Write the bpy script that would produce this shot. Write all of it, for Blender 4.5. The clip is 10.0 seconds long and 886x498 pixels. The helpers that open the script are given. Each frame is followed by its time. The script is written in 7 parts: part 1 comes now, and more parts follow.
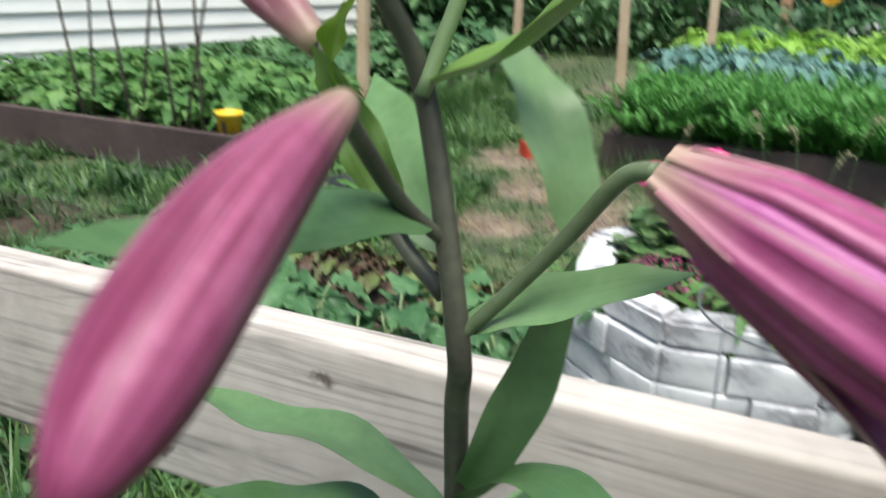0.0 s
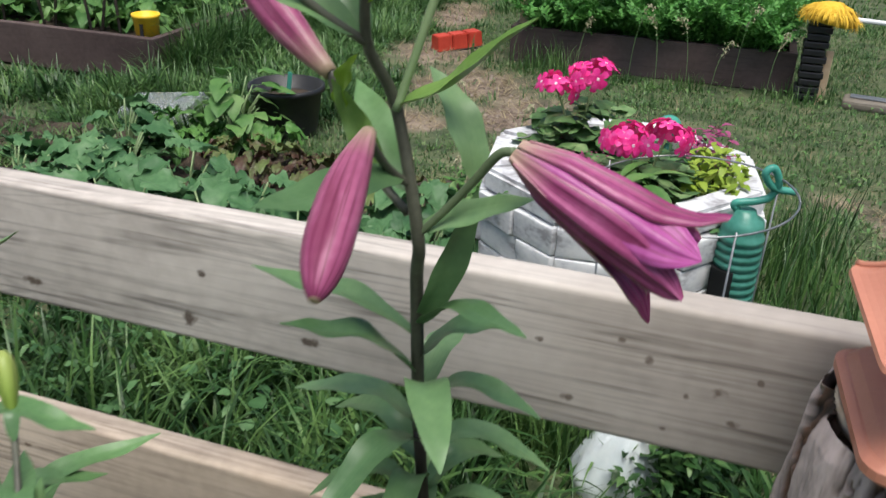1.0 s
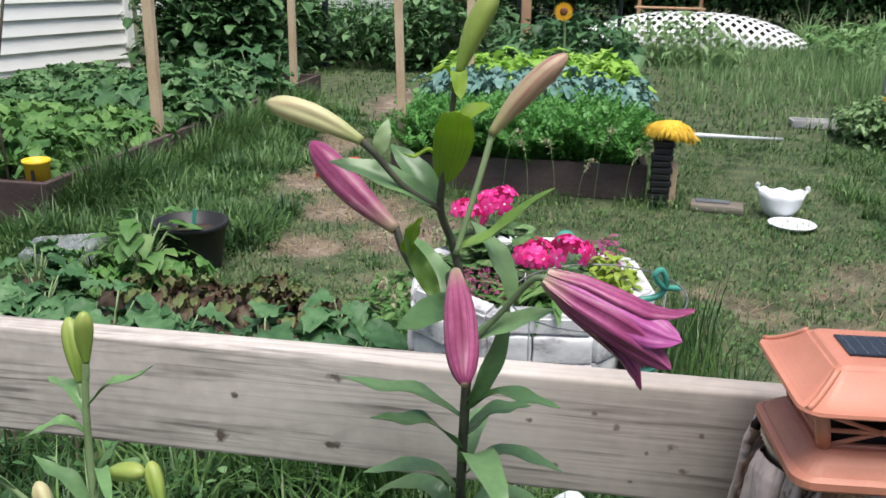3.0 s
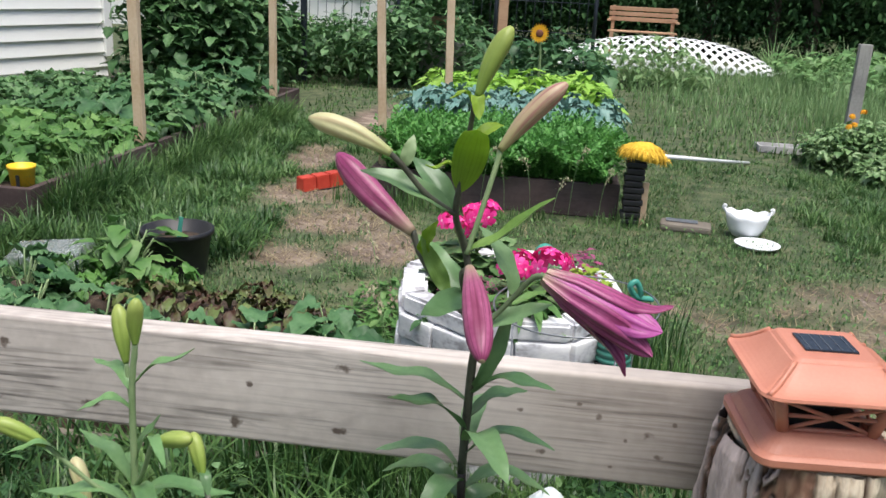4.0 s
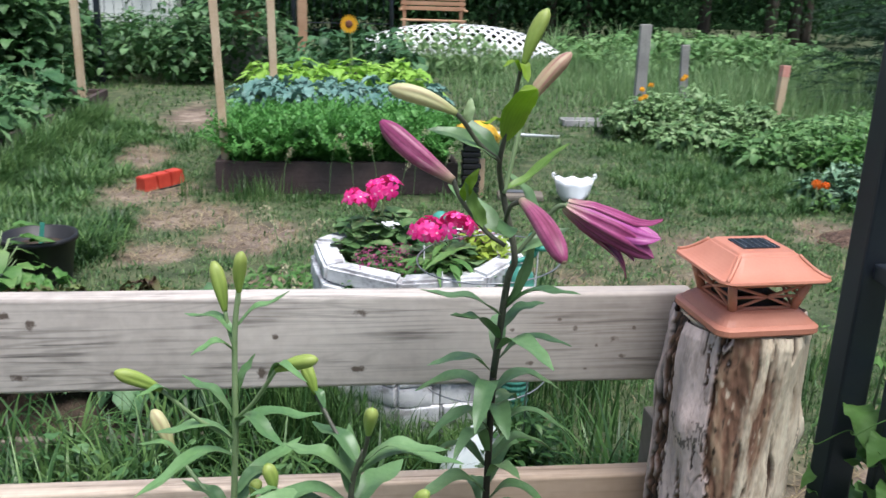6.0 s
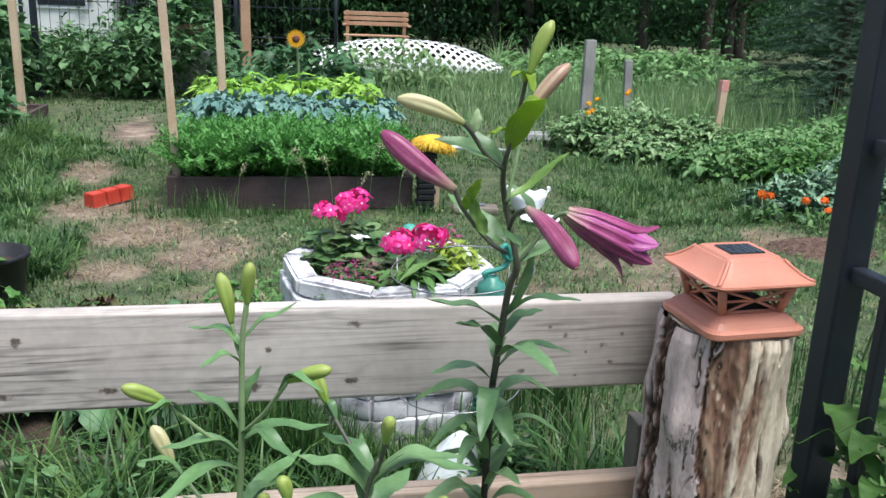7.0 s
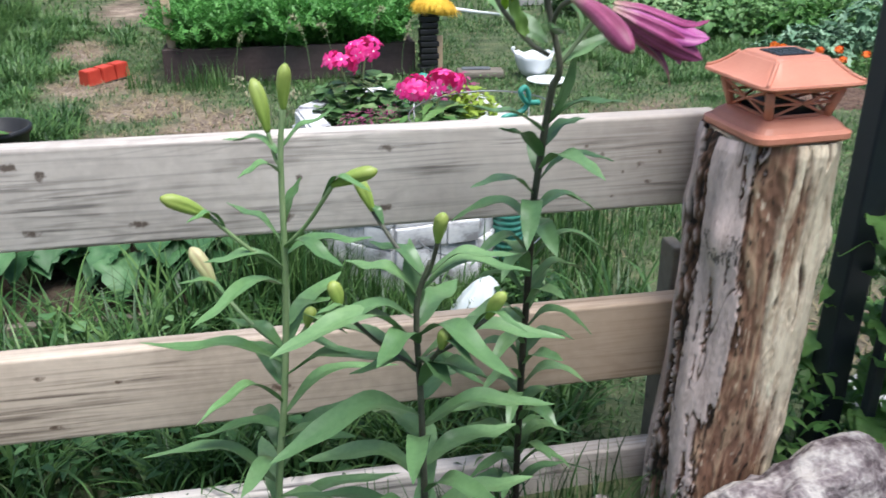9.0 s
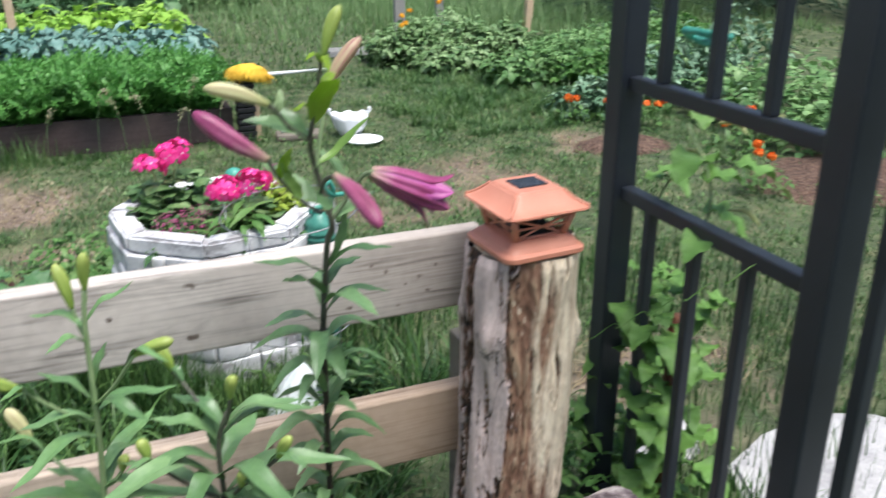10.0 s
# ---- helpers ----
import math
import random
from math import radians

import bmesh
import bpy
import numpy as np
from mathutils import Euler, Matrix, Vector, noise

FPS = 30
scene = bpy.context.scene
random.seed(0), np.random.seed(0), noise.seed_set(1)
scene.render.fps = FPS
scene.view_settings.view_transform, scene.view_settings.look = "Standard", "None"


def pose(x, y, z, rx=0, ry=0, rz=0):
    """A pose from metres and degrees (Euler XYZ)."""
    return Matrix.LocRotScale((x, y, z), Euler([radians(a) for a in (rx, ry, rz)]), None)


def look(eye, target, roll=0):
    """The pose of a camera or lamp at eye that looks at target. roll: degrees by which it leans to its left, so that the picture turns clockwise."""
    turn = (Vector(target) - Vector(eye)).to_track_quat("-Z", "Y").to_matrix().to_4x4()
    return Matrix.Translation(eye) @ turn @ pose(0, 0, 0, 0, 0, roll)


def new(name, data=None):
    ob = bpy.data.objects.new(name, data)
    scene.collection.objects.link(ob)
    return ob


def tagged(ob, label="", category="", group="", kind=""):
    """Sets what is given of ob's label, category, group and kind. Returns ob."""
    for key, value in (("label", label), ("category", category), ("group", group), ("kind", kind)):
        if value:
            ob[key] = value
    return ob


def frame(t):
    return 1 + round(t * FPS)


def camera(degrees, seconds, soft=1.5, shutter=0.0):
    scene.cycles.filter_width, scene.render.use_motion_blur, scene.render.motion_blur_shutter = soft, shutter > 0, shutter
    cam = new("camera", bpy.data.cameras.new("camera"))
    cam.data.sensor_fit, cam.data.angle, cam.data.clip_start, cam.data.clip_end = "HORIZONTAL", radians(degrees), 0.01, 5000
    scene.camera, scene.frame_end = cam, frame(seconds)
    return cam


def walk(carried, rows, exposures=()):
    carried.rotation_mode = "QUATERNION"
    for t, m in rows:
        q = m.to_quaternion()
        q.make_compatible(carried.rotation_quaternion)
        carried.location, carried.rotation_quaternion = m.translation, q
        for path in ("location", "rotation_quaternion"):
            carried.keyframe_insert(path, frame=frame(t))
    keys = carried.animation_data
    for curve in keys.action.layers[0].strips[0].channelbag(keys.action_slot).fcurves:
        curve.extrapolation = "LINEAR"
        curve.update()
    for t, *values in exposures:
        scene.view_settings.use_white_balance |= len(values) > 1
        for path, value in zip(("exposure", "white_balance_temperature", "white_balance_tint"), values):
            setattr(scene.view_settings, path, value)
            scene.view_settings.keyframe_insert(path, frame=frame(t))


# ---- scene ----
cam = camera(54.3, 10.0, shutter=0.5)
PATH = [
    (0, (-0.173, -0.371, 0.891), (-0.965, 1.348, 0.248), 1.8),
    (0.5, (-0.142, -0.473, 0.979), (-0.737, 1.226, 0.107), 0.5),
    (1, (-0.108, -0.585, 1.0), (-0.677, 1.117, 0.118), 1.9),
    (1.5, (-0.107, -0.657, 0.99), (-0.638, 1.101, 0.196), 0.2),
    (2, (-0.141, -0.697, 1.006), (-0.592, 1.109, 0.274), -0.9),
    (2.5, (-0.167, -0.758, 1.051), (-0.53, 1.089, 0.375), -0.4),
    (3, (-0.194, -0.798, 1.076), (-0.493, 1.077, 0.448), 1.1),
    (4.5, (-0.24, -0.987, 1.093), (-0.434, 0.914, 0.505), 3.3),
    (5, (-0.292, -1.07, 1.089), (-0.382, 0.832, 0.477), 2.6),
    (6.5, (-0.536, -1.104, 1.083), (-0.202, 0.784, 0.514), 1.9),
    (7, (-0.547, -1.102, 1.077), (-0.187, 0.786, 0.524), 2.1),
    (7.5, (-0.555, -1.094, 1.041), (-0.206, 0.777, 0.428), 2.4),
    (8, (-0.568, -1.074, 1.009), (-0.241, 0.77, 0.306), 1.9),
    (8.5, (-0.59, -1.07, 0.962), (-0.28, 0.749, 0.19), 0.5),
    (9, (-0.594, -1.088, 0.98), (-0.243, 0.71, 0.177), 0.0),
    (9.5, (-0.583, -1.146, 1.096), (-0.07, 0.632, 0.336), 0.4),
    (9.8, (-0.57, -1.188, 1.137), (0.079, 0.549, 0.39), 0.5),
    (10, (-0.549, -1.21, 1.175), (0.154, 0.506, 0.429), -0.1),
]
walk(cam, [(t, look(eye, target, roll)) for t, eye, target, roll in PATH], exposures=[(0, 0.80, 6450, 4), (0.5, 0.44, 6450, 5), (1, 0.47, 6500, 7), (1.5, 0.49, 6500, 9), (2.5, 0.61, 6500, 10), (3, 0.63, 6500, 10), (4.5, 0.66, 6500, 10), (5, 0.65, 6400, 10), (6.5, 0.80, 6150, 9), (7.5, 0.83, 6150, 8), (8.5, 0.80, 6100, 8), (9.5, 0.95, 6200, 8), (10, 0.91, 6350, 9)])

# ---- world, sun ----
world = bpy.data.worlds.new("sky")
scene.world = world
world.use_nodes = True
wn, wl = world.node_tree.nodes, world.node_tree.links
sky = wn.new("ShaderNodeTexSky")
sky.sky_type, sky.sun_disc = "NISHITA", False
sky.sun_elevation, sky.sun_rotation = radians(71), radians(149)
sky.air_density, sky.dust_density, sky.ozone_density = 1.0, 3.0, 1.0
wn["Background"].inputs["Strength"].default_value = 0.11
wl.new(sky.outputs[0], wn["Background"].inputs[0])
sun_data = bpy.data.lights.new("sun", "SUN")
sun_data.energy, sun_data.angle, sun_data.color = 2.9, radians(38), (1.0, 0.97, 0.93)
sun = new("sun", sun_data)
sun.matrix_world = look((0, 0, 0), (-0.16, 0.27, -0.95))

# ---- materials ----
def mat(name, cols, scale=20.0, fine=160.0, rough=0.6, bump=0.3, bump_dist=0.002, island=0.0, objrand=0.0,
        trans=0.0, stretch=(1, 1, 1), metal=0.0, spec=0.4, coat=0.0, tight=0.0):
    """cols: dark to light colours of a two-scale noise."""
    m = bpy.data.materials.new(name)
    m.use_nodes = True
    n, l = m.node_tree.nodes, m.node_tree.links
    b = n["Principled BSDF"]
    tc, mp = n.new("ShaderNodeTexCoord"), n.new("ShaderNodeMapping")
    mp.inputs["Scale"].default_value = stretch
    l.new(tc.outputs["Object"], mp.inputs["Vector"])
    big, small = n.new("ShaderNodeTexNoise"), n.new("ShaderNodeTexNoise")
    for node, s, d in ((big, scale, 3), (small, fine, 2)):
        node.inputs["Scale"].default_value, node.inputs["Detail"].default_value = s, d
        l.new(mp.outputs[0], node.inputs["Vector"])
    mix = n.new("ShaderNodeMath")
    mix.operation = "MULTIPLY_ADD"
    l.new(small.outputs["Fac"], mix.inputs[0])
    mix.inputs[1].default_value = 0.35
    l.new(big.outputs["Fac"], mix.inputs[2])
    last = mix
    for amount, kind, sock in ((island, "ShaderNodeNewGeometry", "Random Per Island"), (objrand, "ShaderNodeObjectInfo", "Random")):
        if amount:
            g, a = n.new(kind), n.new("ShaderNodeMath")
            a.operation = "MULTIPLY_ADD"
            l.new(g.outputs[sock], a.inputs[0])
            a.inputs[1].default_value = amount
            l.new(last.outputs[0], a.inputs[2])
            last = a
    ramp = n.new("ShaderNodeValToRGB")
    lo, hi = 0.45 + tight, 0.9 + island + objrand - tight
    span = n.new("ShaderNodeMapRange")
    span.inputs[1].default_value, span.inputs[2].default_value = lo, hi
    l.new(last.outputs[0], span.inputs[0])
    l.new(span.outputs[0], ramp.inputs[0])
    e = ramp.color_ramp.elements
    while len(e) < len(cols):
        e.new(0.5)
    for k, c in enumerate(cols):
        e[k].position, e[k].color = k / max(1, len(cols) - 1), (*c, 1)
    l.new(ramp.outputs[0], b.inputs["Base Color"])
    b.inputs["Roughness"].default_value, b.inputs["Metallic"].default_value = rough, metal
    b.inputs["Specular IOR Level"].default_value, b.inputs["Coat Weight"].default_value = spec, coat
    if bump:
        bp = n.new("ShaderNodeBump")
        bp.inputs["Strength"].default_value, bp.inputs["Distance"].default_value = bump, bump_dist
        l.new(mix.outputs[0], bp.inputs["Height"])
        l.new(bp.outputs[0], b.inputs["Normal"])
    if trans:
        t, s = n.new("ShaderNodeBsdfTranslucent"), n.new("ShaderNodeMixShader")
        l.new(ramp.outputs[0], t.inputs[0])
        s.inputs[0].default_value = trans
        l.new(b.outputs[0], s.inputs[1])
        l.new(t.outputs[0], s.inputs[2])
        l.new(s.outputs[0], n["Material Output"].inputs[0])
    m["ramp"] = ramp.name
    return m


def veined(m, count, depth, colour, width=0.25, phase=0.0):
    """Fine lines along a leaf or petal, from the u of its UV map."""
    n, l = m.node_tree.nodes, m.node_tree.links
    b = n["Principled BSDF"]
    src = b.inputs["Base Color"].links[0].from_socket
    uv, sep, mul, si = n.new("ShaderNodeUVMap"), n.new("ShaderNodeSeparateXYZ"), n.new("ShaderNodeMath"), n.new("ShaderNodeMath")
    mul.operation, si.operation = "MULTIPLY_ADD", "SINE"
    mul.inputs[1].default_value, mul.inputs[2].default_value = count * 2 * math.pi, phase
    l.new(uv.outputs[0], sep.inputs[0])
    l.new(sep.outputs[0], mul.inputs[0])
    l.new(mul.outputs[0], si.inputs[0])
    r = n.new("ShaderNodeMapRange")
    r.inputs[1].default_value, r.inputs[2].default_value = 1 - 2 * width, 1
    r.inputs[4].default_value = depth
    mp, nz, ad = n.new("ShaderNodeMapping"), n.new("ShaderNodeTexNoise"), n.new("ShaderNodeMath")
    mp.inputs["Scale"].default_value = (count * 2.3, 1.3, 1)
    l.new(uv.outputs[0], mp.inputs[0])
    l.new(mp.outputs[0], nz.inputs[0])
    nz.inputs["Scale"].default_value, nz.inputs["Detail"].default_value = 1.6, 3
    ad.operation = "MULTIPLY_ADD"
    l.new(nz.outputs["Fac"], ad.inputs[0])
    ad.inputs[1].default_value = 3.4
    ofs = n.new("ShaderNodeMath")
    ofs.operation = "MULTIPLY_ADD"
    l.new(si.outputs[0], ofs.inputs[0])
    ofs.inputs[1].default_value, ofs.inputs[2].default_value = 0.6, -1.5
    l.new(ofs.outputs[0], ad.inputs[2])
    l.new(ad.outputs[0], r.inputs[0])
    mx = n.new("ShaderNodeMix")
    mx.data_type = "RGBA"
    l.new(r.outputs[0], mx.inputs[0])
    l.new(src, mx.inputs[6])
    mx.inputs[7].default_value = (*colour, 1)
    l.new(mx.outputs[2], b.inputs["Base Color"])
    return m


def along(m, stops):
    """Mixes colours in along v of the UV map: stops of (v, amount) towards the colour."""
    colour, pts = stops
    n, l = m.node_tree.nodes, m.node_tree.links
    b = n["Principled BSDF"]
    src = b.inputs["Base Color"].links[0].from_socket
    uv, sep, ramp, mx = n.new("ShaderNodeUVMap"), n.new("ShaderNodeSeparateXYZ"), n.new("ShaderNodeValToRGB"), n.new("ShaderNodeMix")
    l.new(uv.outputs[0], sep.inputs[0])
    l.new(sep.outputs[1], ramp.inputs[0])
    e = ramp.color_ramp.elements
    while len(e) < len(pts):
        e.new(0.5)
    for k, (v, a) in enumerate(pts):
        e[k].position, e[k].color = v, (a, a, a, 1)
    mx.data_type = "RGBA"
    l.new(ramp.outputs[0], mx.inputs[0])
    l.new(src, mx.inputs[6])
    mx.inputs[7].default_value = (*colour, 1)
    l.new(mx.outputs[2], b.inputs["Base Color"])
    return m


def spots(m, places, colour, axes=(0, 2), ring=None):
    """Knots of a board: rounds of darker wood at (a, b, radius a, radius b)."""
    n, l = m.node_tree.nodes, m.node_tree.links
    b = n["Principled BSDF"]
    src = b.inputs["Base Color"].links[0].from_socket
    tc, sep, nz = n.new("ShaderNodeTexCoord"), n.new("ShaderNodeSeparateXYZ"), n.new("ShaderNodeTexNoise")
    nz.inputs["Scale"].default_value = 120
    l.new(tc.outputs["Object"], nz.inputs["Vector"])
    l.new(tc.outputs["Object"], sep.inputs[0])

    def op(kind, a, v, c=None):
        k = n.new("ShaderNodeMath")
        k.operation = kind
        for i, x in enumerate((a, v, c)):
            if x is None:
                continue
            if isinstance(x, (int, float)):
                k.inputs[i].default_value = x
            else:
                l.new(x, k.inputs[i])
        return k.outputs[0]
    total = None
    for pa, pb, ra, rb in places:
        da = op("DIVIDE", op("SUBTRACT", sep.outputs[axes[0]], pa), ra * 1.2)
        db = op("DIVIDE", op("SUBTRACT", sep.outputs[axes[1]], pb), rb * 1.25)
        d = op("ADD", op("MULTIPLY", da, da), op("MULTIPLY", db, db))
        d = op("ADD", d, op("MULTIPLY", op("SUBTRACT", nz.outputs["Fac"], 0.42), 3.2))
        v = op("SUBTRACT", 1.25, d)
        total = v if total is None else op("MAXIMUM", total, v)
    cl = n.new("ShaderNodeClamp")
    l.new(total, cl.inputs[0])
    mx = n.new("ShaderNodeMix")
    mx.data_type = "RGBA"
    l.new(op("MULTIPLY", cl.outputs[0], 0.85), mx.inputs[0])
    l.new(src, mx.inputs[6])
    mx.inputs[7].default_value = (*colour, 1)
    l.new(mx.outputs[2], b.inputs["Base Color"])
    return m


def wood(name, cols, rough=0.7, grain=(1.2, 18, 18), scale=5.0, dark=(0.12, 0.085, 0.06), lines=0.6, bump=0.35, cover=0.06):
    """Sawn wood with long grain along x of its mapping."""
    m = mat(name, cols, scale=3.0, fine=60, rough=rough, bump=0)
    n, l = m.node_tree.nodes, m.node_tree.links
    b, ramp = n["Principled BSDF"], n[m["ramp"]]
    tc, mp, nz = n.new("ShaderNodeTexCoord"), n.new("ShaderNodeMapping"), n.new("ShaderNodeTexNoise")
    mp.inputs["Scale"].default_value = grain
    l.new(tc.outputs["Object"], mp.inputs[0])
    l.new(mp.outputs[0], nz.inputs[0])
    nz.inputs["Scale"].default_value, nz.inputs["Detail"].default_value, nz.inputs["Distortion"].default_value = scale, 6, 0.6
    r = n.new("ShaderNodeMapRange")
    r.inputs[1].default_value, r.inputs[2].default_value, r.inputs[4].default_value = 0.48, 0.67, lines
    l.new(nz.outputs["Fac"], r.inputs[0])
    mp2, nz2, r2, ml = n.new("ShaderNodeMapping"), n.new("ShaderNodeTexNoise"), n.new("ShaderNodeMapRange"), n.new("ShaderNodeMath")
    mp2.inputs["Scale"].default_value = [1.0 if g < 4 else 5.0 for g in grain]
    l.new(tc.outputs["Object"], mp2.inputs[0])
    l.new(mp2.outputs[0], nz2.inputs[0])
    nz2.inputs["Scale"].default_value, nz2.inputs["Detail"].default_value, nz2.inputs["Distortion"].default_value = 3.2, 3, 1.0
    r2.inputs[1].default_value, r2.inputs[2].default_value, r2.inputs[3].default_value = 0.44, 0.62, 0.04
    l.new(nz2.outputs["Fac"], r2.inputs[0])
    ml.operation = "MULTIPLY"
    floor_ = n.new("ShaderNodeMath")
    floor_.operation = "MAXIMUM"
    l.new(r2.outputs[0], floor_.inputs[0])
    floor_.inputs[1].default_value = cover
    l.new(r.outputs[0], ml.inputs[0])
    l.new(floor_.outputs[0], ml.inputs[1])
    mp3, nz3, k3, s3, r3, big = (n.new("ShaderNode" + q) for q in ("Mapping", "TexNoise", "Math", "Math", "MapRange", "Math"))
    mp3.inputs["Scale"].default_value = [1.0 if g < 4 else 9.0 for g in grain]
    l.new(tc.outputs["Object"], mp3.inputs[0])
    l.new(mp3.outputs[0], nz3.inputs[0])
    nz3.inputs["Scale"].default_value, nz3.inputs["Detail"].default_value, nz3.inputs["Roughness"].default_value = 1.0, 2.5, 0.35
    k3.operation, s3.operation, big.operation = "MULTIPLY", "SINE", "MAXIMUM"
    l.new(nz3.outputs["Fac"], k3.inputs[0])
    k3.inputs[1].default_value = 150.0
    l.new(k3.outputs[0], s3.inputs[0])
    r3.inputs[1].default_value, r3.inputs[2].default_value, r3.inputs[4].default_value = 0.35, 1.0, lines * 0.36
    l.new(s3.outputs[0], r3.inputs[0])
    pm = n.new("ShaderNodeMath")
    pm.operation = "MULTIPLY"
    l.new(r3.outputs[0], pm.inputs[0])
    l.new(r2.outputs[0], pm.inputs[1])
    l.new(ml.outputs[0], big.inputs[0])
    l.new(pm.outputs[0], big.inputs[1])
    mx = n.new("ShaderNodeMix")
    mx.data_type = "RGBA"
    l.new(big.outputs[0], mx.inputs[0])
    l.new(ramp.outputs[0], mx.inputs[6])
    mx.inputs[7].default_value = (*dark, 1)
    l.new(mx.outputs[2], b.inputs["Base Color"])
    bp = n.new("ShaderNodeBump")
    bp.inputs["Strength"].default_value, bp.inputs["Distance"].default_value = bump, 0.001
    l.new(nz.outputs["Fac"], bp.inputs["Height"])
    l.new(bp.outputs[0], b.inputs["Normal"])
    return m


def stained(m, x0, x1, colour, amount):
    """Browner, dirtier wood towards one end of a board."""
    n, l = m.node_tree.nodes, m.node_tree.links
    b = n["Principled BSDF"]
    src = b.inputs["Base Color"].links[0].from_socket
    tc, sep, nz, ad, r, mx = (n.new("ShaderNode" + q) for q in ("TexCoord", "SeparateXYZ", "TexNoise", "Math", "MapRange", "Mix"))
    l.new(tc.outputs["Object"], sep.inputs[0])
    l.new(tc.outputs["Object"], nz.inputs["Vector"])
    nz.inputs["Scale"].default_value, nz.inputs["Detail"].default_value = 7, 5
    ad.operation = "MULTIPLY_ADD"
    l.new(nz.outputs["Fac"], ad.inputs[0])
    ad.inputs[1].default_value = 0.5
    l.new(sep.outputs[0], ad.inputs[2])
    r.inputs[1].default_value, r.inputs[2].default_value, r.inputs[4].default_value = x0 + 0.25, x1 + 0.25, amount
    l.new(ad.outputs[0], r.inputs[0])
    mx.data_type = "RGBA"
    l.new(r.outputs[0], mx.inputs[0])
    l.new(src, mx.inputs[6])
    mx.inputs[7].default_value = (*colour, 1)
    l.new(mx.outputs[2], b.inputs["Base Color"])
    return m


M = {}
KNOTS_TOP = [(-0.453, 0.629, 0.011, 0.005), (-0.453, 0.542, 0.011, 0.0045), (-0.592, 0.538, 0.008, 0.008), (-0.573, 0.595, 0.005, 0.004),
             (-0.902, 0.617, 0.006, 0.007), (-0.928, 0.538, 0.012, 0.005), (-0.789, 0.542, 0.011, 0.005), (-0.94, 0.632, 0.013, 0.005),
             (-0.20, 0.545, 0.005, 0.004), (-0.075, 0.583, 0.006, 0.005), (-0.135, 0.60, 0.004, 0.004), (-1.16, 0.56, 0.012, 0.006),
             (-0.06, 0.555, 0.006, 0.003), (-0.10, 0.572, 0.003, 0.003), (-0.045, 0.60, 0.0025, 0.003), (-0.16, 0.615, 0.0035, 0.0025), (-0.23, 0.60, 0.004, 0.003), (-0.115, 0.535, 0.003, 0.002), (-0.02, 0.565, 0.003, 0.003)]
KNOTS_LOW = [(-0.955, 0.318, 0.011, 0.004), (-0.945, 0.233, 0.011, 0.004), (-0.85, 0.30, 0.005, 0.003), (-0.35, 0.31, 0.006, 0.004), (-0.62, 0.262, 0.014, 0.008)]
M["board_top"] = spots(wood("weathered pine", [(0.44, 0.388, 0.35), (0.57, 0.51, 0.462), (0.66, 0.60, 0.545)], dark=(0.10, 0.088, 0.08), lines=0.95, grain=(0.8, 30, 30), cover=0.3), KNOTS_TOP, (0.06, 0.035, 0.022))
M["board_low"] = spots(wood("new pine", [(0.40, 0.32, 0.25), (0.52, 0.42, 0.335), (0.62, 0.51, 0.41)], dark=(0.11, 0.08, 0.062), lines=0.9, grain=(0.8, 28, 28), cover=0.35), KNOTS_LOW, (0.07, 0.035, 0.02))
stained(M["board_top"], -0.45, 0.05, (0.29, 0.235, 0.195), 0.5)
stained(M["board_low"], -0.55, 0.05, (0.40, 0.27, 0.17), 0.75)
M["stake"] = wood("pale stake pine", [(0.48, 0.34, 0.21), (0.58, 0.44, 0.30), (0.65, 0.52, 0.37)], grain=(18, 18, 1.2), dark=(0.2, 0.11, 0.06), lines=0.45)
M["greywood"] = wood("silvered wood", [(0.22, 0.21, 0.2), (0.32, 0.31, 0.29), (0.4, 0.38, 0.35)], grain=(18, 18, 1.2), dark=(0.08, 0.075, 0.07), lines=0.5)
M["edgewood"] = wood("silvered edging", [(0.13, 0.11, 0.085), (0.22, 0.19, 0.155)], dark=(0.07, 0.06, 0.05), lines=0.5)
M["bedboard"] = wood("brown stained board", [(0.055, 0.036, 0.035), (0.085, 0.058, 0.055), (0.11, 0.08, 0.075)], dark=(0.03, 0.02, 0.02), lines=0.5)
M["benchwood"] = wood("bench slat wood", [(0.38, 0.22, 0.13), (0.5, 0.32, 0.2)], dark=(0.2, 0.1, 0.06), lines=0.4)
M["terracotta"] = mat("copper brown plastic", [(0.56, 0.215, 0.14), (0.64, 0.27, 0.18)], scale=14, fine=300, rough=0.42, bump=0.05, spec=0.45)
M["panel"] = mat("solar cell", [(0.015, 0.018, 0.025), (0.03, 0.034, 0.042)], scale=30, rough=0.18, bump=0)
M["dark"] = mat("black plastic", [(0.012, 0.012, 0.014), (0.022, 0.022, 0.024)], rough=0.45, bump=0.1)
M["iron"] = mat("powder coated dark steel", [(0.012, 0.016, 0.024), (0.02, 0.026, 0.036)], scale=8, fine=200, rough=0.42, bump=0.05, spec=0.5)
M["soil"] = mat("soil", [(0.028, 0.02, 0.014), (0.055, 0.038, 0.026), (0.09, 0.065, 0.045)], scale=25, fine=220, rough=0.95, bump=1.0, bump_dist=0.02)
M["mulch"] = mat("mulch", [(0.05, 0.028, 0.02), (0.12, 0.07, 0.05), (0.2, 0.13, 0.09)], scale=40, fine=160, rough=0.9, bump=1.0, bump_dist=0.03)
M["stone"] = mat("boulder", [(0.09, 0.065, 0.07), (0.27, 0.225, 0.225), (0.52, 0.47, 0.44)], scale=26, fine=130, rough=0.9, bump=1.0, bump_dist=0.012, tight=0.08)
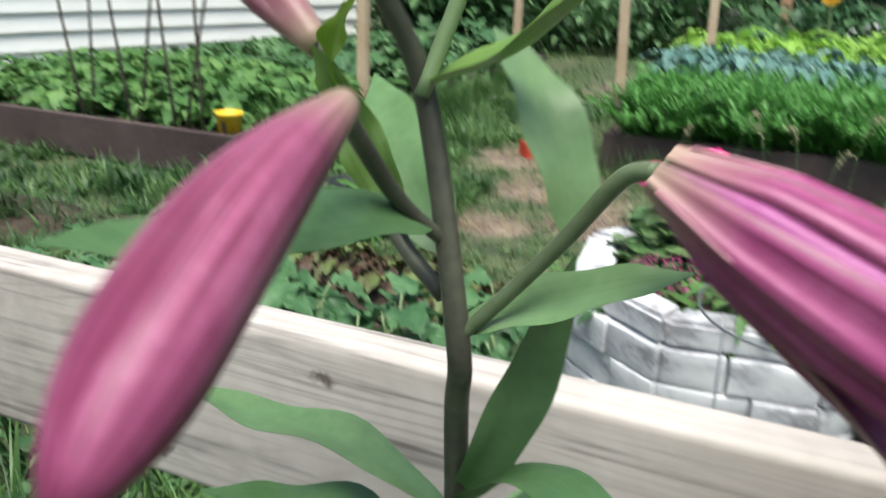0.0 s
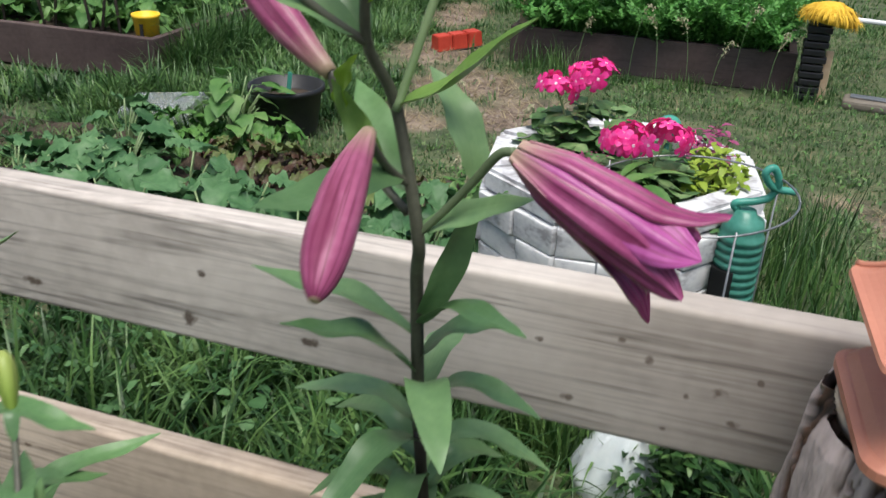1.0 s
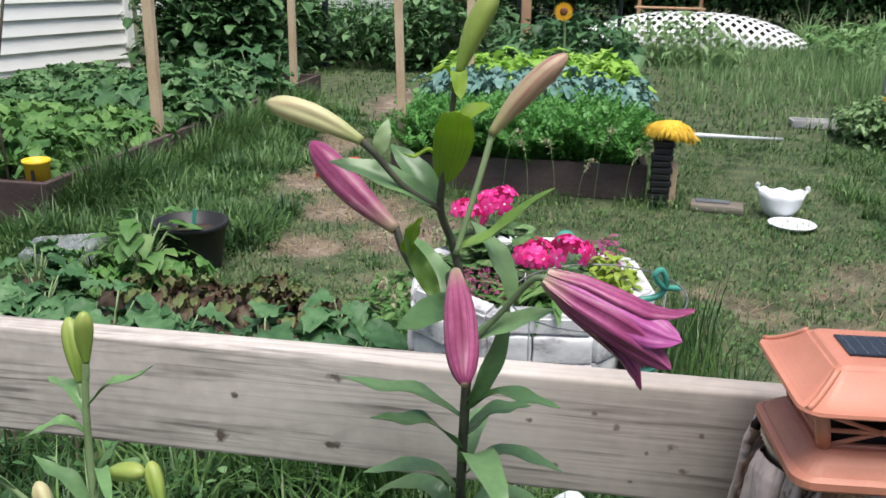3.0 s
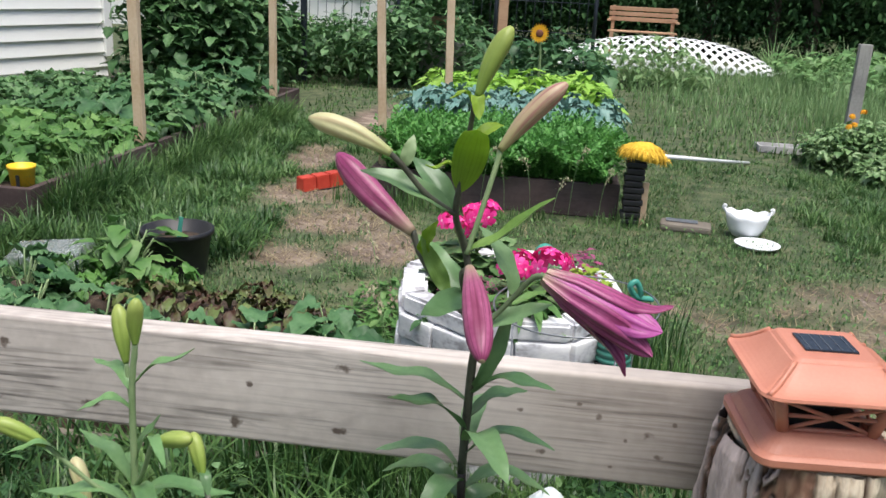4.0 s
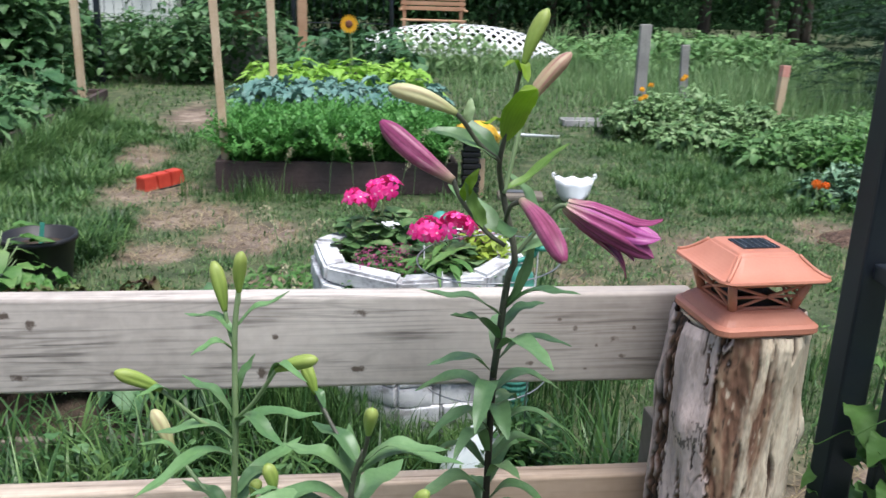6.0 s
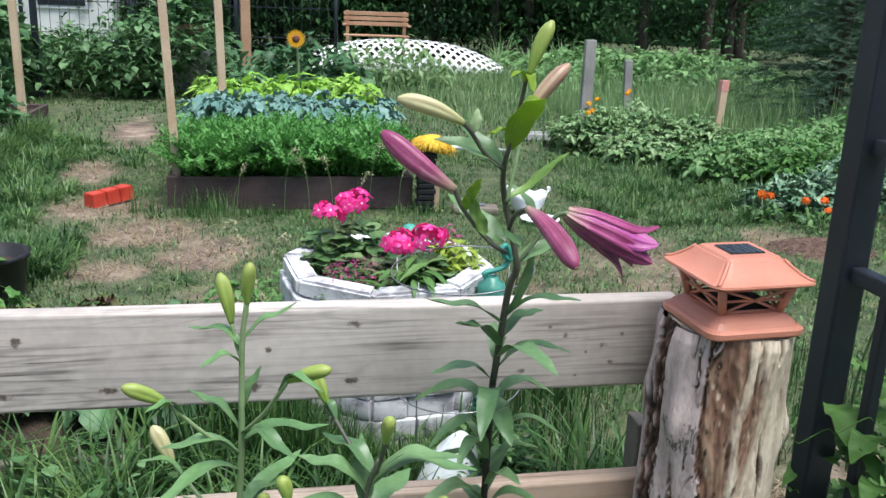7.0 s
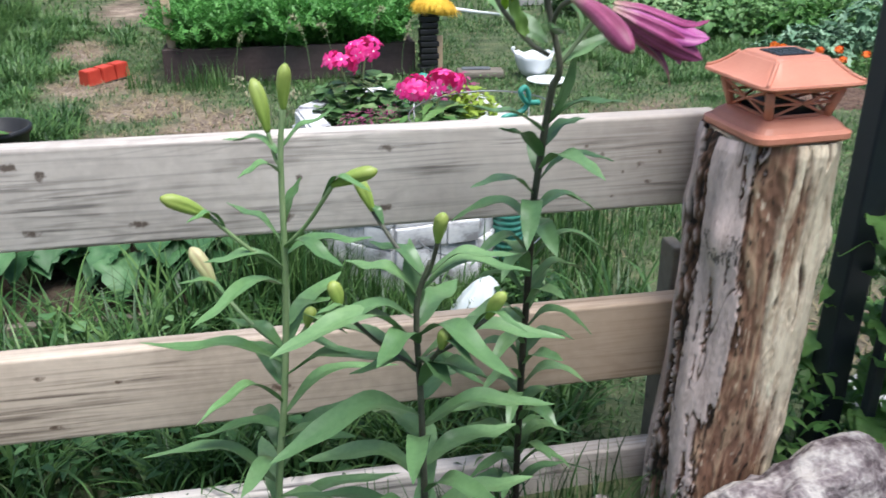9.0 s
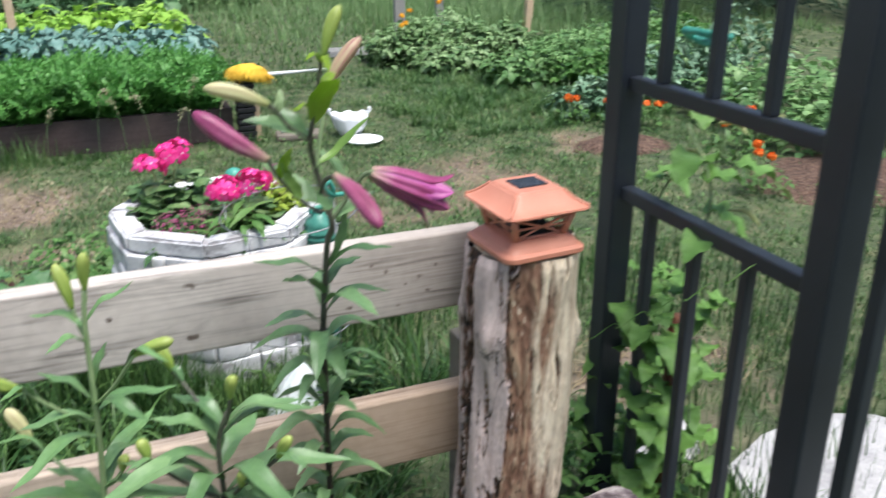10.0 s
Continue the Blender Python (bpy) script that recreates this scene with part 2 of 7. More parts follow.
M["flag"] = mat("pale flagstone", [(0.28, 0.275, 0.28), (0.42, 0.41, 0.41), (0.52, 0.51, 0.50)], scale=9, fine=120, rough=0.85, bump=0.5, bump_dist=0.006)
M["whitestone"] = mat("white painted stone", [(0.34, 0.33, 0.34), (0.56, 0.56, 0.58), (0.66, 0.66, 0.67), (0.72, 0.72, 0.72)], scale=14, fine=90, rough=0.8, bump=0.35, bump_dist=0.002, stretch=(1, 1, 1.8), tight=0.06)
M["joint"] = mat("whitewashed joint", [(0.34, 0.33, 0.34), (0.50, 0.50, 0.51)], scale=30, rough=0.9, bump=0.4)
M["siding"] = mat("cream vinyl siding", [(0.82, 0.82, 0.78), (0.88, 0.88, 0.84)], scale=1.5, fine=60, rough=0.55, bump=0.1)
M["white"] = mat("white plastic", [(0.72, 0.74, 0.76), (0.8, 0.81, 0.82)], scale=6, fine=60, rough=0.35, bump=0.05)
M["lattice"] = mat("white lattice vinyl", [(0.66, 0.67, 0.68), (0.8, 0.8, 0.8)], scale=8, fine=80, rough=0.5, bump=0.05)
M["bag"] = mat("white sack plastic", [(0.56, 0.63, 0.64), (0.72, 0.76, 0.76)], scale=20, fine=90, rough=0.4, bump=0.5, bump_dist=0.004)
M["red"] = mat("orange red plastic", [(0.42, 0.038, 0.024), (0.55, 0.07, 0.04)], scale=20, fine=200, rough=0.5, bump=0.1)
M["yellow"] = mat("yellow plastic", [(0.78, 0.47, 0.02), (0.85, 0.55, 0.04)], scale=20, rough=0.45, bump=0.1)
M["mop"] = mat("yellow mop yarn", [(0.62, 0.36, 0.03), (0.80, 0.54, 0.09)], scale=60, fine=300, rough=1.0, bump=0.8, island=0.4, spec=0.1)
M["teal"] = mat("green translucent plastic", [(0.06, 0.33, 0.25), (0.12, 0.45, 0.36)], scale=12, rough=0.25, bump=0.05, trans=0.25)
M["bottle"] = mat("green ribbed plastic", [(0.045, 0.20, 0.15), (0.09, 0.29, 0.23)], scale=30, rough=0.3, bump=0.1)
M["eye"] = mat("pale floret eye", [(0.85, 0.55, 0.68), (0.9, 0.7, 0.78)], rough=0.6, bump=0)
M["wire"] = mat("galvanised wire", [(0.2, 0.21, 0.22), (0.34, 0.35, 0.36)], rough=0.4, metal=0.7, bump=0)
M["clear"] = mat("clear tray plastic", [(0.45, 0.5, 0.5), (0.66, 0.71, 0.71)], scale=12, rough=0.18, bump=0.3, spec=0.6)
M["clear"].node_tree.nodes["Principled BSDF"].inputs["Transmission Weight"].default_value = 0.6
def see_through(m, amount):
    """A thin clear sheet: most light goes straight through."""
    n, l = m.node_tree.nodes, m.node_tree.links
    tr, mx = n.new("ShaderNodeBsdfTransparent"), n.new("ShaderNodeMixShader")
    mx.inputs[0].default_value = amount
    l.new(n["Principled BSDF"].outputs[0], mx.inputs[1])
    l.new(tr.outputs[0], mx.inputs[2])
    l.new(mx.outputs[0], n["Material Output"].inputs[0])


see_through(M["clear"], 0.35)
M["pot"] = mat("clay pot", [(0.36, 0.18, 0.12), (0.48, 0.27, 0.19)], rough=0.8)
M["rust"] = mat("rust brown stake", [(0.12, 0.045, 0.025), (0.2, 0.08, 0.045)], scale=30, rough=0.8)
M["glass"] = mat("dark window glass", [(0.02, 0.025, 0.03), (0.035, 0.04, 0.045)], rough=0.06, bump=0)
M["bark"] = mat("bark", [(0.05, 0.04, 0.03), (0.11, 0.09, 0.07)], scale=10, fine=60, rough=0.95, bump=1.0, bump_dist=0.03, stretch=(1, 1, 0.25))
M["pinkdeep"] = along(veined(veined(mat("deep pink tepal", [(0.22, 0.03, 0.10), (0.30, 0.055, 0.15), (0.38, 0.10, 0.21)], scale=18, fine=200, rough=0.38, bump=0.12, trans=0.08), 13, 0.7, (0.12, 0.012, 0.05), 0.35), 3, 0.6, (0.42, 0.22, 0.27), 0.12), ((0.50, 0.42, 0.25), [(0.0, 0.75), (0.12, 0.35), (0.3, 0.04), (1.0, 0.0)]))
# greens
def green(name, cols, trans=0.25, rough=0.5, island=0.5, spec=0.35, scale=12, tight=0.0):
    return mat(name, cols, scale=scale, fine=90, rough=rough, bump=0.15, island=island, trans=trans, spec=spec, tight=tight)

M["grass"] = green("grass", [(0.012, 0.039, 0.011), (0.038, 0.098, 0.025), (0.14, 0.245, 0.072)], trans=0.2, rough=0.4, scale=4, tight=0.1)
M["sidegrass"] = green("long garden grass", [(0.024, 0.068, 0.02), (0.068, 0.15, 0.042), (0.175, 0.285, 0.095)], trans=0.25, rough=0.4, scale=4, tight=0.1)
M["lawn"] = green("lawn grass", [(0.036, 0.085, 0.03), (0.075, 0.155, 0.055), (0.14, 0.235, 0.09), (0.25, 0.31, 0.15)], trans=0.3, scale=8, tight=0.1, island=0.3)
M["patch"] = green("pale patch leaves", [(0.05, 0.125, 0.035), (0.13, 0.265, 0.085), (0.27, 0.42, 0.175)], tight=0.1, scale=5)
M["potato"] = green("pale-edged potato leaf", [(0.06, 0.14, 0.05), (0.17, 0.29, 0.11), (0.36, 0.48, 0.26)], tight=0.1, scale=14)
M["broccoli"] = green("greyish broccoli leaf", [(0.05, 0.12, 0.06), (0.13, 0.24, 0.14), (0.27, 0.40, 0.27)], trans=0.12, tight=0.08)
M["straw"] = green("dry grass", [(0.15, 0.115, 0.06), (0.29, 0.23, 0.13), (0.44, 0.37, 0.23)], trans=0.2)
M["seedhead"] = green("pale seed head", [(0.26, 0.25, 0.15), (0.42, 0.39, 0.25)], trans=0.2)
M["carrot"] = green("carrot tops", [(0.055, 0.18, 0.035), (0.10, 0.28, 0.06), (0.16, 0.37, 0.09)])
M["meadow"] = green("pale meadow grass", [(0.10, 0.21, 0.075), (0.21, 0.345, 0.14), (0.36, 0.45, 0.24)], trans=0.35)
M["kale"] = green("blue green kale", [(0.05, 0.14, 0.115), (0.13, 0.25, 0.215), (0.25, 0.38, 0.33)], trans=0.12)
M["lettuce"] = green("bright lettuce", [(0.15, 0.33, 0.04), (0.27, 0.48, 0.07), (0.4, 0.62, 0.13)])
M["redlettuce"] = green("red oak lettuce", [(0.03, 0.012, 0.01), (0.07, 0.035, 0.022), (0.11, 0.15, 0.045), (0.16, 0.22, 0.07)], trans=0.15)
M["cuke"] = green("cucumber leaf", [(0.022, 0.072, 0.027), (0.06, 0.148, 0.056), (0.14, 0.265, 0.115)], trans=0.18, scale=25, island=0.7)
M["bean"] = green("bean leaf", [(0.03, 0.10, 0.022), (0.085, 0.21, 0.045), (0.16, 0.31, 0.085)])
M["strawberry"] = green("pale bean leaf", [(0.03, 0.09, 0.024), (0.085, 0.20, 0.05), (0.20, 0.35, 0.105)], scale=9, island=0.7)
M["squash"] = green("squash leaf", [(0.022, 0.065, 0.022), (0.07, 0.165, 0.055), (0.19, 0.315, 0.14)], trans=0.2, island=0.8)
M["herb"] = green("mixed herbs", [(0.045, 0.13, 0.03), (0.1, 0.22, 0.055), (0.2, 0.31, 0.11)])
M["forest"] = green("forest foliage", [(0.016, 0.045, 0.018), (0.04, 0.10, 0.036), (0.09, 0.175, 0.065)], trans=0.2, spec=0.08, rough=0.8)
M["conifer"] = green("spruce needles", [(0.015, 0.042, 0.022), (0.04, 0.09, 0.045), (0.085, 0.15, 0.075)], trans=0.05)
M["vine"] = green("vine leaf", [(0.08, 0.19, 0.04), (0.17, 0.34, 0.08), (0.28, 0.46, 0.15)], trans=0.35)
M["geranium"] = green("geranium leaf", [(0.04, 0.10, 0.03), (0.095, 0.185, 0.062), (0.21, 0.30, 0.13)], trans=0.1, scale=45)
M["lime"] = green("lime foliage", [(0.2, 0.3, 0.03), (0.32, 0.42, 0.06)], trans=0.2)
M["hotpink"] = mat("hot pink petal", [(0.80, 0.015, 0.20), (0.9, 0.04, 0.32), (0.92, 0.2, 0.5)], scale=60, fine=300, rough=0.6, bump=0.1, island=0.15, trans=0.25)
M["mauve"] = mat("dusky pink petal", [(0.22, 0.03, 0.09), (0.4, 0.09, 0.22)], scale=60, rough=0.6, bump=0.1, island=0.4, trans=0.2)
M["orange"] = mat("orange petal", [(0.78, 0.10, 0.01), (0.88, 0.24, 0.02)], scale=60, rough=0.6, bump=0.1, island=0.3, trans=0.2)
M["sunyellow"] = mat("sunflower petal", [(0.8, 0.34, 0.01), (0.88, 0.5, 0.03)], scale=60, rough=0.6, bump=0.1, trans=0.2)
# lily
M["lilyleaf"] = veined(mat("lily leaf", [(0.085, 0.18, 0.068), (0.155, 0.285, 0.115), (0.255, 0.405, 0.18)], scale=10, fine=160, rough=0.36, bump=0.1, trans=0.28, objrand=0.45, spec=0.6, tight=0.08), 7, 0.35, (0.16, 0.27, 0.12), 0.2)
M["freshleaf"] = veined(mat("fresh lily leaf", [(0.15, 0.28, 0.055), (0.22, 0.37, 0.085), (0.29, 0.45, 0.13)], scale=10, fine=160, rough=0.36, bump=0.1, trans=0.3, objrand=0.2, spec=0.6, tight=0.08), 7, 0.35, (0.09, 0.17, 0.03), 0.2)
M["paleleaf"] = veined(mat("pale lily leaf", [(0.08, 0.18, 0.06), (0.145, 0.28, 0.10), (0.22, 0.38, 0.16)], scale=10, fine=160, rough=0.34, bump=0.1, trans=0.22, objrand=0.3, spec=0.6, tight=0.08), 7, 0.3, (0.2, 0.34, 0.14), 0.2)
M["limebract"] = veined(mat("lime bract", [(0.30, 0.46, 0.045), (0.40, 0.57, 0.075)], scale=14, fine=160, rough=0.45, bump=0.1, trans=0.5), 8, 0.4, (0.09, 0.17, 0.01), 0.3)
M["stem"] = mat("purplish green stem", [(0.045, 0.042, 0.034), (0.075, 0.075, 0.055), (0.11, 0.115, 0.08)], scale=30, fine=260, rough=0.45, bump=0.2)
M["pedicel"] = mat("grey green flower stalk", [(0.08, 0.11, 0.055), (0.115, 0.155, 0.08), (0.15, 0.195, 0.105)], scale=30, fine=260, rough=0.42, bump=0.15)
M["darkstem"] = mat("dark maroon stem", [(0.02, 0.016, 0.014), (0.045, 0.036, 0.028)], scale=30, fine=260, rough=0.5, bump=0.2)
M["palestem"] = mat("pale green stem", [(0.17, 0.25, 0.11), (0.25, 0.335, 0.165)], scale=30, fine=260, rough=0.45, bump=0.1)
M["pink"] = along(veined(veined(mat("pink tepal", [(0.24, 0.04, 0.115), (0.33, 0.075, 0.17), (0.42, 0.13, 0.24)], scale=18, fine=200, rough=0.46, bump=0.12, trans=0.08), 15, 0.8, (0.13, 0.012, 0.05), 0.35), 3, 0.75, (0.15, 0.012, 0.055), 0.3, -1.57), ((0.50, 0.42, 0.25), [(0.0, 0.75), (0.12, 0.35), (0.3, 0.04), (1.0, 0.0)]))
M["rib"] = mat("pale tepal rib", [(0.40, 0.15, 0.22), (0.50, 0.26, 0.27)], scale=40, fine=200, rough=0.4, bump=0.1)
M["petal"] = along(veined(mat("open pink tepal", [(0.37, 0.06, 0.25), (0.46, 0.10, 0.33), (0.52, 0.15, 0.39)], scale=18, fine=200, rough=0.4, bump=0.12, trans=0.15), 8, 0.7, (0.22, 0.025, 0.11), 0.3), ((0.48, 0.40, 0.26), [(0.0, 0.8), (0.08, 0.35), (0.22, 0.03), (1.0, 0.0)]))
M["petaldark"] = along(veined(mat("outer pink tepal", [(0.28, 0.04, 0.135), (0.37, 0.075, 0.20), (0.45, 0.12, 0.265)], scale=18, fine=200, rough=0.36, bump=0.12, trans=0.1), 8, 0.7, (0.11, 0.01, 0.04), 0.35), ((0.48, 0.38, 0.25), [(0.0, 0.75), (0.1, 0.3), (0.25, 0.0), (1.0, 0.0)]))
M["cream"] = along(veined(mat("cream bud", [(0.50, 0.47, 0.24), (0.60, 0.57, 0.33)], scale=18, fine=200, rough=0.42, bump=0.1, trans=0.15), 6, 0.4, (0.5, 0.30, 0.2), 0.35), ((0.24, 0.33, 0.08), [(0.0, 0.6), (0.3, 0.1), (1.0, 0.0)]))
M["blush"] = along(veined(mat("blushing bud", [(0.42, 0.29, 0.19), (0.53, 0.40, 0.27)], scale=18, fine=200, rough=0.42, bump=0.1, trans=0.12), 6, 0.85, (0.34, 0.085, 0.13), 0.45), ((0.36, 0.37, 0.15), [(0.0, 0.9), (0.35, 0.25), (1.0, 0.0)]))
M["greenbud"] = along(veined(mat("green bud", [(0.21, 0.33, 0.05), (0.3, 0.42, 0.09)], scale=18, fine=200, rough=0.42, bump=0.1, trans=0.15), 6, 0.4, (0.16, 0.26, 0.04), 0.3), ((0.42, 0.43, 0.14), [(0.0, 0.0), (0.5, 0.2), (1.0, 0.5)]))


# ---- builders ----
rnd = random.Random(7)
rng = np.random.default_rng(11)


def part(name, bm, material, parent=None, label=""):
    """One mesh object, under a thing or a part."""
    me = bpy.data.meshes.new(name)
    bm.to_mesh(me)
    bm.free()
    me.materials.append(M[material] if isinstance(material, str) else material)
    ob = new(name, me)
    ob.parent = parent
    return tagged(ob, label)


def thing(name, label, category, at=(0, 0, 0), group="", kind=""):
    ob = new(name)
    ob.empty_display_size = 0.05
    ob.location = at
    return tagged(ob, label, category, group, kind)


def box(bm, c, s, bevel=0.0, m=None, seg=2):
    r = bmesh.ops.create_cube(bm, size=1, matrix=(m or Matrix()) @ Matrix.Translation(c) @ Matrix.Diagonal((*s, 1)))
    if bevel:
        es = list({e for v in r["verts"] for e in v.link_edges})
        bmesh.ops.bevel(bm, geom=es, offset=bevel, segments=seg, affect="EDGES", profile=0.6)
    return bm


def smooth(bm):
    for f in bm.faces:
        f.smooth = True
    return bm


def frames_along(pts):
    pts = [Vector(p) for p in pts]
    out, side = [], None
    for k, p in enumerate(pts):
        d = (pts[min(k + 1, len(pts) - 1)] - pts[max(k - 1, 0)]).normalized()
        if side is None:
            side = d.cross(Vector((0.31, 0.2, 0.93)))
            if side.length < 0.1:
                side = d.cross(Vector((1, 0, 0)))
        side = (side - d * side.dot(d)).normalized()
        out.append((p, d, side, d.cross(side)))
    return out


def curve(pts, n=12):
    """A smooth line through points (Catmull-Rom)."""
    p = [Vector(q) for q in pts]
    p = [p[0] * 2 - p[1], *p, p[-1] * 2 - p[-2]]
    out = []
    for k in range(1, len(p) - 2):
        for i in range(n):
            t = i / n
            a, b, c, d = p[k - 1], p[k], p[k + 1], p[k + 2]
            out.append(0.5 * (2 * b + (c - a) * t + (2 * a - 5 * b + 4 * c - d) * t * t + (3 * b - a - 3 * c + d) * t ** 3))
    return out + [p[-2]]


def tube(bm, pts, radii, sides=8, uv=False, shape=None):
    """A tube along points; radii a number, a list or a function of 0..1."""
    fr = frames_along(pts)
    n = len(fr)
    lay = bm.loops.layers.uv.verify() if uv else None
    rings = []
    for k, (p, d, a, b) in enumerate(fr):
        t = k / (n - 1)
        r = radii(t) if callable(radii) else radii[k] if isinstance(radii, (list, tuple)) else radii
        ring = []
        for i in range(sides):
            w = 2 * math.pi * i / sides
            q = r * (shape(w, t) if shape else 1)
            ring.append(bm.verts.new(p + a * (q * math.cos(w)) + b * (q * math.sin(w))))
        rings.append(ring)
    for k in range(n - 1):
        for i in range(sides):
            j = (i + 1) % sides
            f = bm.faces.new((rings[k][i], rings[k][j], rings[k + 1][j], rings[k + 1][i]))
            f.smooth = True
            if uv:
                for lp, (u, v) in zip(f.loops, ((i, k), (i + 1, k), (i + 1, k + 1), (i, k + 1))):
                    lp[lay].uv = (u / sides, v / (n - 1))
    for ring, flip in ((rings[0], True), (rings[-1], False)):
        f = bm.faces.new(ring[::-1] if flip else ring)
        f.smooth = True
    return bm


def lathe(bm, profile, sides=24, centre=(0, 0, 0)):
    """A turned form from (radius, height) pairs."""
    c = Vector(centre)
    rings = [[bm.verts.new(c + Vector((r * math.cos(2 * math.pi * i / sides), r * math.sin(2 * math.pi * i / sides), z))) for i in range(sides)] for r, z in profile]
    for a, b in zip(rings, rings[1:]):
        for i in range(sides):
            j = (i + 1) % sides
            bm.faces.new((a[i], a[j], b[j], b[i])).smooth = True
    bm.faces.new(rings[0][::-1])
    bm.faces.new(rings[-1])
    return bm


def blade(bm, spine, width, up=(0, 0, 1), fold=0.25, wave=0.0, profile=None, across=6, thick=0.0005, twist=0.0, cup=1.0):
    """A leaf or petal: a curved sheet with thickness along a spine, folded along its midrib, with a UV map."""
    pts = curve(spine, 7) if len(spine) > 2 else [Vector(spine[0]).lerp(Vector(spine[1]), k / 12) for k in range(13)]
    n = len(pts)
    lay = bm.loops.layers.uv.verify()
    profile = profile or (lambda t: (math.sin(math.pi * min(1, t ** 0.75 * 0.985 + 0.012))) ** 0.85)
    rows, ph = [], rnd.uniform(0, 6)
    for sgn in (1, -1):
        grid = []
        for k, p in enumerate(pts):
            t = k / (n - 1)
            d = (pts[min(k + 1, n - 1)] - pts[max(k - 1, 0)]).normalized()
            side = d.cross(Vector(up))
            side = side.normalized() if side.length > 1e-4 else Vector((1, 0, 0))
            nor = side.cross(d).normalized()
            if twist:
                q = Matrix.Rotation(twist * t, 3, d)
                side, nor = q @ side, q @ nor
            w = max(0.0006, width * 0.5 * profile(t))
            row = []
            for i in range(across + 1):
                s = 2 * i / across - 1
                z = fold * abs(s) ** cup * w + wave * w * math.sin(5.5 * t * math.pi + ph + (1.7 if s > 0 else 0)) * s * s + sgn * thick * (1 - 0.8 * abs(s))
                row.append(bm.verts.new(p + side * (s * w) + nor * z))
            grid.append(row)
        for k in range(n - 1):
            for i in range(across):
                vs = (grid[k][i], grid[k][i + 1], grid[k + 1][i + 1], grid[k + 1][i])
                uvs = ((i, k), (i + 1, k), (i + 1, k + 1), (i, k + 1))
                if sgn < 0:
                    vs, uvs = vs[::-1], uvs[::-1]
                f = bm.faces.new(vs)
                f.smooth = True
                for lp, (u, v) in zip(f.loops, uvs):
                    lp[lay].uv = (u / across, v / (n - 1))
        rows.append(grid)
    return bm


def mesh_np(name, verts, faces, material, label="", category="", kind="", parent=None, flat=False):
    """One mesh from arrays of points and of faces with one count of corners."""
    me = bpy.data.meshes.new(name)
    k = faces.shape[1]
    me.vertices.add(len(verts))
    me.vertices.foreach_set("co", np.ascontiguousarray(verts, dtype=np.float32).ravel())
    me.loops.add(faces.size)
    me.loops.foreach_set("vertex_index", np.ascontiguousarray(faces, dtype=np.int32).ravel())
    me.polygons.add(len(faces))
    me.polygons.foreach_set("loop_start", np.arange(0, faces.size, k, dtype=np.int32))
    me.polygons.foreach_set("loop_total", np.full(len(faces), k, dtype=np.int32))
    if not flat:
        me.polygons.foreach_set("use_smooth", np.ones(len(faces), dtype=bool))
    me.update(calc_edges=True)
    me.validate()
    me.materials.append(M[material])
    ob = new(name, me)
    ob.parent = parent
    return tagged(ob, label, category, "", kind)


def turns(yaw, tilt, spin):
    """Rotations: spin about z, then tilt about x, then yaw about z."""
    def rz(a):
        c, s, o = np.cos(a), np.sin(a), np.zeros_like(a)
        return np.stack([np.stack([c, -s, o], -1), np.stack([s, c, o], -1), np.stack([o, o, o + 1], -1)], -2)
    c, s, o = np.cos(tilt), np.sin(tilt), np.zeros_like(tilt)
    rx = np.stack([np.stack([o + 1, o, o], -1), np.stack([o, c, -s], -1), np.stack([o, s, c], -1)], -2)
    return rz(yaw) @ rx @ rz(spin)


def spread(template, pos, yaw, tilt, size, spin=None):
    """Points and faces of many copies of a template (points, faces)."""
    V, F = template
    spin = np.zeros(len(pos)) if spin is None else spin
    R = turns(yaw, tilt, spin)
    size = np.asarray(size, float)
    S = V[None] * (size[:, None, None] if size.ndim == 1 else size[:, None, :])
    P = np.einsum("nij,nkj->nki", R, S) + pos[:, None, :]
    faces = F[None] + (np.arange(len(pos)) * len(V))[:, None, None]
    return P.reshape(-1, 3), faces.reshape(-1, F.shape[1])


def joined(*sets):
    vs, fs, n = [], [], 0
    for v, f in sets:
        vs.append(v)
        fs.append(f + n)
        n += len(v)
    return np.concatenate(vs), np.concatenate(fs)


def leaf_template(length=1.0, width=0.5, rows=5, cols=4, droop=0.3, fold=0.2, ruffle=0.0, lobes=0.0, stalk=0.0, seed=1):
    """A leaf that starts at the origin and grows along +y, its face up."""
    r = np.random.default_rng(seed)
    V, F = [], []
    for k in range(rows + 1):
        t = k / rows
        w = width * 0.5 * max(0.02, math.sin(math.pi * min(0.98, (t * 0.93 + 0.05) ** 0.8))) * (1 + lobes * math.cos(t * 17))
        y, z = stalk + length * t, -droop * length * t * t
        for i in range(cols + 1):
            s = 2 * i / cols - 1
            V.append((s * w, y, z + fold * abs(s) * w + ruffle * r.normal() * abs(s)))
    for k in range(rows):
        for i in range(cols):
            a = k * (cols + 1) + i
            F.append((a, a + 1, a + cols + 2, a + cols + 1))
    if stalk:
        b, h = len(V), 0.018 * length
        V += [(-h, 0, 0), (h, 0, 0), (h, stalk * 1.02, 0), (-h, stalk * 1.02, 0)]
        F.append((b, b + 1, b + 2, b + 3))
    return np.array(V, float), np.array(F, int)


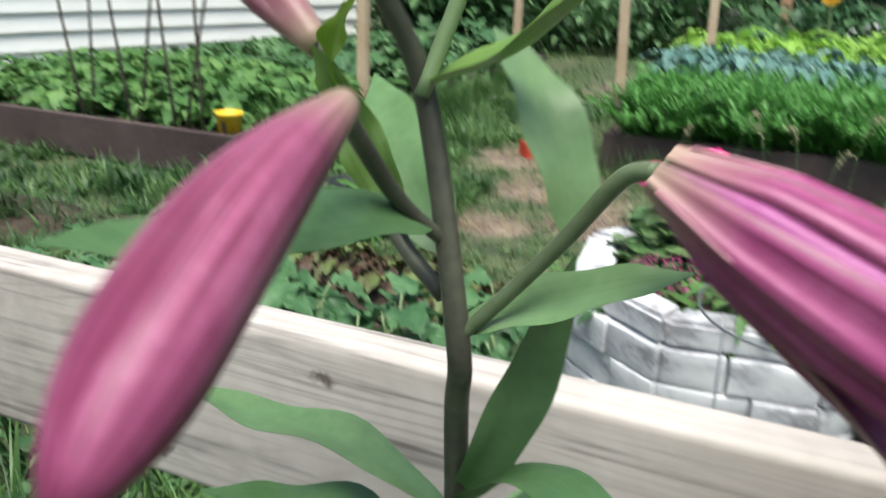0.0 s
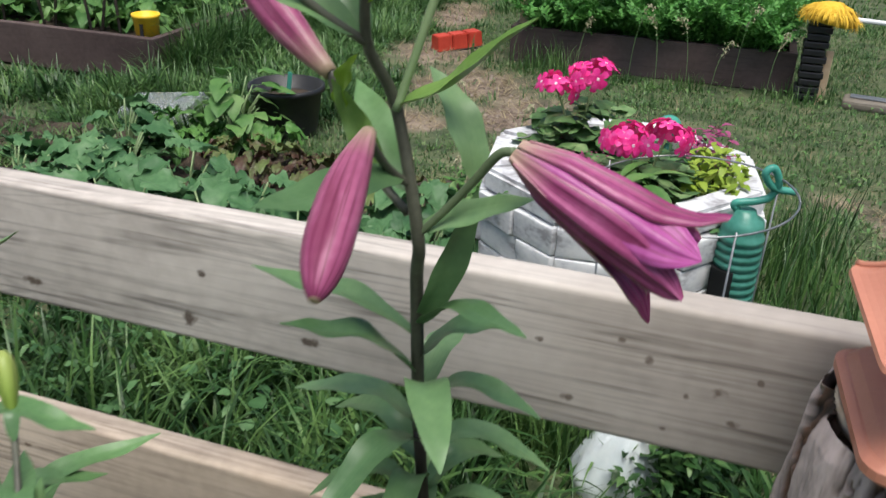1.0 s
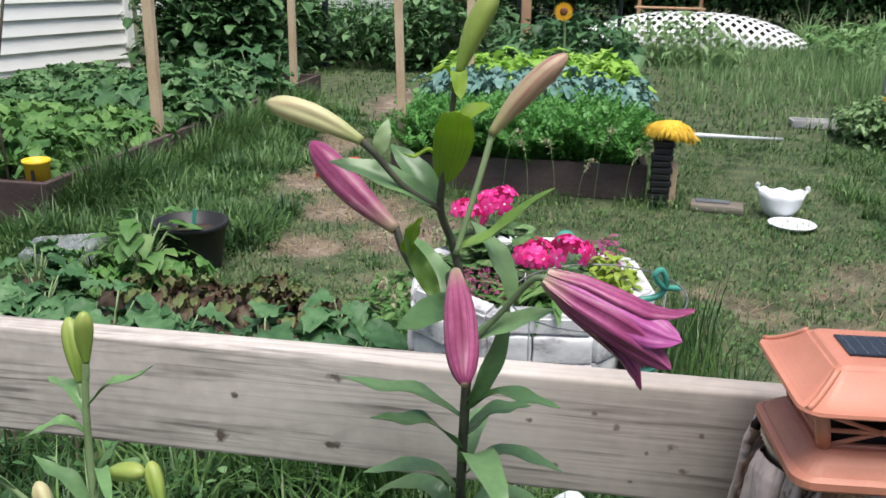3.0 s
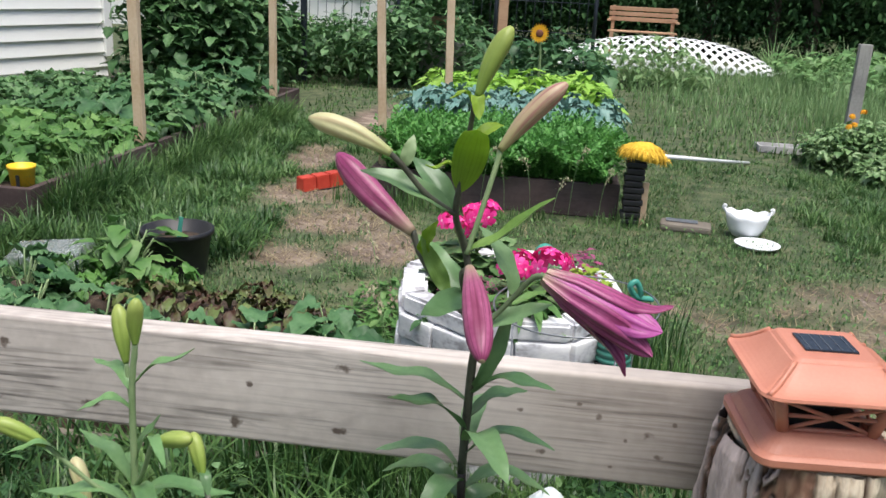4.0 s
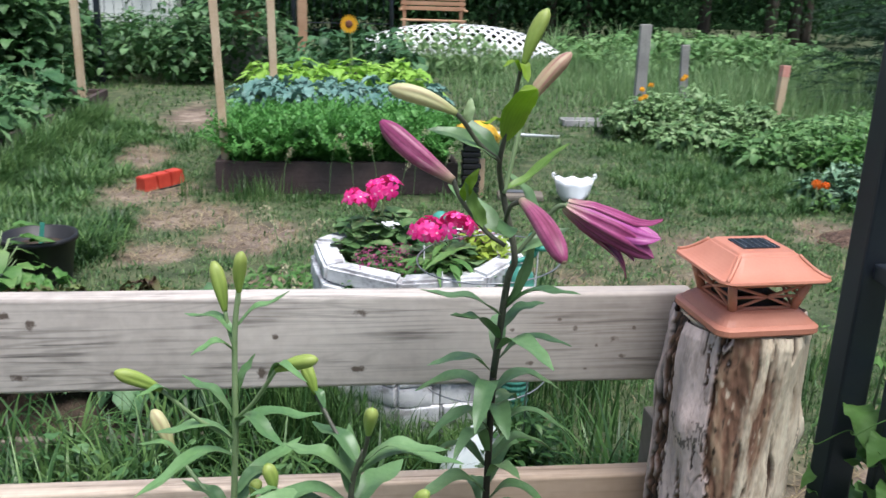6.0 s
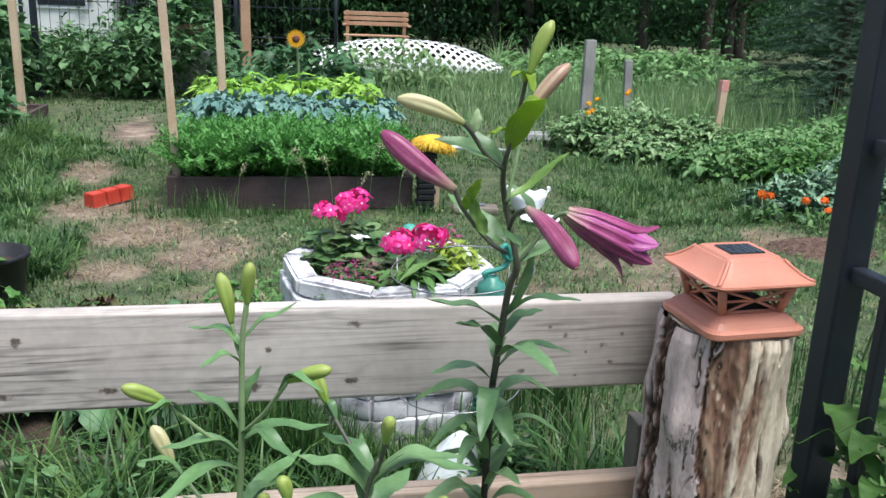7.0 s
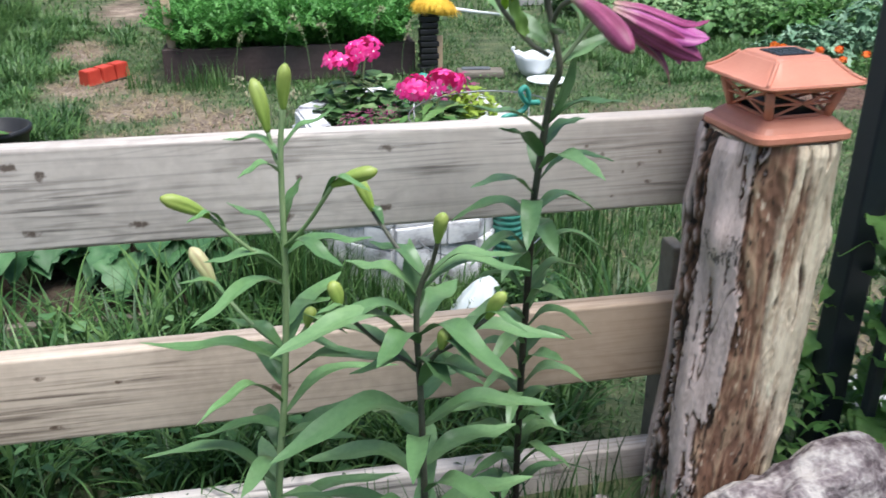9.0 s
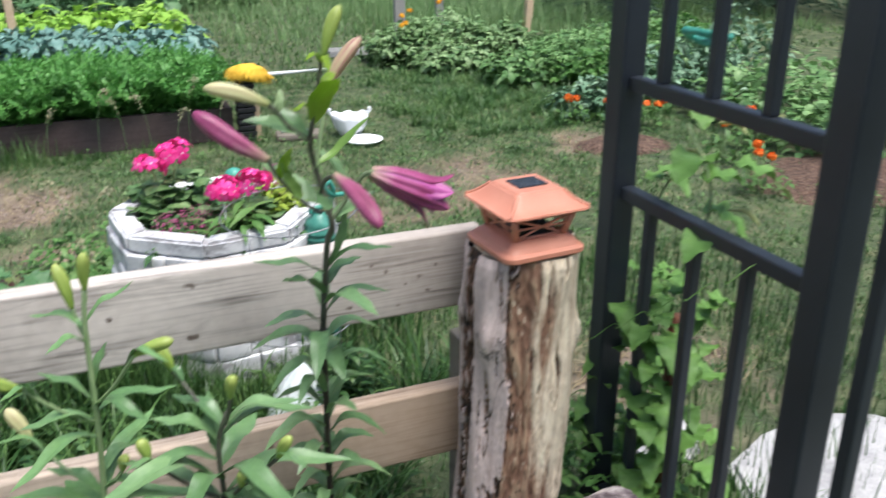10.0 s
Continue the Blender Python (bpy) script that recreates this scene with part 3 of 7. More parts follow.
def grass_template(bend=0.5, rows=3):
    """A blade of grass one long, its root at the origin, bent over by so many radians."""
    V, F = [], []
    y = z = 0.0
    for k in range(rows + 1):
        t = k / rows
        w = 0.5 * (1 - t ** 1.8) + 0.03
        V += [(-w, y, z), (w, y, z)]
        a = bend * (t + 0.5 / rows) ** 1.3
        y, z = y + math.sin(a) / rows, z + math.cos(a) / rows
    for k in range(rows):
        F.append((2 * k, 2 * k + 1, 2 * k + 3, 2 * k + 2))
    return np.array(V, float), np.array(F, int)


def frond_template(pairs=10, seed=3):
    """A feathery leaf like a carrot's, growing along +y and up."""
    r = np.random.default_rng(seed)
    V, F = [], []

    def quad(p, d, w):
        s = np.cross(d, (0.2, 0.1, 1.0))
        s = s / (np.linalg.norm(s) + 1e-9) * w
        b = len(V)
        V.extend([p - s * 0.4, p + s * 0.4, p + d * 0.6 + s, p + d * 0.6 - s])
        F.append((b, b + 1, b + 2, b + 3))
    for k in range(pairs):
        t = 0.3 + 0.7 * k / (pairs - 1)
        p = np.array([0, 0.35 * t * t, t - 0.22 * t * t])
        for sx in (-1, 1):
            d = np.array([sx * 0.26 * (1.15 - t * 0.7), 0.10, 0.10 + 0.1 * r.normal()])
            quad(p, d, 0.013)
            quad(p + d * 0.5, np.array([sx * 0.05, 0.12, 0.02]), 0.026)
            quad(p + d * 0.5, np.array([sx * 0.10, -0.03, 0.09]), 0.026)
            quad(p + d * 0.8, np.array([sx * 0.08, 0.06, 0.05]), 0.024)
            quad(p + d * 0.8, np.array([sx * 0.03, 0.02, 0.10]), 0.022)
    b = len(V)
    V.extend([np.array(q, float) for q in ((-0.008, 0, 0), (0.008, 0, 0), (0.006, 0.35, 0.78), (-0.006, 0.35, 0.78))])
    F.append((b, b + 1, b + 2, b + 3))
    return np.array(V), np.array(F, int)


def bush(name, material, x, y, z, n, leaf, size, label, category, kind="stuff", tilt=(0.2, 1.2), domed=True, parent=None):
    """A mass of leaves that fills a box: x, y, z are (low, high)."""
    u = rng.uniform(-1, 1, (n, 2))
    h = rng.uniform(0, 1, n) ** 0.6
    top = 1 - 0.45 * (np.abs(u).max(1) ** 2.5) if domed else np.ones(n)
    top = top * (0.8 + 0.4 * np.array([noise.noise((a * (x[1] - x[0]) * 2.2, b * (y[1] - y[0]) * 2.2, 3.3)) + 0.5 for a, b in u]))
    pos = np.stack([(x[0] + x[1]) / 2 + u[:, 0] * (x[1] - x[0]) / 2, (y[0] + y[1]) / 2 + u[:, 1] * (y[1] - y[0]) / 2, z[0] + (z[1] - z[0]) * h * top], -1)
    yaw = rng.uniform(0, 2 * np.pi, n)
    sets = []
    kinds = leaf if isinstance(leaf, list) else [leaf]
    which = rng.integers(0, len(kinds), n)
    sz = rng.uniform(size[0], size[1], n)
    tl = rng.uniform(-tilt[1], tilt[1] * 0.6, n) * 0.75 + tilt[0]
    for k, tm in enumerate(kinds):
        w = which == k
        sets.append(spread(tm, pos[w], yaw[w], tl[w], sz[w], rng.uniform(-0.3, 0.3, w.sum())))
    v, f = joined(*sets)
    return mesh_np(name, v, f, material, label, category, kind, parent)


# ---- ground ----
def relief(x, y):
    return 0.015 * math.sin(x * 1.7 + 0.4) * math.cos(y * 1.3) + 0.02 * noise.noise((x * 0.9, y * 0.9, 0.2))


# bare earth: (x, y, radius x, radius y)
WORN = [(-1.5, 3.35, 0.34, 0.34), (-1.72, 4.4, 0.2, 0.6), (-1.15, 2.9, 0.36, 0.32), (-0.88, 2.55, 0.26, 0.3), (-1.25, 2.3, 0.2, 0.2), (-0.72, 1.98, 0.24, 0.16), (-1.7, 5.9, 0.25, 0.9),
        (0.8, 2.1, 0.55, 0.3), (1.1, 2.4, 0.5, 0.28), (1.65, 2.6, 0.4, 0.22), (0.75, 0.4, 0.3, 0.4)]


def bare(x, y):
    v = max(1 - ((x - a) / ra) ** 2 - ((y - b) / rb) ** 2 for a, b, ra, rb in WORN)
    v = max(v, -1.0)
    if x > 0.2:
        v = min(v, 0.3)
    return v - 0.2 + 0.75 * noise.noise((x * 3.1, y * 3.1, 1.0)) + 0.45 * noise.noise((x * 9, y * 9, 4.0)) + 0.3 * noise.noise((x * 23, y * 23, 2.0))


def ground_material():
    m = mat("worn lawn earth", [(0.03, 0.045, 0.02), (0.065, 0.085, 0.038), (0.13, 0.135, 0.07)], scale=9, fine=90, rough=0.95, bump=0.8, bump_dist=0.015)
    n, l = m.node_tree.nodes, m.node_tree.links
    b, ramp = n["Principled BSDF"], n[m["ramp"]]
    at, mx, nz, r2 = n.new("ShaderNodeAttribute"), n.new("ShaderNodeMix"), n.new("ShaderNodeTexNoise"), n.new("ShaderNodeValToRGB")
    at.attribute_name = "worn"
    nz.inputs["Scale"].default_value, nz.inputs["Detail"].default_value = 4.5, 9
    nz.inputs["Roughness"].default_value = 0.68
    tc = n.new("ShaderNodeTexCoord")
    l.new(tc.outputs["Object"], nz.inputs[0])
    l.new(nz.outputs["Fac"], r2.inputs[0])
    e = r2.color_ramp.elements
    e.new(0.5)
    for k, (p, c) in enumerate(((0.32, (0.055, 0.04, 0.03)), (0.5, (0.17, 0.125, 0.095)), (0.7, (0.35, 0.28, 0.22)))):
        e[k].position, e[k].color = p, (*c, 1)
    mx.data_type = "RGBA"
    l.new(at.outputs["Fac"], mx.inputs[0])
    l.new(ramp.outputs[0], mx.inputs[6])
    l.new(r2.outputs[0], mx.inputs[7])
    l.new(mx.outputs[2], b.inputs["Base Color"])
    return m


def build_ground():
    xs = np.concatenate([[-400, -120, -40, -15], np.arange(-7, 7.01, 0.06), [15, 40, 120, 400]])
    ys = np.concatenate([[-400, -100, -20, -6], np.arange(-2.5, 11.01, 0.06), [14, 20, 40, 120, 400]])
    V, W = [], []
    for y in ys:
        for x in xs:
            near = abs(x) < 7.5 and -3 < y < 11.5
            w = bare(x, y) if near else -1
            V.append((x, y, relief(x, y) - 0.012 * min(1.0, max(0.0, w * 2)) if near else 0.0))
            W.append(min(1.0, max(0.0, w * 1.3 + 0.2)))
    nx = len(xs)
    F = [(j * nx + i, j * nx + i + 1, (j + 1) * nx + i + 1, (j + 1) * nx + i) for j in range(len(ys) - 1) for i in range(nx - 1)]
    M["ground"] = ground_material()
    ob = mesh_np("ground", np.array(V), np.array(F), "ground", "garden ground of worn lawn and trodden earth", "ground", "structure")
    a = ob.data.attributes.new("worn", "FLOAT", "POINT")
    a.data.foreach_set("value", np.array(W, dtype=np.float32))


build_ground()


def beds_block(x, y):
    """Where no lawn grows: beds, planter, post, walls."""
    return ((-1.2 < x < 0.15 and 3.3 < y < 5.75) or (x < -2.4 and 2.25 < y < 7.5) or (x + 0.285) ** 2 + (y - 1.02) ** 2 < 0.08
            or (-2.0 < x < -0.55 and 0.86 < y < 1.75) or (x - 0.085) ** 2 + (y + 0.03) ** 2 < 0.012)


def grass(name, material, n, area, height, width, label, keep, bend=(0.3, 1.1), category="grass", lean=0.25, rows=3, flat=False):
    pts = []
    while len(pts) < n:
        x, y = rnd.uniform(*area[0]), rnd.uniform(*area[1])
        if rnd.random() < keep(x, y):
            pts.append((x, y, relief(x, y) - 0.01))
    pos = np.array(pts)
    sets = []
    which = rng.integers(0, 3, n)
    clump = np.array([0.75 + 0.7 * (noise.noise((p[0] * 2.3, p[1] * 2.3, 7.0)) + 0.35) for p in pts]).clip(0.35, 1.6)
    for k, b in enumerate(np.linspace(bend[0], bend[1], 3)):
        w = which == k
        h = rng.uniform(height[0], height[1], w.sum()) * clump[w]
        wd = rng.uniform(width[0], width[1], w.sum())
        sets.append(spread(grass_template(b, rows), pos[w], rng.uniform(0, 6.28, w.sum()), rng.uniform(1.2, 1.55, w.sum()) if flat else rng.uniform(-lean, lean, w.sum()), np.stack([wd, h, h], -1)))
    v, f = joined(*sets)
    return mesh_np(name, v, f, material, label, category, "stuff")


def tufts(name, material, n, blades, area, height, width, radius, label, keep, bend=(0.4, 1.9), rows=4):
    """Tussocks: blades that lean outwards from the heart of each tuft."""
    heart = []
    while len(heart) < n:
        x, y = rnd.uniform(*area[0]), rnd.uniform(*area[1])
        if rnd.random() < keep(x, y):
            heart.append((x, y, relief(x, y) - 0.012))
    heart = np.array(heart)
    tall = rng.uniform(height[0], height[1], n) * np.array([0.7 + 0.75 * (noise.noise((p[0] * 2.1, p[1] * 2.1, 4.0)) + 0.4) for p in heart]).clip(0.4, 1.5)
    own = np.repeat(np.arange(n), blades)
    m = len(own)
    a, q = rng.uniform(0, 2 * np.pi, m), np.sqrt(rng.uniform(0, 1, m))
    pos = heart[own] + np.stack([np.cos(a) * q, np.sin(a) * q, np.zeros(m)], -1) * radius * rng.uniform(0.6, 1.4, n)[own][:, None]
    h = tall[own] * rng.uniform(0.45, 1.1, m) * (1.1 - 0.3 * q)
    wd = rng.uniform(width[0], width[1], m)
    yaw = a - np.pi / 2 + rng.normal(0, 0.7, m)
    tilt = -0.55 * q * rng.uniform(0.3, 1.2, m)
    sets = []
    which = rng.integers(0, 4, m)
    for k, b in enumerate(np.linspace(bend[0], bend[1], 4)):
        w = which == k
        sets.append(spread(grass_template(b, rows), pos[w], yaw[w], tilt[w], np.stack([wd[w], h[w], h[w]], -1)))
    v, f = joined(*sets)
    return mesh_np(name, v, f, material, label, "grass", "stuff")


def lawn_keep(x, y):
    if beds_block(x, y):
        return 0.0
    b = bare(x, y)
    return max(0.035, min(1.0, 0.55 - 1.5 * b))


grass("lawn_grass", "lawn", 120000, ((-2.4, 2.6), (0.1, 5.0)), (0.016, 0.044), (0.003, 0.008), "short trampled lawn grass with straw tones", lawn_keep, bend=(0.5, 1.8), lean=1.1, rows=2)
tufts("lawn_tufts", "sidegrass", 2000, 26, ((-1.9, 2.6), (0.3, 5.2)), (0.024, 0.058), (0.003, 0.007), 0.04, "small green tufts standing in the mown lawn",
      lambda x, y: 0 if beds_block(x, y) or bare(x, y) > -0.02 else max(0.05, 0.5 + 1.2 * noise.noise((x * 3, y * 3, 8))), bend=(1.0, 2.5), rows=3)
grass("far_lawn", "sidegrass", 46000, ((-4.5, 6.5), (4.6, 13.0)), (0.025, 0.075), (0.007, 0.016), "rough mown grass at the far garden end", lawn_keep, bend=(1.0, 2.4), lean=0.8)
tufts("tall_grass", "grass", 260, 34, ((-2.6, 0.3), (0.12, 0.86)), (0.14, 0.32), (0.005, 0.0105), 0.05, "tall lush grass growing behind the board fence",
      lambda x, y: 0 if beds_block(x, y) or (abs(x + 0.19) < 0.10 and 0.36 < y < 0.66) else 0.1 if x > -0.08 else 1.0 if y < 0.5 or x > -0.75 else 0.5 if y < 0.78 else 0.0, bend=(0.5, 2.2), rows=5)
tufts("bed_front_grass", "grass", 420, 30, ((-4.2, -2.2), (0.95, 2.34)), (0.07, 0.17), (0.005, 0.010), 0.055, "rough grass before the long raised bed", lambda x, y: 0 if (abs(x + 2.06) < 0.17 and 1.85 < y < 2.1) else 1.0, bend=(0.7, 2.5))
tufts("bed_side_grass", "sidegrass", 380, 34, ((-2.355, -2.22), (2.42, 5.6)), (0.2, 0.32), (0.005, 0.010), 0.05, "grass grown up against the long raised bed", lambda x, y: 1.0, bend=(0.5, 2.4))
tufts("near_side_grass", "grass", 420, 34, ((-2.4, -1.42), (1.55, 2.75)), (0.07, 0.17), (0.005, 0.010), 0.055, "rank dark grass beside the vegetable bed",
      lambda x, y: 0 if beds_block(x, y) or (abs(x + 1.56) < 0.17 and 1.8 < y < 2.15) or (abs(x + 2.06) < 0.17 and 1.85 < y < 2.1) else 1.0, bend=(0.6, 2.5))
tufts("side_grass", "sidegrass", 1050, 32, ((-2.40, -1.2), (1.2, 5.4)), (0.06, 0.18), (0.005, 0.010), 0.055, "long unmown tussocks beside the raised bed",
      lambda x, y: 0 if beds_block(x, y) or bare(x, y) > 0.0 or (abs(x + 1.56) < 0.18 and 1.75 < y < 2.15) or (abs(x + 2.06) < 0.17 and 1.85 < y < 2.1) else max(0.0, min(1.0, (-1.45 - x) * 1.5)), bend=(0.7, 2.6))
grass("front_grass", "grass", 4200, ((-1.4, 0.6), (-0.42, 0.03)), (0.05, 0.15), (0.002, 0.0045), "grass and weeds at the foot of the fence", lambda x, y: 0 if beds_block(x, y) else 1.0)
grass("bed_edge_grass", "sidegrass", 700, ((-1.3, 0.3), (3.16, 3.36)), (0.03, 0.13), (0.003, 0.006), "grass tufts along the brown raised bed board", lambda x, y: 1.0 if noise.noise((x * 4, y * 4, 0)) > -0.1 else 0.2)
grass("planter_grass", "grass", 4200, ((-0.85, 0.25), (0.6, 1.7)), (0.10, 0.26), (0.003, 0.006), "grass tufts round the white planter", lambda x, y: 0 if beds_block(x, y) else 0.12 if x > -0.02 or y > 1.2 else 1.0 if (x + 0.285) ** 2 + (y - 1.02) ** 2 < 0.22 else 0.1)
grass("dry_stalks", "straw", 16000, ((-2.4, 2.2), (0.3, 4.8)), (0.03, 0.09), (0.002, 0.004), "dry straw lying on the trodden path", lambda x, y: 0 if beds_block(x, y) else 1.0 if bare(x, y) > -0.1 else 0.3, bend=(0.1, 0.5), flat=True)
grass("rank_grass", "meadow", 12000, ((0.6, 6.5), (5.5, 12.5)), (0.07, 0.18), (0.007, 0.014), "tall rank grass in front of the woods", lambda x, y: 1.0 if y > 6.8 or x > 3.4 else 0.25)
grass("meadow_grass", "meadow", 8000, ((2.2, 6.0), (6.3, 10.5)), (0.18, 0.45), (0.005, 0.010), "pale seeding meadow grass round the grey posts", lambda x, y: 1.0)
grass("dry_lawn", "meadow", 8000, ((0.15, 2.7), (0.9, 4.6)), (0.015, 0.045), (0.003, 0.006), "yellowish sunburnt turf on the open lawn", lawn_keep, bend=(0.9, 2.4), lean=1.2, rows=2)
grass("right_grass", "lawn", 9000, ((0.7, 4.0), (2.5, 5.2)), (0.025, 0.065), (0.004, 0.009), "thick grass beside the vegetable patch", lambda x, y: 0 if bare(x, y) > 0 else max(0.0, min(1.0, (x - 0.7))), bend=(1.0, 2.5), lean=0.7)

def crumbs():
    """Clods and small stones on the trodden earth."""
    pts = []
    while len(pts) < 2600:
        x, y = rnd.uniform(-2.1, 1.6), rnd.uniform(1.2, 5.2)
        if bare(x, y) > 0.12 and not beds_block(x, y):
            pts.append((x, y, relief(x, y) - 0.012))
    V = np.array([(1, 0, 0), (0.3, 0.9, 0.1), (-0.8, 0.5, 0), (-0.6, -0.8, 0.1), (0.5, -0.8, 0), (0.1, 0.2, 0.8), (-0.3, -0.2, 0.7)], float)
    F = np.array([(0, 1, 5), (1, 2, 5), (2, 6, 5), (2, 3, 6), (3, 4, 6), (4, 0, 5), (4, 5, 6)], int)
    n = len(pts)
    v, f = spread((V, F), np.array(pts), rng.uniform(0, 6.28, n), rng.uniform(-0.3, 0.3, n), 0.003 + 0.011 * rng.uniform(0, 1, n) ** 3)
    M["clod"] = mat("earth clod", [(0.07, 0.05, 0.04), (0.17, 0.13, 0.105), (0.30, 0.25, 0.21)], scale=30, fine=200, rough=0.95, island=0.5, bump=0.5)
    mesh_np("earth_clods", v, f, "clod", "small clods and stones on the trodden path", "soil", "stuff", flat=True)


crumbs()

# ---- fence ----
def board(name, x0, x1, z0, z1, y0, thick, material, parent, lean=0.0):
    bm = bmesh.new()
    box(bm, ((x0 + x1) / 2, y0 + thick / 2, (z0 + z1) / 2), (x1 - x0, thick, z1 - z0), 0.0065, seg=3)
    smooth(bm)
    ob = part(name, bm, material, parent)
    return ob


fence = thing("board_fence", "low fence of three horizontal rounded-edge pine boards", "fence")
board("board", -4.2, 0.045, 0.513, 0.655, 0.053, 0.036, "board_top", fence)
board("board", -4.2, 0.045, 0.210, 0.351, 0.053, 0.036, "board_low", fence)
board("board", -4.2, 0.045, -0.06, 0.069, 0.053, 0.036, "board_top", fence)
for px in (-2.45, -4.1):
    bm = bmesh.new()
    box(bm, (px, 0.125, 0.28), (0.075, 0.075, 0.9), 0.008)
    part("post", bm, "greywood", fence)
bm = bmesh.new()
box(bm, (0.030, 0.122, 0.14), (0.022, 0.05, 0.56), 0.004)
tagged(part("fence_stake", bm, "edgewood"), "weathered grey stake standing behind the fence boards", "stake")


def log_material():
    m = mat("peeling bark log", [(0.68, 0.65, 0.63), (0.95, 0.94, 0.93), (1.0, 1.0, 1.0)], scale=60, fine=330, rough=0.85, bump=0.8, bump_dist=0.003, stretch=(1, 1, 0.3))
    n, l = m.node_tree.nodes, m.node_tree.links
    b, at, mx = n["Principled BSDF"], n.new("ShaderNodeVertexColor"), n.new("ShaderNodeMix")
    at.layer_name = "bark"
    mx.data_type, mx.blend_type = "RGBA", "MULTIPLY"
    mx.inputs[0].default_value = 1.0
    l.new(at.outputs[0], mx.inputs[6])
    l.new(n[m["ramp"]].outputs[0], mx.inputs[7])
    l.new(mx.outputs[2], b.inputs["Base Color"])
    return m


def build_log():
    """A log with plates of bark left on bare wood: bark stands proud, fissures are cut in."""
    M["log"] = log_material()
    M["endgrain"] = mat("sawn end grain", [(0.42, 0.33, 0.22), (0.58, 0.48, 0.36)], scale=40, fine=200, rough=0.8)
    post = thing("log_post", "thick rough log fence post with peeling bark", "post", (0.08, -0.03, 0))
    sides, rows = 400, 300
    V, C = [], []
    lilac, brown, tan, cream, black, umber = (np.array(c) for c in ((0.60, 0.485, 0.455), (0.15, 0.08, 0.052), (0.50, 0.35, 0.23), (0.92, 0.79, 0.60), (0.025, 0.018, 0.014), (0.20, 0.135, 0.10)))
    for k in range(rows):
        z = -0.12 + 0.773 * k / (rows - 1)
        for i in range(sides):
            w = 2 * math.pi * i / sides
            c, s = math.cos(w), math.sin(w)
            wob = 0.10 * noise.noise((c * 3, s * 3, z * 5)) + 0.05 * noise.noise((c * 9, s * 9, z * 16))
            deg = math.degrees(w + wob * 0.9) % 360
            r = 0.0925 + 0.007 * noise.noise((c * 1.2, s * 1.2, z * 4)) + 0.007 * noise.noise((c * 3.5, s * 3.5, z * 7))
            ang = w + 0.14 * noise.noise((c * 2, s * 2, z * 4)) + 0.04 * noise.noise((c * 6, s * 6, z * 14))
            cw, sw = math.cos(ang), math.sin(ang)
            broad = noise.noise((cw * 8, sw * 8, z * 3.4))
            fine = 0.6 * noise.noise((cw * 40, sw * 40, z * 110)) + 0.5 * noise.noise((c * 22, s * 22, z * 70))
            patch = noise.noise((c * 5 + 3, s * 5, z * 4.5)) + 0.45 * noise.noise((c * 14, s * 14, z * 11))
            edge = deg + 16 * patch + 5 * fine
            low = min(1.0, max(0.0, (0.5 - z) / 0.3))
            plate = 231 + 14 * min(low, 0.6) - 50 * max(0.0, low - 0.6)
            flecks = noise.noise((cw * 17, sw * 17, z * 30)) + 0.5 * noise.noise((cw * 40, sw * 40, z * 90))
            if 172 < edge < 198 - 4 * low:
                # fissured dark bark with grey ridges
                v = 0.8 * noise.noise((cw * 9, sw * 9, z * 18)) + 0.6 * noise.noise((cw * 20, sw * 20, z * 55)) + 0.2 * fine
                q = min(1.0, max(0.0, (v + 0.15) / 0.4))
                g = min(1.0, max(0.0, (v - 0.25) / 0.25))
                col = black + (brown * 1.1 - black) * q
                col = col + (lilac * 0.72 - col) * g
                r += 0.006 * q + 0.003 * g - 0.002
            elif edge < plate and not (patch < -0.35 and fine > -0.1):
                # smooth bark plate with a few cracks
                col = lilac * (0.98 + 0.14 * fine + 0.22 * noise.noise((c * 7, s * 7, z * 9)))
                r += 0.007
                q = math.exp(-(noise.noise((cw * 5, sw * 5, z * 9)) / 0.028) ** 2) * min(1.0, max(0.0, 0.4 + 3 * noise.noise((c * 5, s * 5, z * 5 + 9))))
                col, r = col * (1 - q) + umber * 0.6 * q, r - 0.003 * q
            else:
                bleach = min(1.0, max(0.0, (edge - 259 - 16 * low + 26 * noise.noise((c * 3, s * 3, z * 5 + 5))) / 14))
                # torn brown wood: dark, with small pale splinters
                v = noise.noise((cw * 10, sw * 10, z * 15)) + 0.6 * noise.noise((cw * 24, sw * 24, z * 48 + 4))
                base_b = brown * (1.7 + 0.5 * v)
                q = min(0.8, max(0.0, (v + 0.12) * 1.3))
                base_b = base_b + (tan * 0.85 - base_b) * q
                if flecks > 0.50:
                    base_b = base_b + (cream * 0.75 - base_b) * min(0.7, (flecks - 0.50) * 4)
                elif flecks < -0.40:
                    base_b = base_b + (black - base_b) * min(0.9, (-0.40 - flecks) * 4)
                # bleached wood: pale, broken by short dark cracks
                streak = noise.noise((cw * 10 + wob, sw * 10, z * 11 + 3)) + 0.55 * noise.noise((cw * 24, sw * 24, z * 34)) + 0.25 * patch
                dark_in = min(1.0, max(0.0, (-0.26 - streak) * 5))
                warm = min(0.75, max(0.0, 0.5 - abs(streak + 0.12) * 3))
                base_c = cream * (0.86 + 0.16 * noise.noise((cw * 8, sw * 8, z * 9)) + 0.12 * fine)
                base_c = base_c + (tan - base_c) * warm
                base_c = base_c + (brown * 0.6 - base_c) * dark_in
                col = base_b + (base_c - base_b) * bleach
                r += (0.0045 * max(-1.0, min(1.0, v))) * (1 - bleach) + (0.0015 - 0.006 * dark_in) * bleach
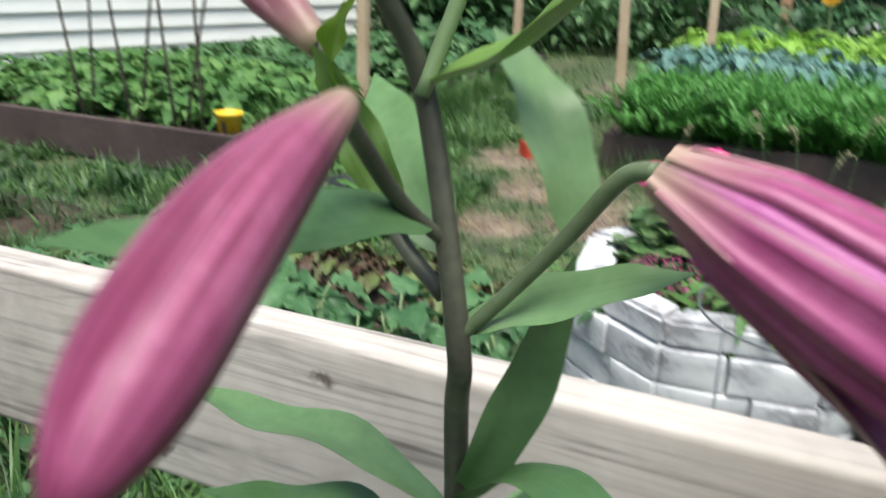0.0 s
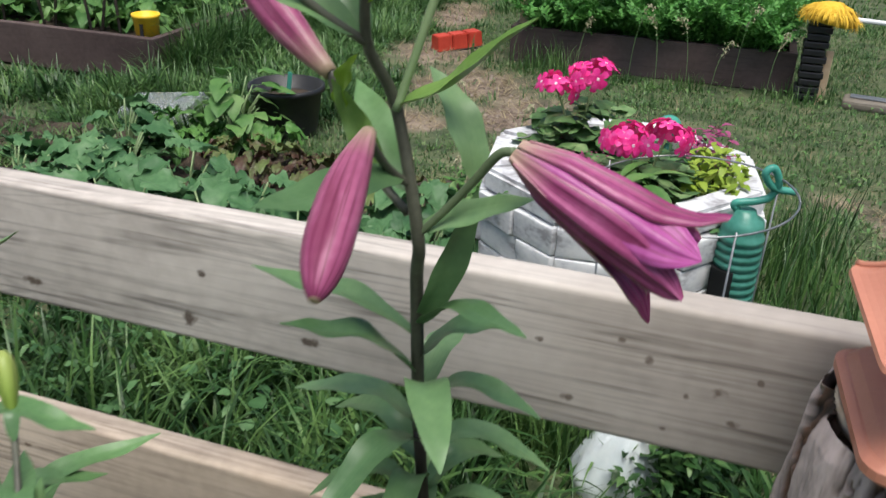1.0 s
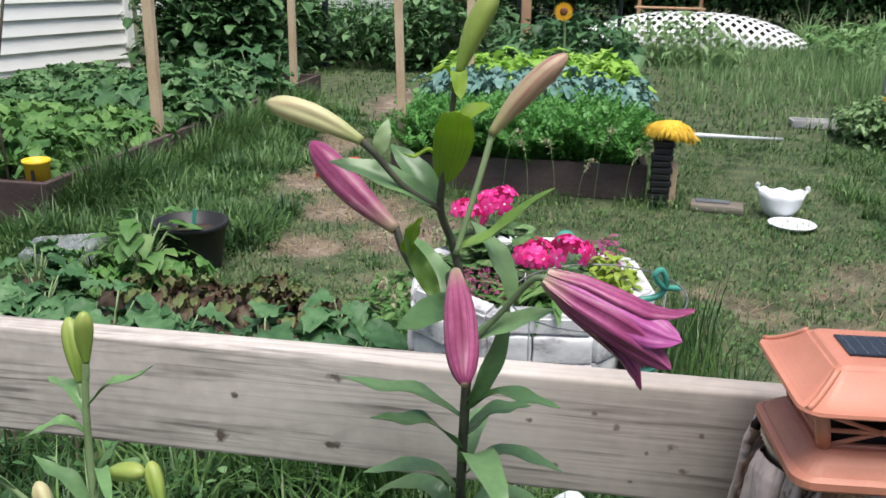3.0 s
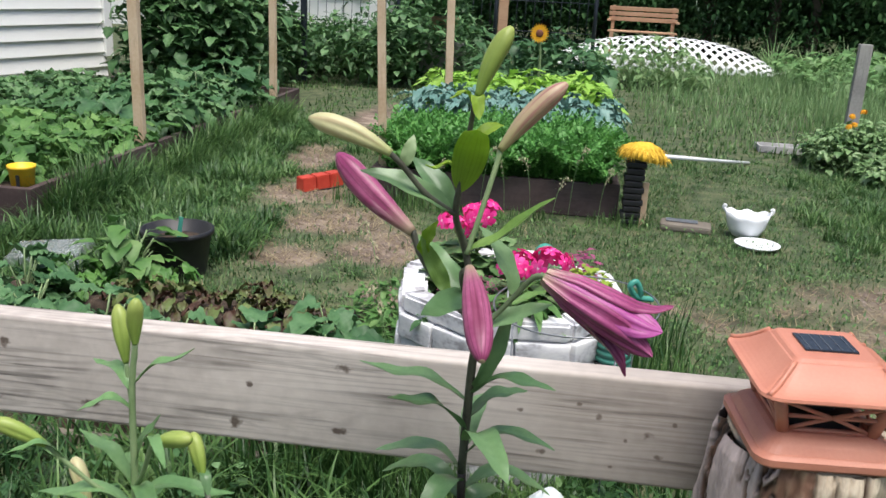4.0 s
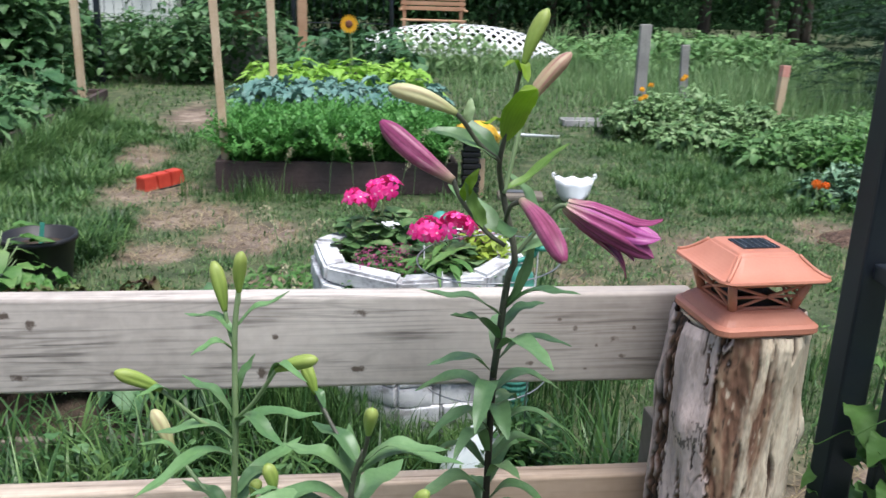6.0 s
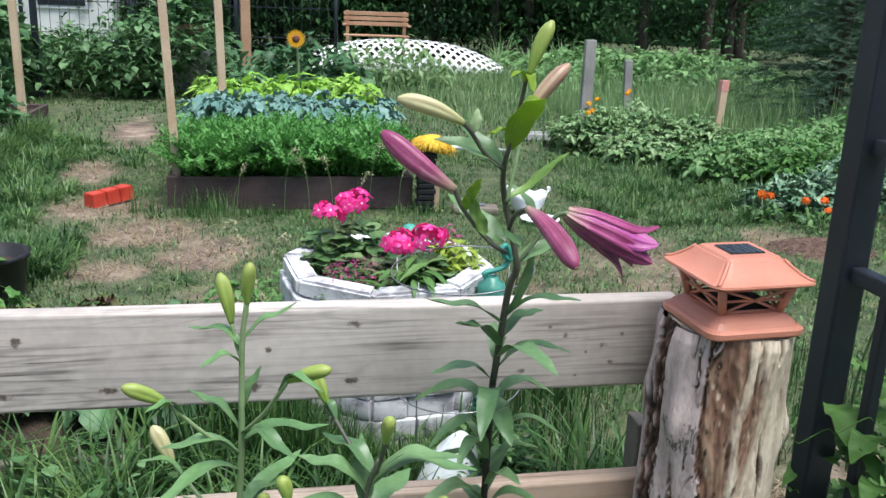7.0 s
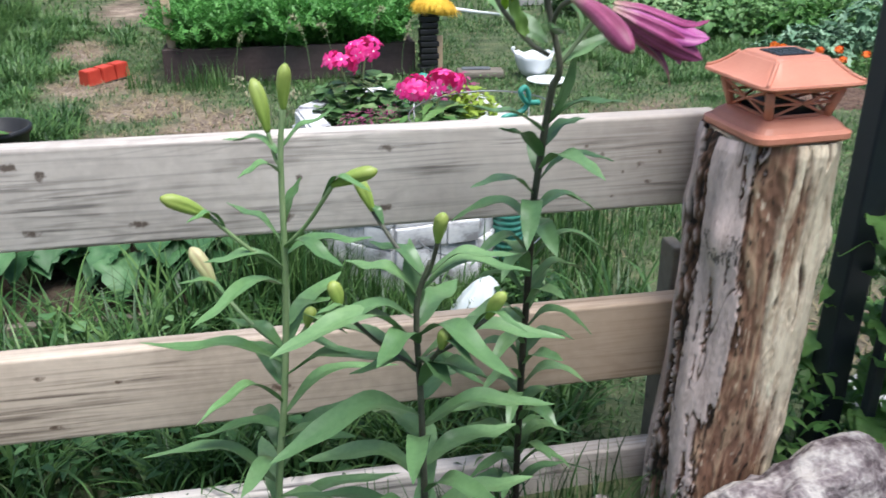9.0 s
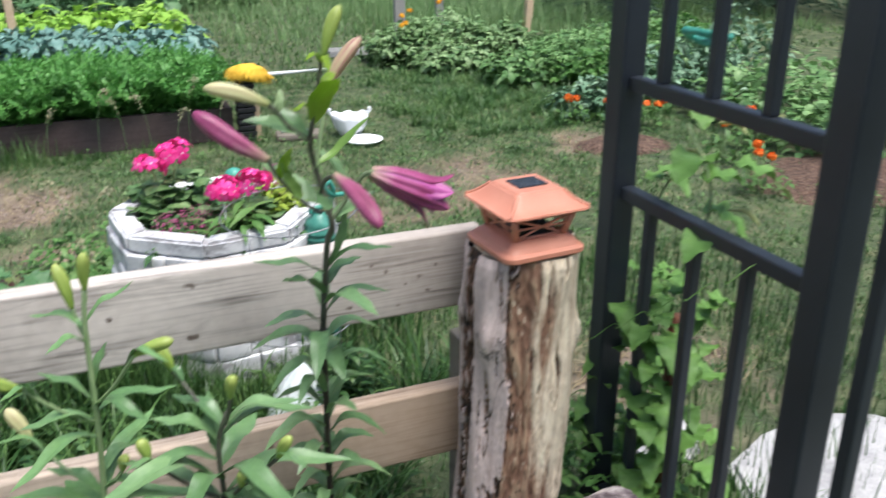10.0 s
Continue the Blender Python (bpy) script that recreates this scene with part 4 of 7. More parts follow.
            crack = min(abs(edge - 199 + 4 * low), abs(edge - plate - 1))
            if crack < 2.2:
                q = (1 - crack / 2.2) * 0.85
                col, r = col * (1 - q) + black * 1.3 * q, r - 0.003 * q
            for kw, kz, kr in ((3.72, 0.515, 0.013), (5.75, 0.50, 0.013), (2.6, 0.535, 0.010), (5.4, 0.2, 0.006)):
                dw = (w - kw + math.pi) % (2 * math.pi) - math.pi
                g = math.exp(-(dw / 0.26) ** 2 - ((z - kz) / 0.035) ** 2)
                r += kr * g
                ring = math.hypot(dw / 0.26, (z - kz) / 0.035)
                if 0.7 < ring + 0.7 * fine + 0.3 * broad < 0.95 and kr > 0.012 and z < kz + 0.01:
                    col = col * 0.35
            if z > 0.637:
                r -= 0.004 * ((z - 0.637) / 0.016)
            r += 0.0012 * fine
            V.append((r * c - 0.042 * (0.62 - z), r * s + 0.008 * (z - 0.6), z))
            C.append((*np.clip(col, 0.01, 0.85), 1.0))
    F = [(k * sides + i, k * sides + (i + 1) % sides, (k + 1) * sides + (i + 1) % sides, (k + 1) * sides + i) for k in range(rows - 1) for i in range(sides)]
    ob = mesh_np("trunk", np.array(V), np.array(F), "log", parent=post)
    at = ob.data.attributes.new("bark", "FLOAT_COLOR", "POINT")
    at.data.foreach_set("color", np.array(C, dtype=np.float32).ravel())
    bm = bmesh.new()
    lathe(bm, [(0.085, 0.645), (0.085, 0.6525), (0.083, 0.654)], 40, (0.0, 0, 0))
    part("sawn_top", bm, "endgrain", post, "pale sawn end grain")
    return post


build_log()


def rsquare(half, z, r, n=5):
    """The corners of a rounded square."""
    out = []
    for q in range(4):
        cx, cy = (half - r) * (1, -1, -1, 1)[q], (half - r) * (1, 1, -1, -1)[q]
        for k in range(n + 1):
            a = math.pi / 2 * (q + k / n)
            out.append((cx + r * math.cos(a), cy + r * math.sin(a), z))
    return out


def squares(bm, rows):
    """A form of stacked rounded squares (half width, height, corner radius)."""
    rings = [[bm.verts.new(p) for p in rsquare(h, z, r)] for h, z, r in rows]
    for a, b in zip(rings, rings[1:]):
        for i in range(len(a)):
            j = (i + 1) % len(a)
            bm.faces.new((a[i], a[j], b[j], b[i]))
    bm.faces.new(rings[0][::-1])
    bm.faces.new(rings[-1])
    bmesh.ops.recalc_face_normals(bm, faces=bm.faces)
    return bm


def build_cap():
    cap = thing("solar_post_cap", "copper-brown plastic solar lantern post cap on the log", "post cap", (0.072, -0.046, 0.655))
    cap.rotation_euler = (0, 0, radians(4))
    cap.scale = (0.94, 0.94, 0.98)
    bm = bmesh.new()
    squares(bm, [(0.076, 0.0, 0.02), (0.0785, 0.003, 0.02), (0.0785, 0.010, 0.02), (0.0735, 0.0135, 0.019), (0.072, 0.0138, 0.018), (0.066, 0.021, 0.017), (0.058, 0.027, 0.015), (0.053, 0.0295, 0.014), (0.050, 0.0298, 0.013)])
    part("skirt", bm, "terracotta", cap)
    bm = bmesh.new()
    squares(bm, [(0.038, 0.0299, 0.006), (0.038, 0.040, 0.006), (0.018, 0.0415, 0.006), (0.017, 0.047, 0.006)])
    part("lamp_base", bm, "dark", cap, "black lamp base")
    for q in range(4):
        turn = Matrix.Rotation(q * math.pi / 2, 4, "Z")
        bm = bmesh.new()
        tube(bm, [turn @ Vector((0.046, 0.046, 0.0290)), turn @ Vector((0.057, 0.057, 0.068))], 0.0068, 8)
        part("corner_strut", bm, "terracotta", cap)
        bm = bmesh.new()
        lo, hi, mid = (0.047, 0.0310), (0.059, 0.0665), (0.053, 0.049)
        for a, b in (((-0.044, *lo), (0.0, *mid)), ((0.044, *lo), (0.0, *mid)), ((0.0, *mid), (-0.054, *hi)), ((0.0, *mid), (0.054, *hi)), ((-0.05, *mid), (0.05, *mid)), ((-0.052, *hi), (0.052, *hi)), ((-0.044, *lo), (0.044, *lo))):
            tube(bm, [turn @ Vector((a[1], a[0], a[2])), turn @ Vector((b[1], b[0], b[2]))], 0.0022, 6)
        part("lattice", bm, "terracotta", cap)
    bm = bmesh.new()
    rows = [(0.060, 0.0665, 0.014), (0.070, 0.0705, 0.018), (0.0815, 0.0745, 0.021), (0.0838, 0.0765, 0.021), (0.0828, 0.0795, 0.021)]
    for k in range(1, 9):
        t = k / 8
        rows.append((0.0825 - 0.035 * t, 0.0795 + 0.0235 * (t ** 1.5), 0.021 - 0.011 * t))
    rows += [(0.0455, 0.1035, 0.009), (0.0425, 0.1065, 0.009), (0.040, 0.1073, 0.009)]
    squares(bm, rows)
    part("roof", bm, "terracotta", cap)
    for q in range(4):
        bm = bmesh.new()
        turn = Matrix.Rotation(q * math.pi / 2 + math.pi / 4, 4, "Z")
        pts = [turn @ Vector((math.sqrt(2) * (0.0825 - 0.035 * t) - 0.0085 + 0.0045 * t, 0, 0.080 + 0.0235 * (t ** 1.5))) for t in [k / 8 for k in range(9)]]
        tube(bm, pts, 0.0032, 6)
        part("hip_ridge", bm, "terracotta", cap)
    bm = bmesh.new()
    box(bm, (0, 0, 0.1079), (0.056, 0.046, 0.003), 0.001)
    pan = part("solar_panel", bm, "panel", cap, "dark glossy solar cell")
    bm = bmesh.new()
    for k in range(-2, 3):
        box(bm, (k * 0.011, 0, 0.1096), (0.0008, 0.042, 0.0005))
    part("cell_line", bm, "wire", pan)
    return cap


build_cap()


# ---- garden arch at the gateway ----
def build_gate():
    g = thing("steel_garden_arch", "dark powder-coated steel garden arch side with bars", "garden arch", (0.29, 0.0, 0))

    def bar(name, a, b, w, parent=g):
        bm = bmesh.new()
        a, b = Vector(a), Vector(b)
        d = b - a
        m = Matrix.Translation((a + b) / 2) @ d.to_track_quat("Z", "Y").to_matrix().to_4x4()
        box(bm, (0, 0, 0), (w, w, d.length), min(0.004, w * 0.15), m)
        return part(name, bm, "iron", parent)
    far, near = 0.0, -0.475
    bar("post", (-0.016, far, -0.1), (-0.016, far, 2.1), 0.045)
    bar("post", (-0.012, near, -0.1), (-0.012, near, 2.1), 0.048)
    for z in (0.10, 0.713, 0.90, 1.75):
        bar("rail", (-0.014, far - 0.026, z), (-0.012, near + 0.026, z), 0.024)
    for k in range(3):
        y = -0.098 - 0.118 * k
        bar("bar", (-0.012, y, 0.112), (-0.012, y, 0.701), 0.018)
        bar("bar", (-0.012, y, 0.912), (-0.012, y, 1.738), 0.018)
    bar("bar", (-0.006, near - 0.072, -0.1), (-0.006, near - 0.072, 2.0), 0.02)
    # the top hoop over to the other side, and that side's posts
    for y in (far, near):
        bm = bmesh.new()
        tube(bm, [Vector((0.55 - 0.55 * math.cos(a), y, 2.09 + 0.42 * math.sin(a))) for a in [math.pi * k / 16 for k in range(17)]], 0.022, 8)
        part("hoop", bm, "iron", g)
        bar("post", (1.1, y, -0.1), (1.1, y, 2.1), 0.052)
    return g


build_gate()


# ---- lilies ----
def bud(parent, base, tip, width, material, bend=0.06, lobes=3):
    """A lily bud: a spindle with three shallow keels."""
    a, b = Vector(base), Vector(tip)
    d = b - a
    side = d.cross(Vector((0, 0, 1))).normalized()
    nor = side.cross(d).normalized()
    pts = [a + d * (k / 22) + nor * (bend * d.length * math.sin(math.pi * k / 22)) for k in range(23)]

    def prof(t):
        return width * 0.5 * max(0.03, (0.30 + 0.70 * math.sin(math.pi * min(1, t * 0.72 + 0.04)) ** 1.1 if t < 0.64 else 1 - ((t - 0.64) / 0.36) ** 3.3 * 0.76))
    bm = bmesh.new()
    tube(bm, pts, prof, 36, uv=True, shape=lambda w, t: 1 + 0.07 * math.cos(lobes * w) * math.sin(math.pi * min(1, t * 1.05)) - 0.10 * max(0, math.cos(lobes * w + math.pi)) ** 5 * math.sin(math.pi * t))
    ob = part("bud", bm, material, parent)
    return ob


def stalk(parent, pts, r0, r1, material, name="pedicel"):
    bm = bmesh.new()
    tube(bm, curve(pts, 6), lambda t: r0 + (r1 - r0) * t, 10)
    return part(name, bm, material, parent)


def lily_leaf(parent, base, tip, width, arch=0.2, droop=0.0, material="lilyleaf", up=None, wave=0.12, fold=0.3, twist=0.0):
    a, b = Vector(base), Vector(tip)
    d = b - a
    upv = Vector(up) if up else Vector((0, 0, 1))
    m1 = a + d * 0.35 + upv * (arch * d.length * 0.9)
    m2 = a + d * 0.72 + upv * (arch * d.length * 0.75 - droop * d.length * 0.2)
    bm = bmesh.new()
    blade(bm, [a, m1, m2, b], width, up=upv, fold=fold, wave=wave, twist=twist)
    return part("leaf", bm, material, parent)


def line_at(pts, z):
    for p, q in zip(pts, pts[1:]):
        if p[2] <= z <= q[2]:
            return Vector(p).lerp(Vector(q), (z - p[2]) / (q[2] - p[2]))
    return Vector(pts[-1])


def build_main_lily():
    lily = thing("pink_lily", "tall lily with pink buds, one flower just opening", "flower", (0, 0, 0))
    S = [(-0.262, -0.008, -0.03), (-0.268, -0.024, 0.1), (-0.277, -0.054, 0.274), (-0.281, -0.076, 0.418), (-0.284, -0.102, 0.60), (-0.278, -0.128, 0.735),
         (-0.273, -0.140, 0.775), (-0.290, -0.134, 0.852), (-0.299, -0.155, 0.893), (-0.293, -0.168, 0.94), (-0.285, -0.180, 1.003)]
    bm = bmesh.new()
    tube(bm, curve(S[:5], 6), lambda t: 0.0053 - 0.0007 * t, 12, shape=lambda w, t: 1 + 0.06 * math.sin(3 * w + 20 * t))
    part("lower_stem", bm, "darkstem", lily)
    bm = bmesh.new()
    tube(bm, curve(S[4:], 7), lambda t: 0.0046 - 0.0025 * t ** 1.3, 12, shape=lambda w, t: 1 + 0.05 * math.sin(3 * w + 11 * t))
    part("upper_stem", bm, "stem", lily)
    # buds
    bud(lily, (-0.280, -0.197, 0.857), (-0.257, -0.306, 0.821), 0.0230, "pink", bend=0.05)
    stalk(lily, [(-0.280, -0.137, 0.806), (-0.288, -0.153, 0.822), (-0.288, -0.178, 0.846), (-0.280, -0.199, 0.857)], 0.0024, 0.0030, "stem")
    bud(lily, (-0.345, -0.107, 0.859), (-0.430, -0.070, 0.923), 0.0265, "pinkdeep", bend=-0.03)
    stalk(lily, [(-0.283, -0.131, 0.785), (-0.305, -0.122, 0.80), (-0.334, -0.112, 0.835), (-0.346, -0.106, 0.861)], 0.0028, 0.0034, "stem")
    bud(lily, (-0.354, -0.185, 0.950), (-0.427, -0.182, 0.975), 0.0185, "cream", bend=0.05)
    stalk(lily, [(-0.299, -0.156, 0.893), (-0.325, -0.170, 0.914), (-0.345, -0.181, 0.940), (-0.356, -0.185, 0.951)], 0.0026, 0.0026, "stem")
    bud(lily, (-0.266, -0.112, 0.946), (-0.210, -0.096, 1.009), 0.0185, "blush", bend=0.04)
    stalk(lily, [(-0.289, -0.138, 0.851), (-0.280, -0.128, 0.885), (-0.270, -0.117, 0.925), (-0.265, -0.111, 0.948)], 0.0025, 0.0026, "palestem")
    bud(lily, (-0.283, -0.181, 1.003), (-0.259, -0.176, 1.060), 0.0165, "greenbud", bend=0.03)
    # the opening flower
    base = Vector((-0.216, -0.142, 0.838))
    axis = Vector((0.104, -0.008, -0.052)).normalized()
    stalk(lily, [(-0.273, -0.140, 0.776), (-0.258, -0.138, 0.793), (-0.241, -0.136, 0.814), (-0.226, -0.139, 0.834), base], 0.0023, 0.0030, "pedicel")
    side = axis.cross(Vector((0, 0, 1))).normalized()
    high = side.cross(axis).normalized()
    flower = part("flower", lathe(bmesh.new(), [(0.0, -0.001), (0.004, 0.0), (0.0045, 0.004), (0.0, 0.006)], 12), "palestem", lily, "opening pink trumpet flower")
    flower.matrix_basis = Matrix.Translation(base) @ axis.to_track_quat("Z", "Y").to_matrix().to_4x4()
    inv = flower.matrix_basis.inverted()
    bell = [(0.0, 0.0046), (0.12, 0.0095), (0.25, 0.0148), (0.5, 0.0192), (0.75, 0.0225), (0.9, 0.0285), (1.0, 0.0365)]
    half = [(0.0, 0.0042), (0.12, 0.0085), (0.25, 0.0125), (0.5, 0.0170), (0.7, 0.0165), (0.85, 0.0118), (0.95, 0.0060), (1.0, 0.0006)]

    def step(table, t):
        for (a, x), (b, y) in zip(table, table[1:]):
            if t <= b:
                q = (t - a) / (b - a)
                return x + (y - x) * q
        return table[-1][1]

    for k, (turn, ln, flare, wide) in enumerate(((98, 0.114, 0.97, 1.0), (42, 0.113, 0.86, 1.3), (-8, 0.118, 0.62, 1.05), (-62, 0.104, 0.62, 1.1), (-108, 0.118, 1.32, 0.9), (165, 0.112, 0.8, 1.15))):
        outer = k % 2 == 0
        mid = radians(turn)
        bm = bmesh.new()
        lay = bm.loops.layers.uv.verify()
        rows, cols = 30, 14
        sheets = []
        for off in (0.0, -0.0007):
            grid = []
            for a in range(rows + 1):
                t = a / rows
                R = step(bell, t) * (1 + (flare - 1) * t * t) + (0.0016 if outer else -0.0012)
                w = step(half, t) * wide
                row = []
                for b in range(cols + 1):
                    q = 2 * b / cols - 1
                    f = mid + q * w / max(R, 0.004)
                    keel = 0.0024 * math.exp(-(q / 0.16) ** 2) * (1 - 0.5 * t) + 0.0011 * math.cos(q * 9) * math.sin(math.pi * t)
                    curl = 0.0025 * q * q * t * math.sin(7 * t + k * 1.7 + q)
                    row.append(bm.verts.new(inv @ (base + axis * (ln * t) + (side * math.cos(f) + high * math.sin(f)) * (R + keel + curl + off))))
                grid.append(row)
            sheets.append(grid)
            for a in range(rows):
                for b in range(cols):
                    vs = [grid[a][b], grid[a][b + 1], grid[a + 1][b + 1], grid[a + 1][b]]
                    uvs = [(b / cols, a / rows), ((b + 1) / cols, a / rows), ((b + 1) / cols, (a + 1) / rows), (b / cols, (a + 1) / rows)]
                    if off:
                        vs, uvs = vs[::-1], uvs[::-1]
                    face = bm.faces.new(vs)
                    face.smooth = True
                    for loop, uv in zip(face.loops, uvs):
                        loop[lay].uv = uv
        for b in (0, cols):
            for a in range(rows):
                bm.faces.new((sheets[0][a][b], sheets[0][a + 1][b], sheets[1][a + 1][b], sheets[1][a][b]))
        part("petal", bm, "petaldark" if outer else "petal", flower)
        if outer:
            bm = bmesh.new()
            line = []
            for a in range(1, 22):
                t = a / 30
                R = step(bell, t) * (1 + (flare - 1) * t * t) + 0.0042 - 0.0012 * t
                line.append(inv @ (base + axis * (ln * t) + (side * math.cos(mid) + high * math.sin(mid)) * R))
            tube(bm, line, lambda t: 0.0007 * (1 - 0.9 * t), 6)
            part("midrib", bm, "rib", flower)
    for k in range(3):
        a = base + axis * 0.05
        bm = bmesh.new()
        b = base + axis * 0.088 + side * (0.006 * (k - 1)) - high * (0.008 + 0.003 * k)
        tube(bm, [inv @ p for p in curve([a, a.lerp(b, 0.5) - high * 0.003, b], 6)], 0.0007, 6)
        part("stamen", bm, "palestem", flower)
        bm = bmesh.new()
        tube(bm, [inv @ (b - axis * 0.005), inv @ b, inv @ (b + axis * 0.006)], [0.001, 0.0019, 0.001], 8)
        part("anther", bm, "dark", flower, "dark anther")
    # upper leaves, each from its node
    lily_leaf(lily, (-0.243, -0.124, 0.809), (-0.282, -0.100, 0.869), 0.026, 0.12, up=(0.75, -0.45, 0.45), fold=0.25)
    lily_leaf(lily, (-0.276, -0.134, 0.776), (-0.205, -0.128, 0.806), 0.020, 0.02, up=(-0.3, -0.5, 0.8))
    lily_leaf(lily, (-0.279, -0.122, 0.700), (-0.245, -0.112, 0.800), 0.021, 0.08, up=(0.6, -0.7, 0.2))
    lily_leaf(lily, (-0.284, -0.138, 0.812), (-0.311, -0.262, 0.836), 0.024, 0.04, droop=0.2, up=(0.35, -0.35, 0.85), fold=0.15)
    lily_leaf(lily, (-0.285, -0.128, 0.798), (-0.346, -0.066, 0.845), 0.026, 0.06, up=(0.35, -0.85, 0.35), wave=0.15, material="paleleaf", fold=0.15)
    lily_leaf(lily, (-0.305, -0.121, 0.803), (-0.334, -0.128, 0.862), 0.017, -0.08, up=(0.2, -0.9, 0.3), wave=0.35, material="freshleaf")
    lily_leaf(lily, (-0.334, -0.112, 0.835), (-0.318, -0.128, 0.878), 0.014, 0.15, up=(-0.3, -0.8, 0.3), wave=0.35, material="limebract")
    lily_leaf(lily, (-0.290, -0.136, 0.853), (-0.212, -0.128, 0.909), 0.017, -0.08, droop=-0.2, up=(-0.5, -0.25, 0.8), fold=0.5, material="freshleaf")
    lily_leaf(lily, (-0.296, -0.163, 0.915), (-0.277, -0.226, 0.982), 0.030, 0.12, up=(0.1, 0.72, 0.68), material="limebract", fold=0.3)
    lily_leaf(lily, (-0.302, -0.158, 0.897), (-0.384, -0.170, 0.930), 0.022, 0.10, up=(0.2, -0.55, 0.8))
    lily_leaf(lily, (-0.300, -0.152, 0.894), (-0.345, -0.128, 0.937), 0.022, 0.10, up=(0.3, -0.7, 0.6))
    lily_leaf(lily, (-0.344, -0.180, 0.938), (-0.337, -0.172, 0.965), 0.012, 0.12, up=(0.2, -0.9, 0.2), material="palestem")
    lily_leaf(lily, (-0.295, -0.164, 0.925), (-0.326, -0.172, 0.940), 0.011, 0.35, droop=1.2, material="limebract")
    lily_leaf(lily, (-0.290, -0.172, 0.955), (-0.262, -0.150, 0.975), 0.012, 0.25, up=(0.1, -0.6, 0.8), material="limebract")
    lily_leaf(lily, (-0.286, -0.179, 0.993), (-0.306, -0.186, 1.000), 0.011, 0.5, droop=1.0, material="limebract")
    lily_leaf(lily, (-0.285, -0.180, 1.000), (-0.280, -0.193, 0.985), 0.012, 0.4, droop=1.0, material="limebract")
    # whorls down the stem: height, tip, width, arch
    for z, tip, w, arch in ((0.690, (-0.385, -0.150, 0.738), 0.019, 0.10), (0.700, (-0.196, -0.165, 0.735), 0.018, 0.18), (0.655, (-0.352, -0.175, 0.715), 0.022, 0.15),
                            (0.668, (-0.222, -0.100, 0.700), 0.018, 0.22), (0.640, (-0.232, -0.205, 0.655), 0.022, 0.25), (0.622, (-0.190, -0.125, 0.650), 0.017, 0.28),
                            (0.632, (-0.270, -0.035, 0.660), 0.018, 0.2), (0.605, (-0.372, -0.125, 0.628), 0.018, 0.22), (0.588, (-0.322, -0.205, 0.575), 0.020, 0.25)):
        lily_leaf(lily, line_at(S, z), tip, w * 1.3, arch, droop=0.3, fold=0.25)
    a, z = 0.3, 0.575
    while z > 0.06:
        L = rnd.uniform(0.09, 0.125) * (0.75 + 0.25 * z / 0.58)
        p = line_at(S, z)
        tip = p + Vector((math.cos(a) * L, math.sin(a) * L * 0.85, rnd.uniform(-0.012, 0.03) - 0.018 * min(0.0, math.sin(a))))
        if tip.y > 0.045:
            tip.y = 0.045 - 0.004 * rnd.random()
        lily_leaf(lily, p, tip, rnd.uniform(0.019, 0.027), rnd.uniform(0.2, 0.42), droop=0.3, fold=0.3, twist=rnd.uniform(-0.4, 0.4))
        a += 2.4 + rnd.uniform(-0.25, 0.25)
        z -= rnd.uniform(0.010, 0.017)
    return lily


build_main_lily()


def build_lily(name, label, S, buds, spread_leaves, stem_mat, leaf_mat, leaf_len, leaf_w, zs):
    lily = thing(name, label, "flower")
    bm = bmesh.new()
    tube(bm, curve(S, 8), lambda t: 0.0050 - 0.0022 * t, 12)
    part("stem", bm, stem_mat, lily)
    for base, tip, w, z0, m in buds:
        bud(lily, base, tip, w, m, bend=0.04)
        a = line_at(S, z0)
        b = Vector(base)
        stalk(lily, [a, a.lerp(b, 0.5) - Vector((0, 0, 0.006)), b], 0.0021, 0.0024, stem_mat)
        out = (b - a) * Vector((1, 1, 0.2))
        if out.length > 0.03:
            lily_leaf(lily, a, a + out.normalized() * rnd.uniform(0.07, 0.095) + Vector((0, 0, rnd.uniform(-0.02, 0.015))), rnd.uniform(0.016, 0.021), 0.2, droop=0.5, material=leaf_mat)
            lily_leaf(lily, a.lerp(b, 0.8), b + out.normalized() * 0.035 + Vector((rnd.uniform(-0.02, 0.02), -0.02, 0.0)), 0.010, 0.3, droop=0.5, material=leaf_mat)
    for z, tip, w, arch in spread_leaves:
        lily_leaf(lily, line_at(S, z), tip, w, arch, droop=0.5, material=leaf_mat, fold=0.3)
    a, z = 1.1, zs[0]
    while z > zs[1]:
        L = rnd.uniform(*leaf_len)
        p = line_at(S, z)
        tip = p + Vector((math.cos(a) * L, math.sin(a) * L * 0.75, rnd.uniform(-0.02, 0.055) - 0.035 * min(0.0, math.sin(a))))
        tip.y = min(tip.y, 0.04)
        lily_leaf(lily, p, tip, rnd.uniform(*leaf_w), rnd.uniform(0.10, 0.30), droop=0.4, twist=rnd.uniform(-0.5, 0.5), material=leaf_mat if z > 0.36 else "lilyleaf", fold=0.3)
        a += 2.4 + rnd.uniform(-0.3, 0.3)
        z -= rnd.uniform(0.013, 0.021)
    return lily


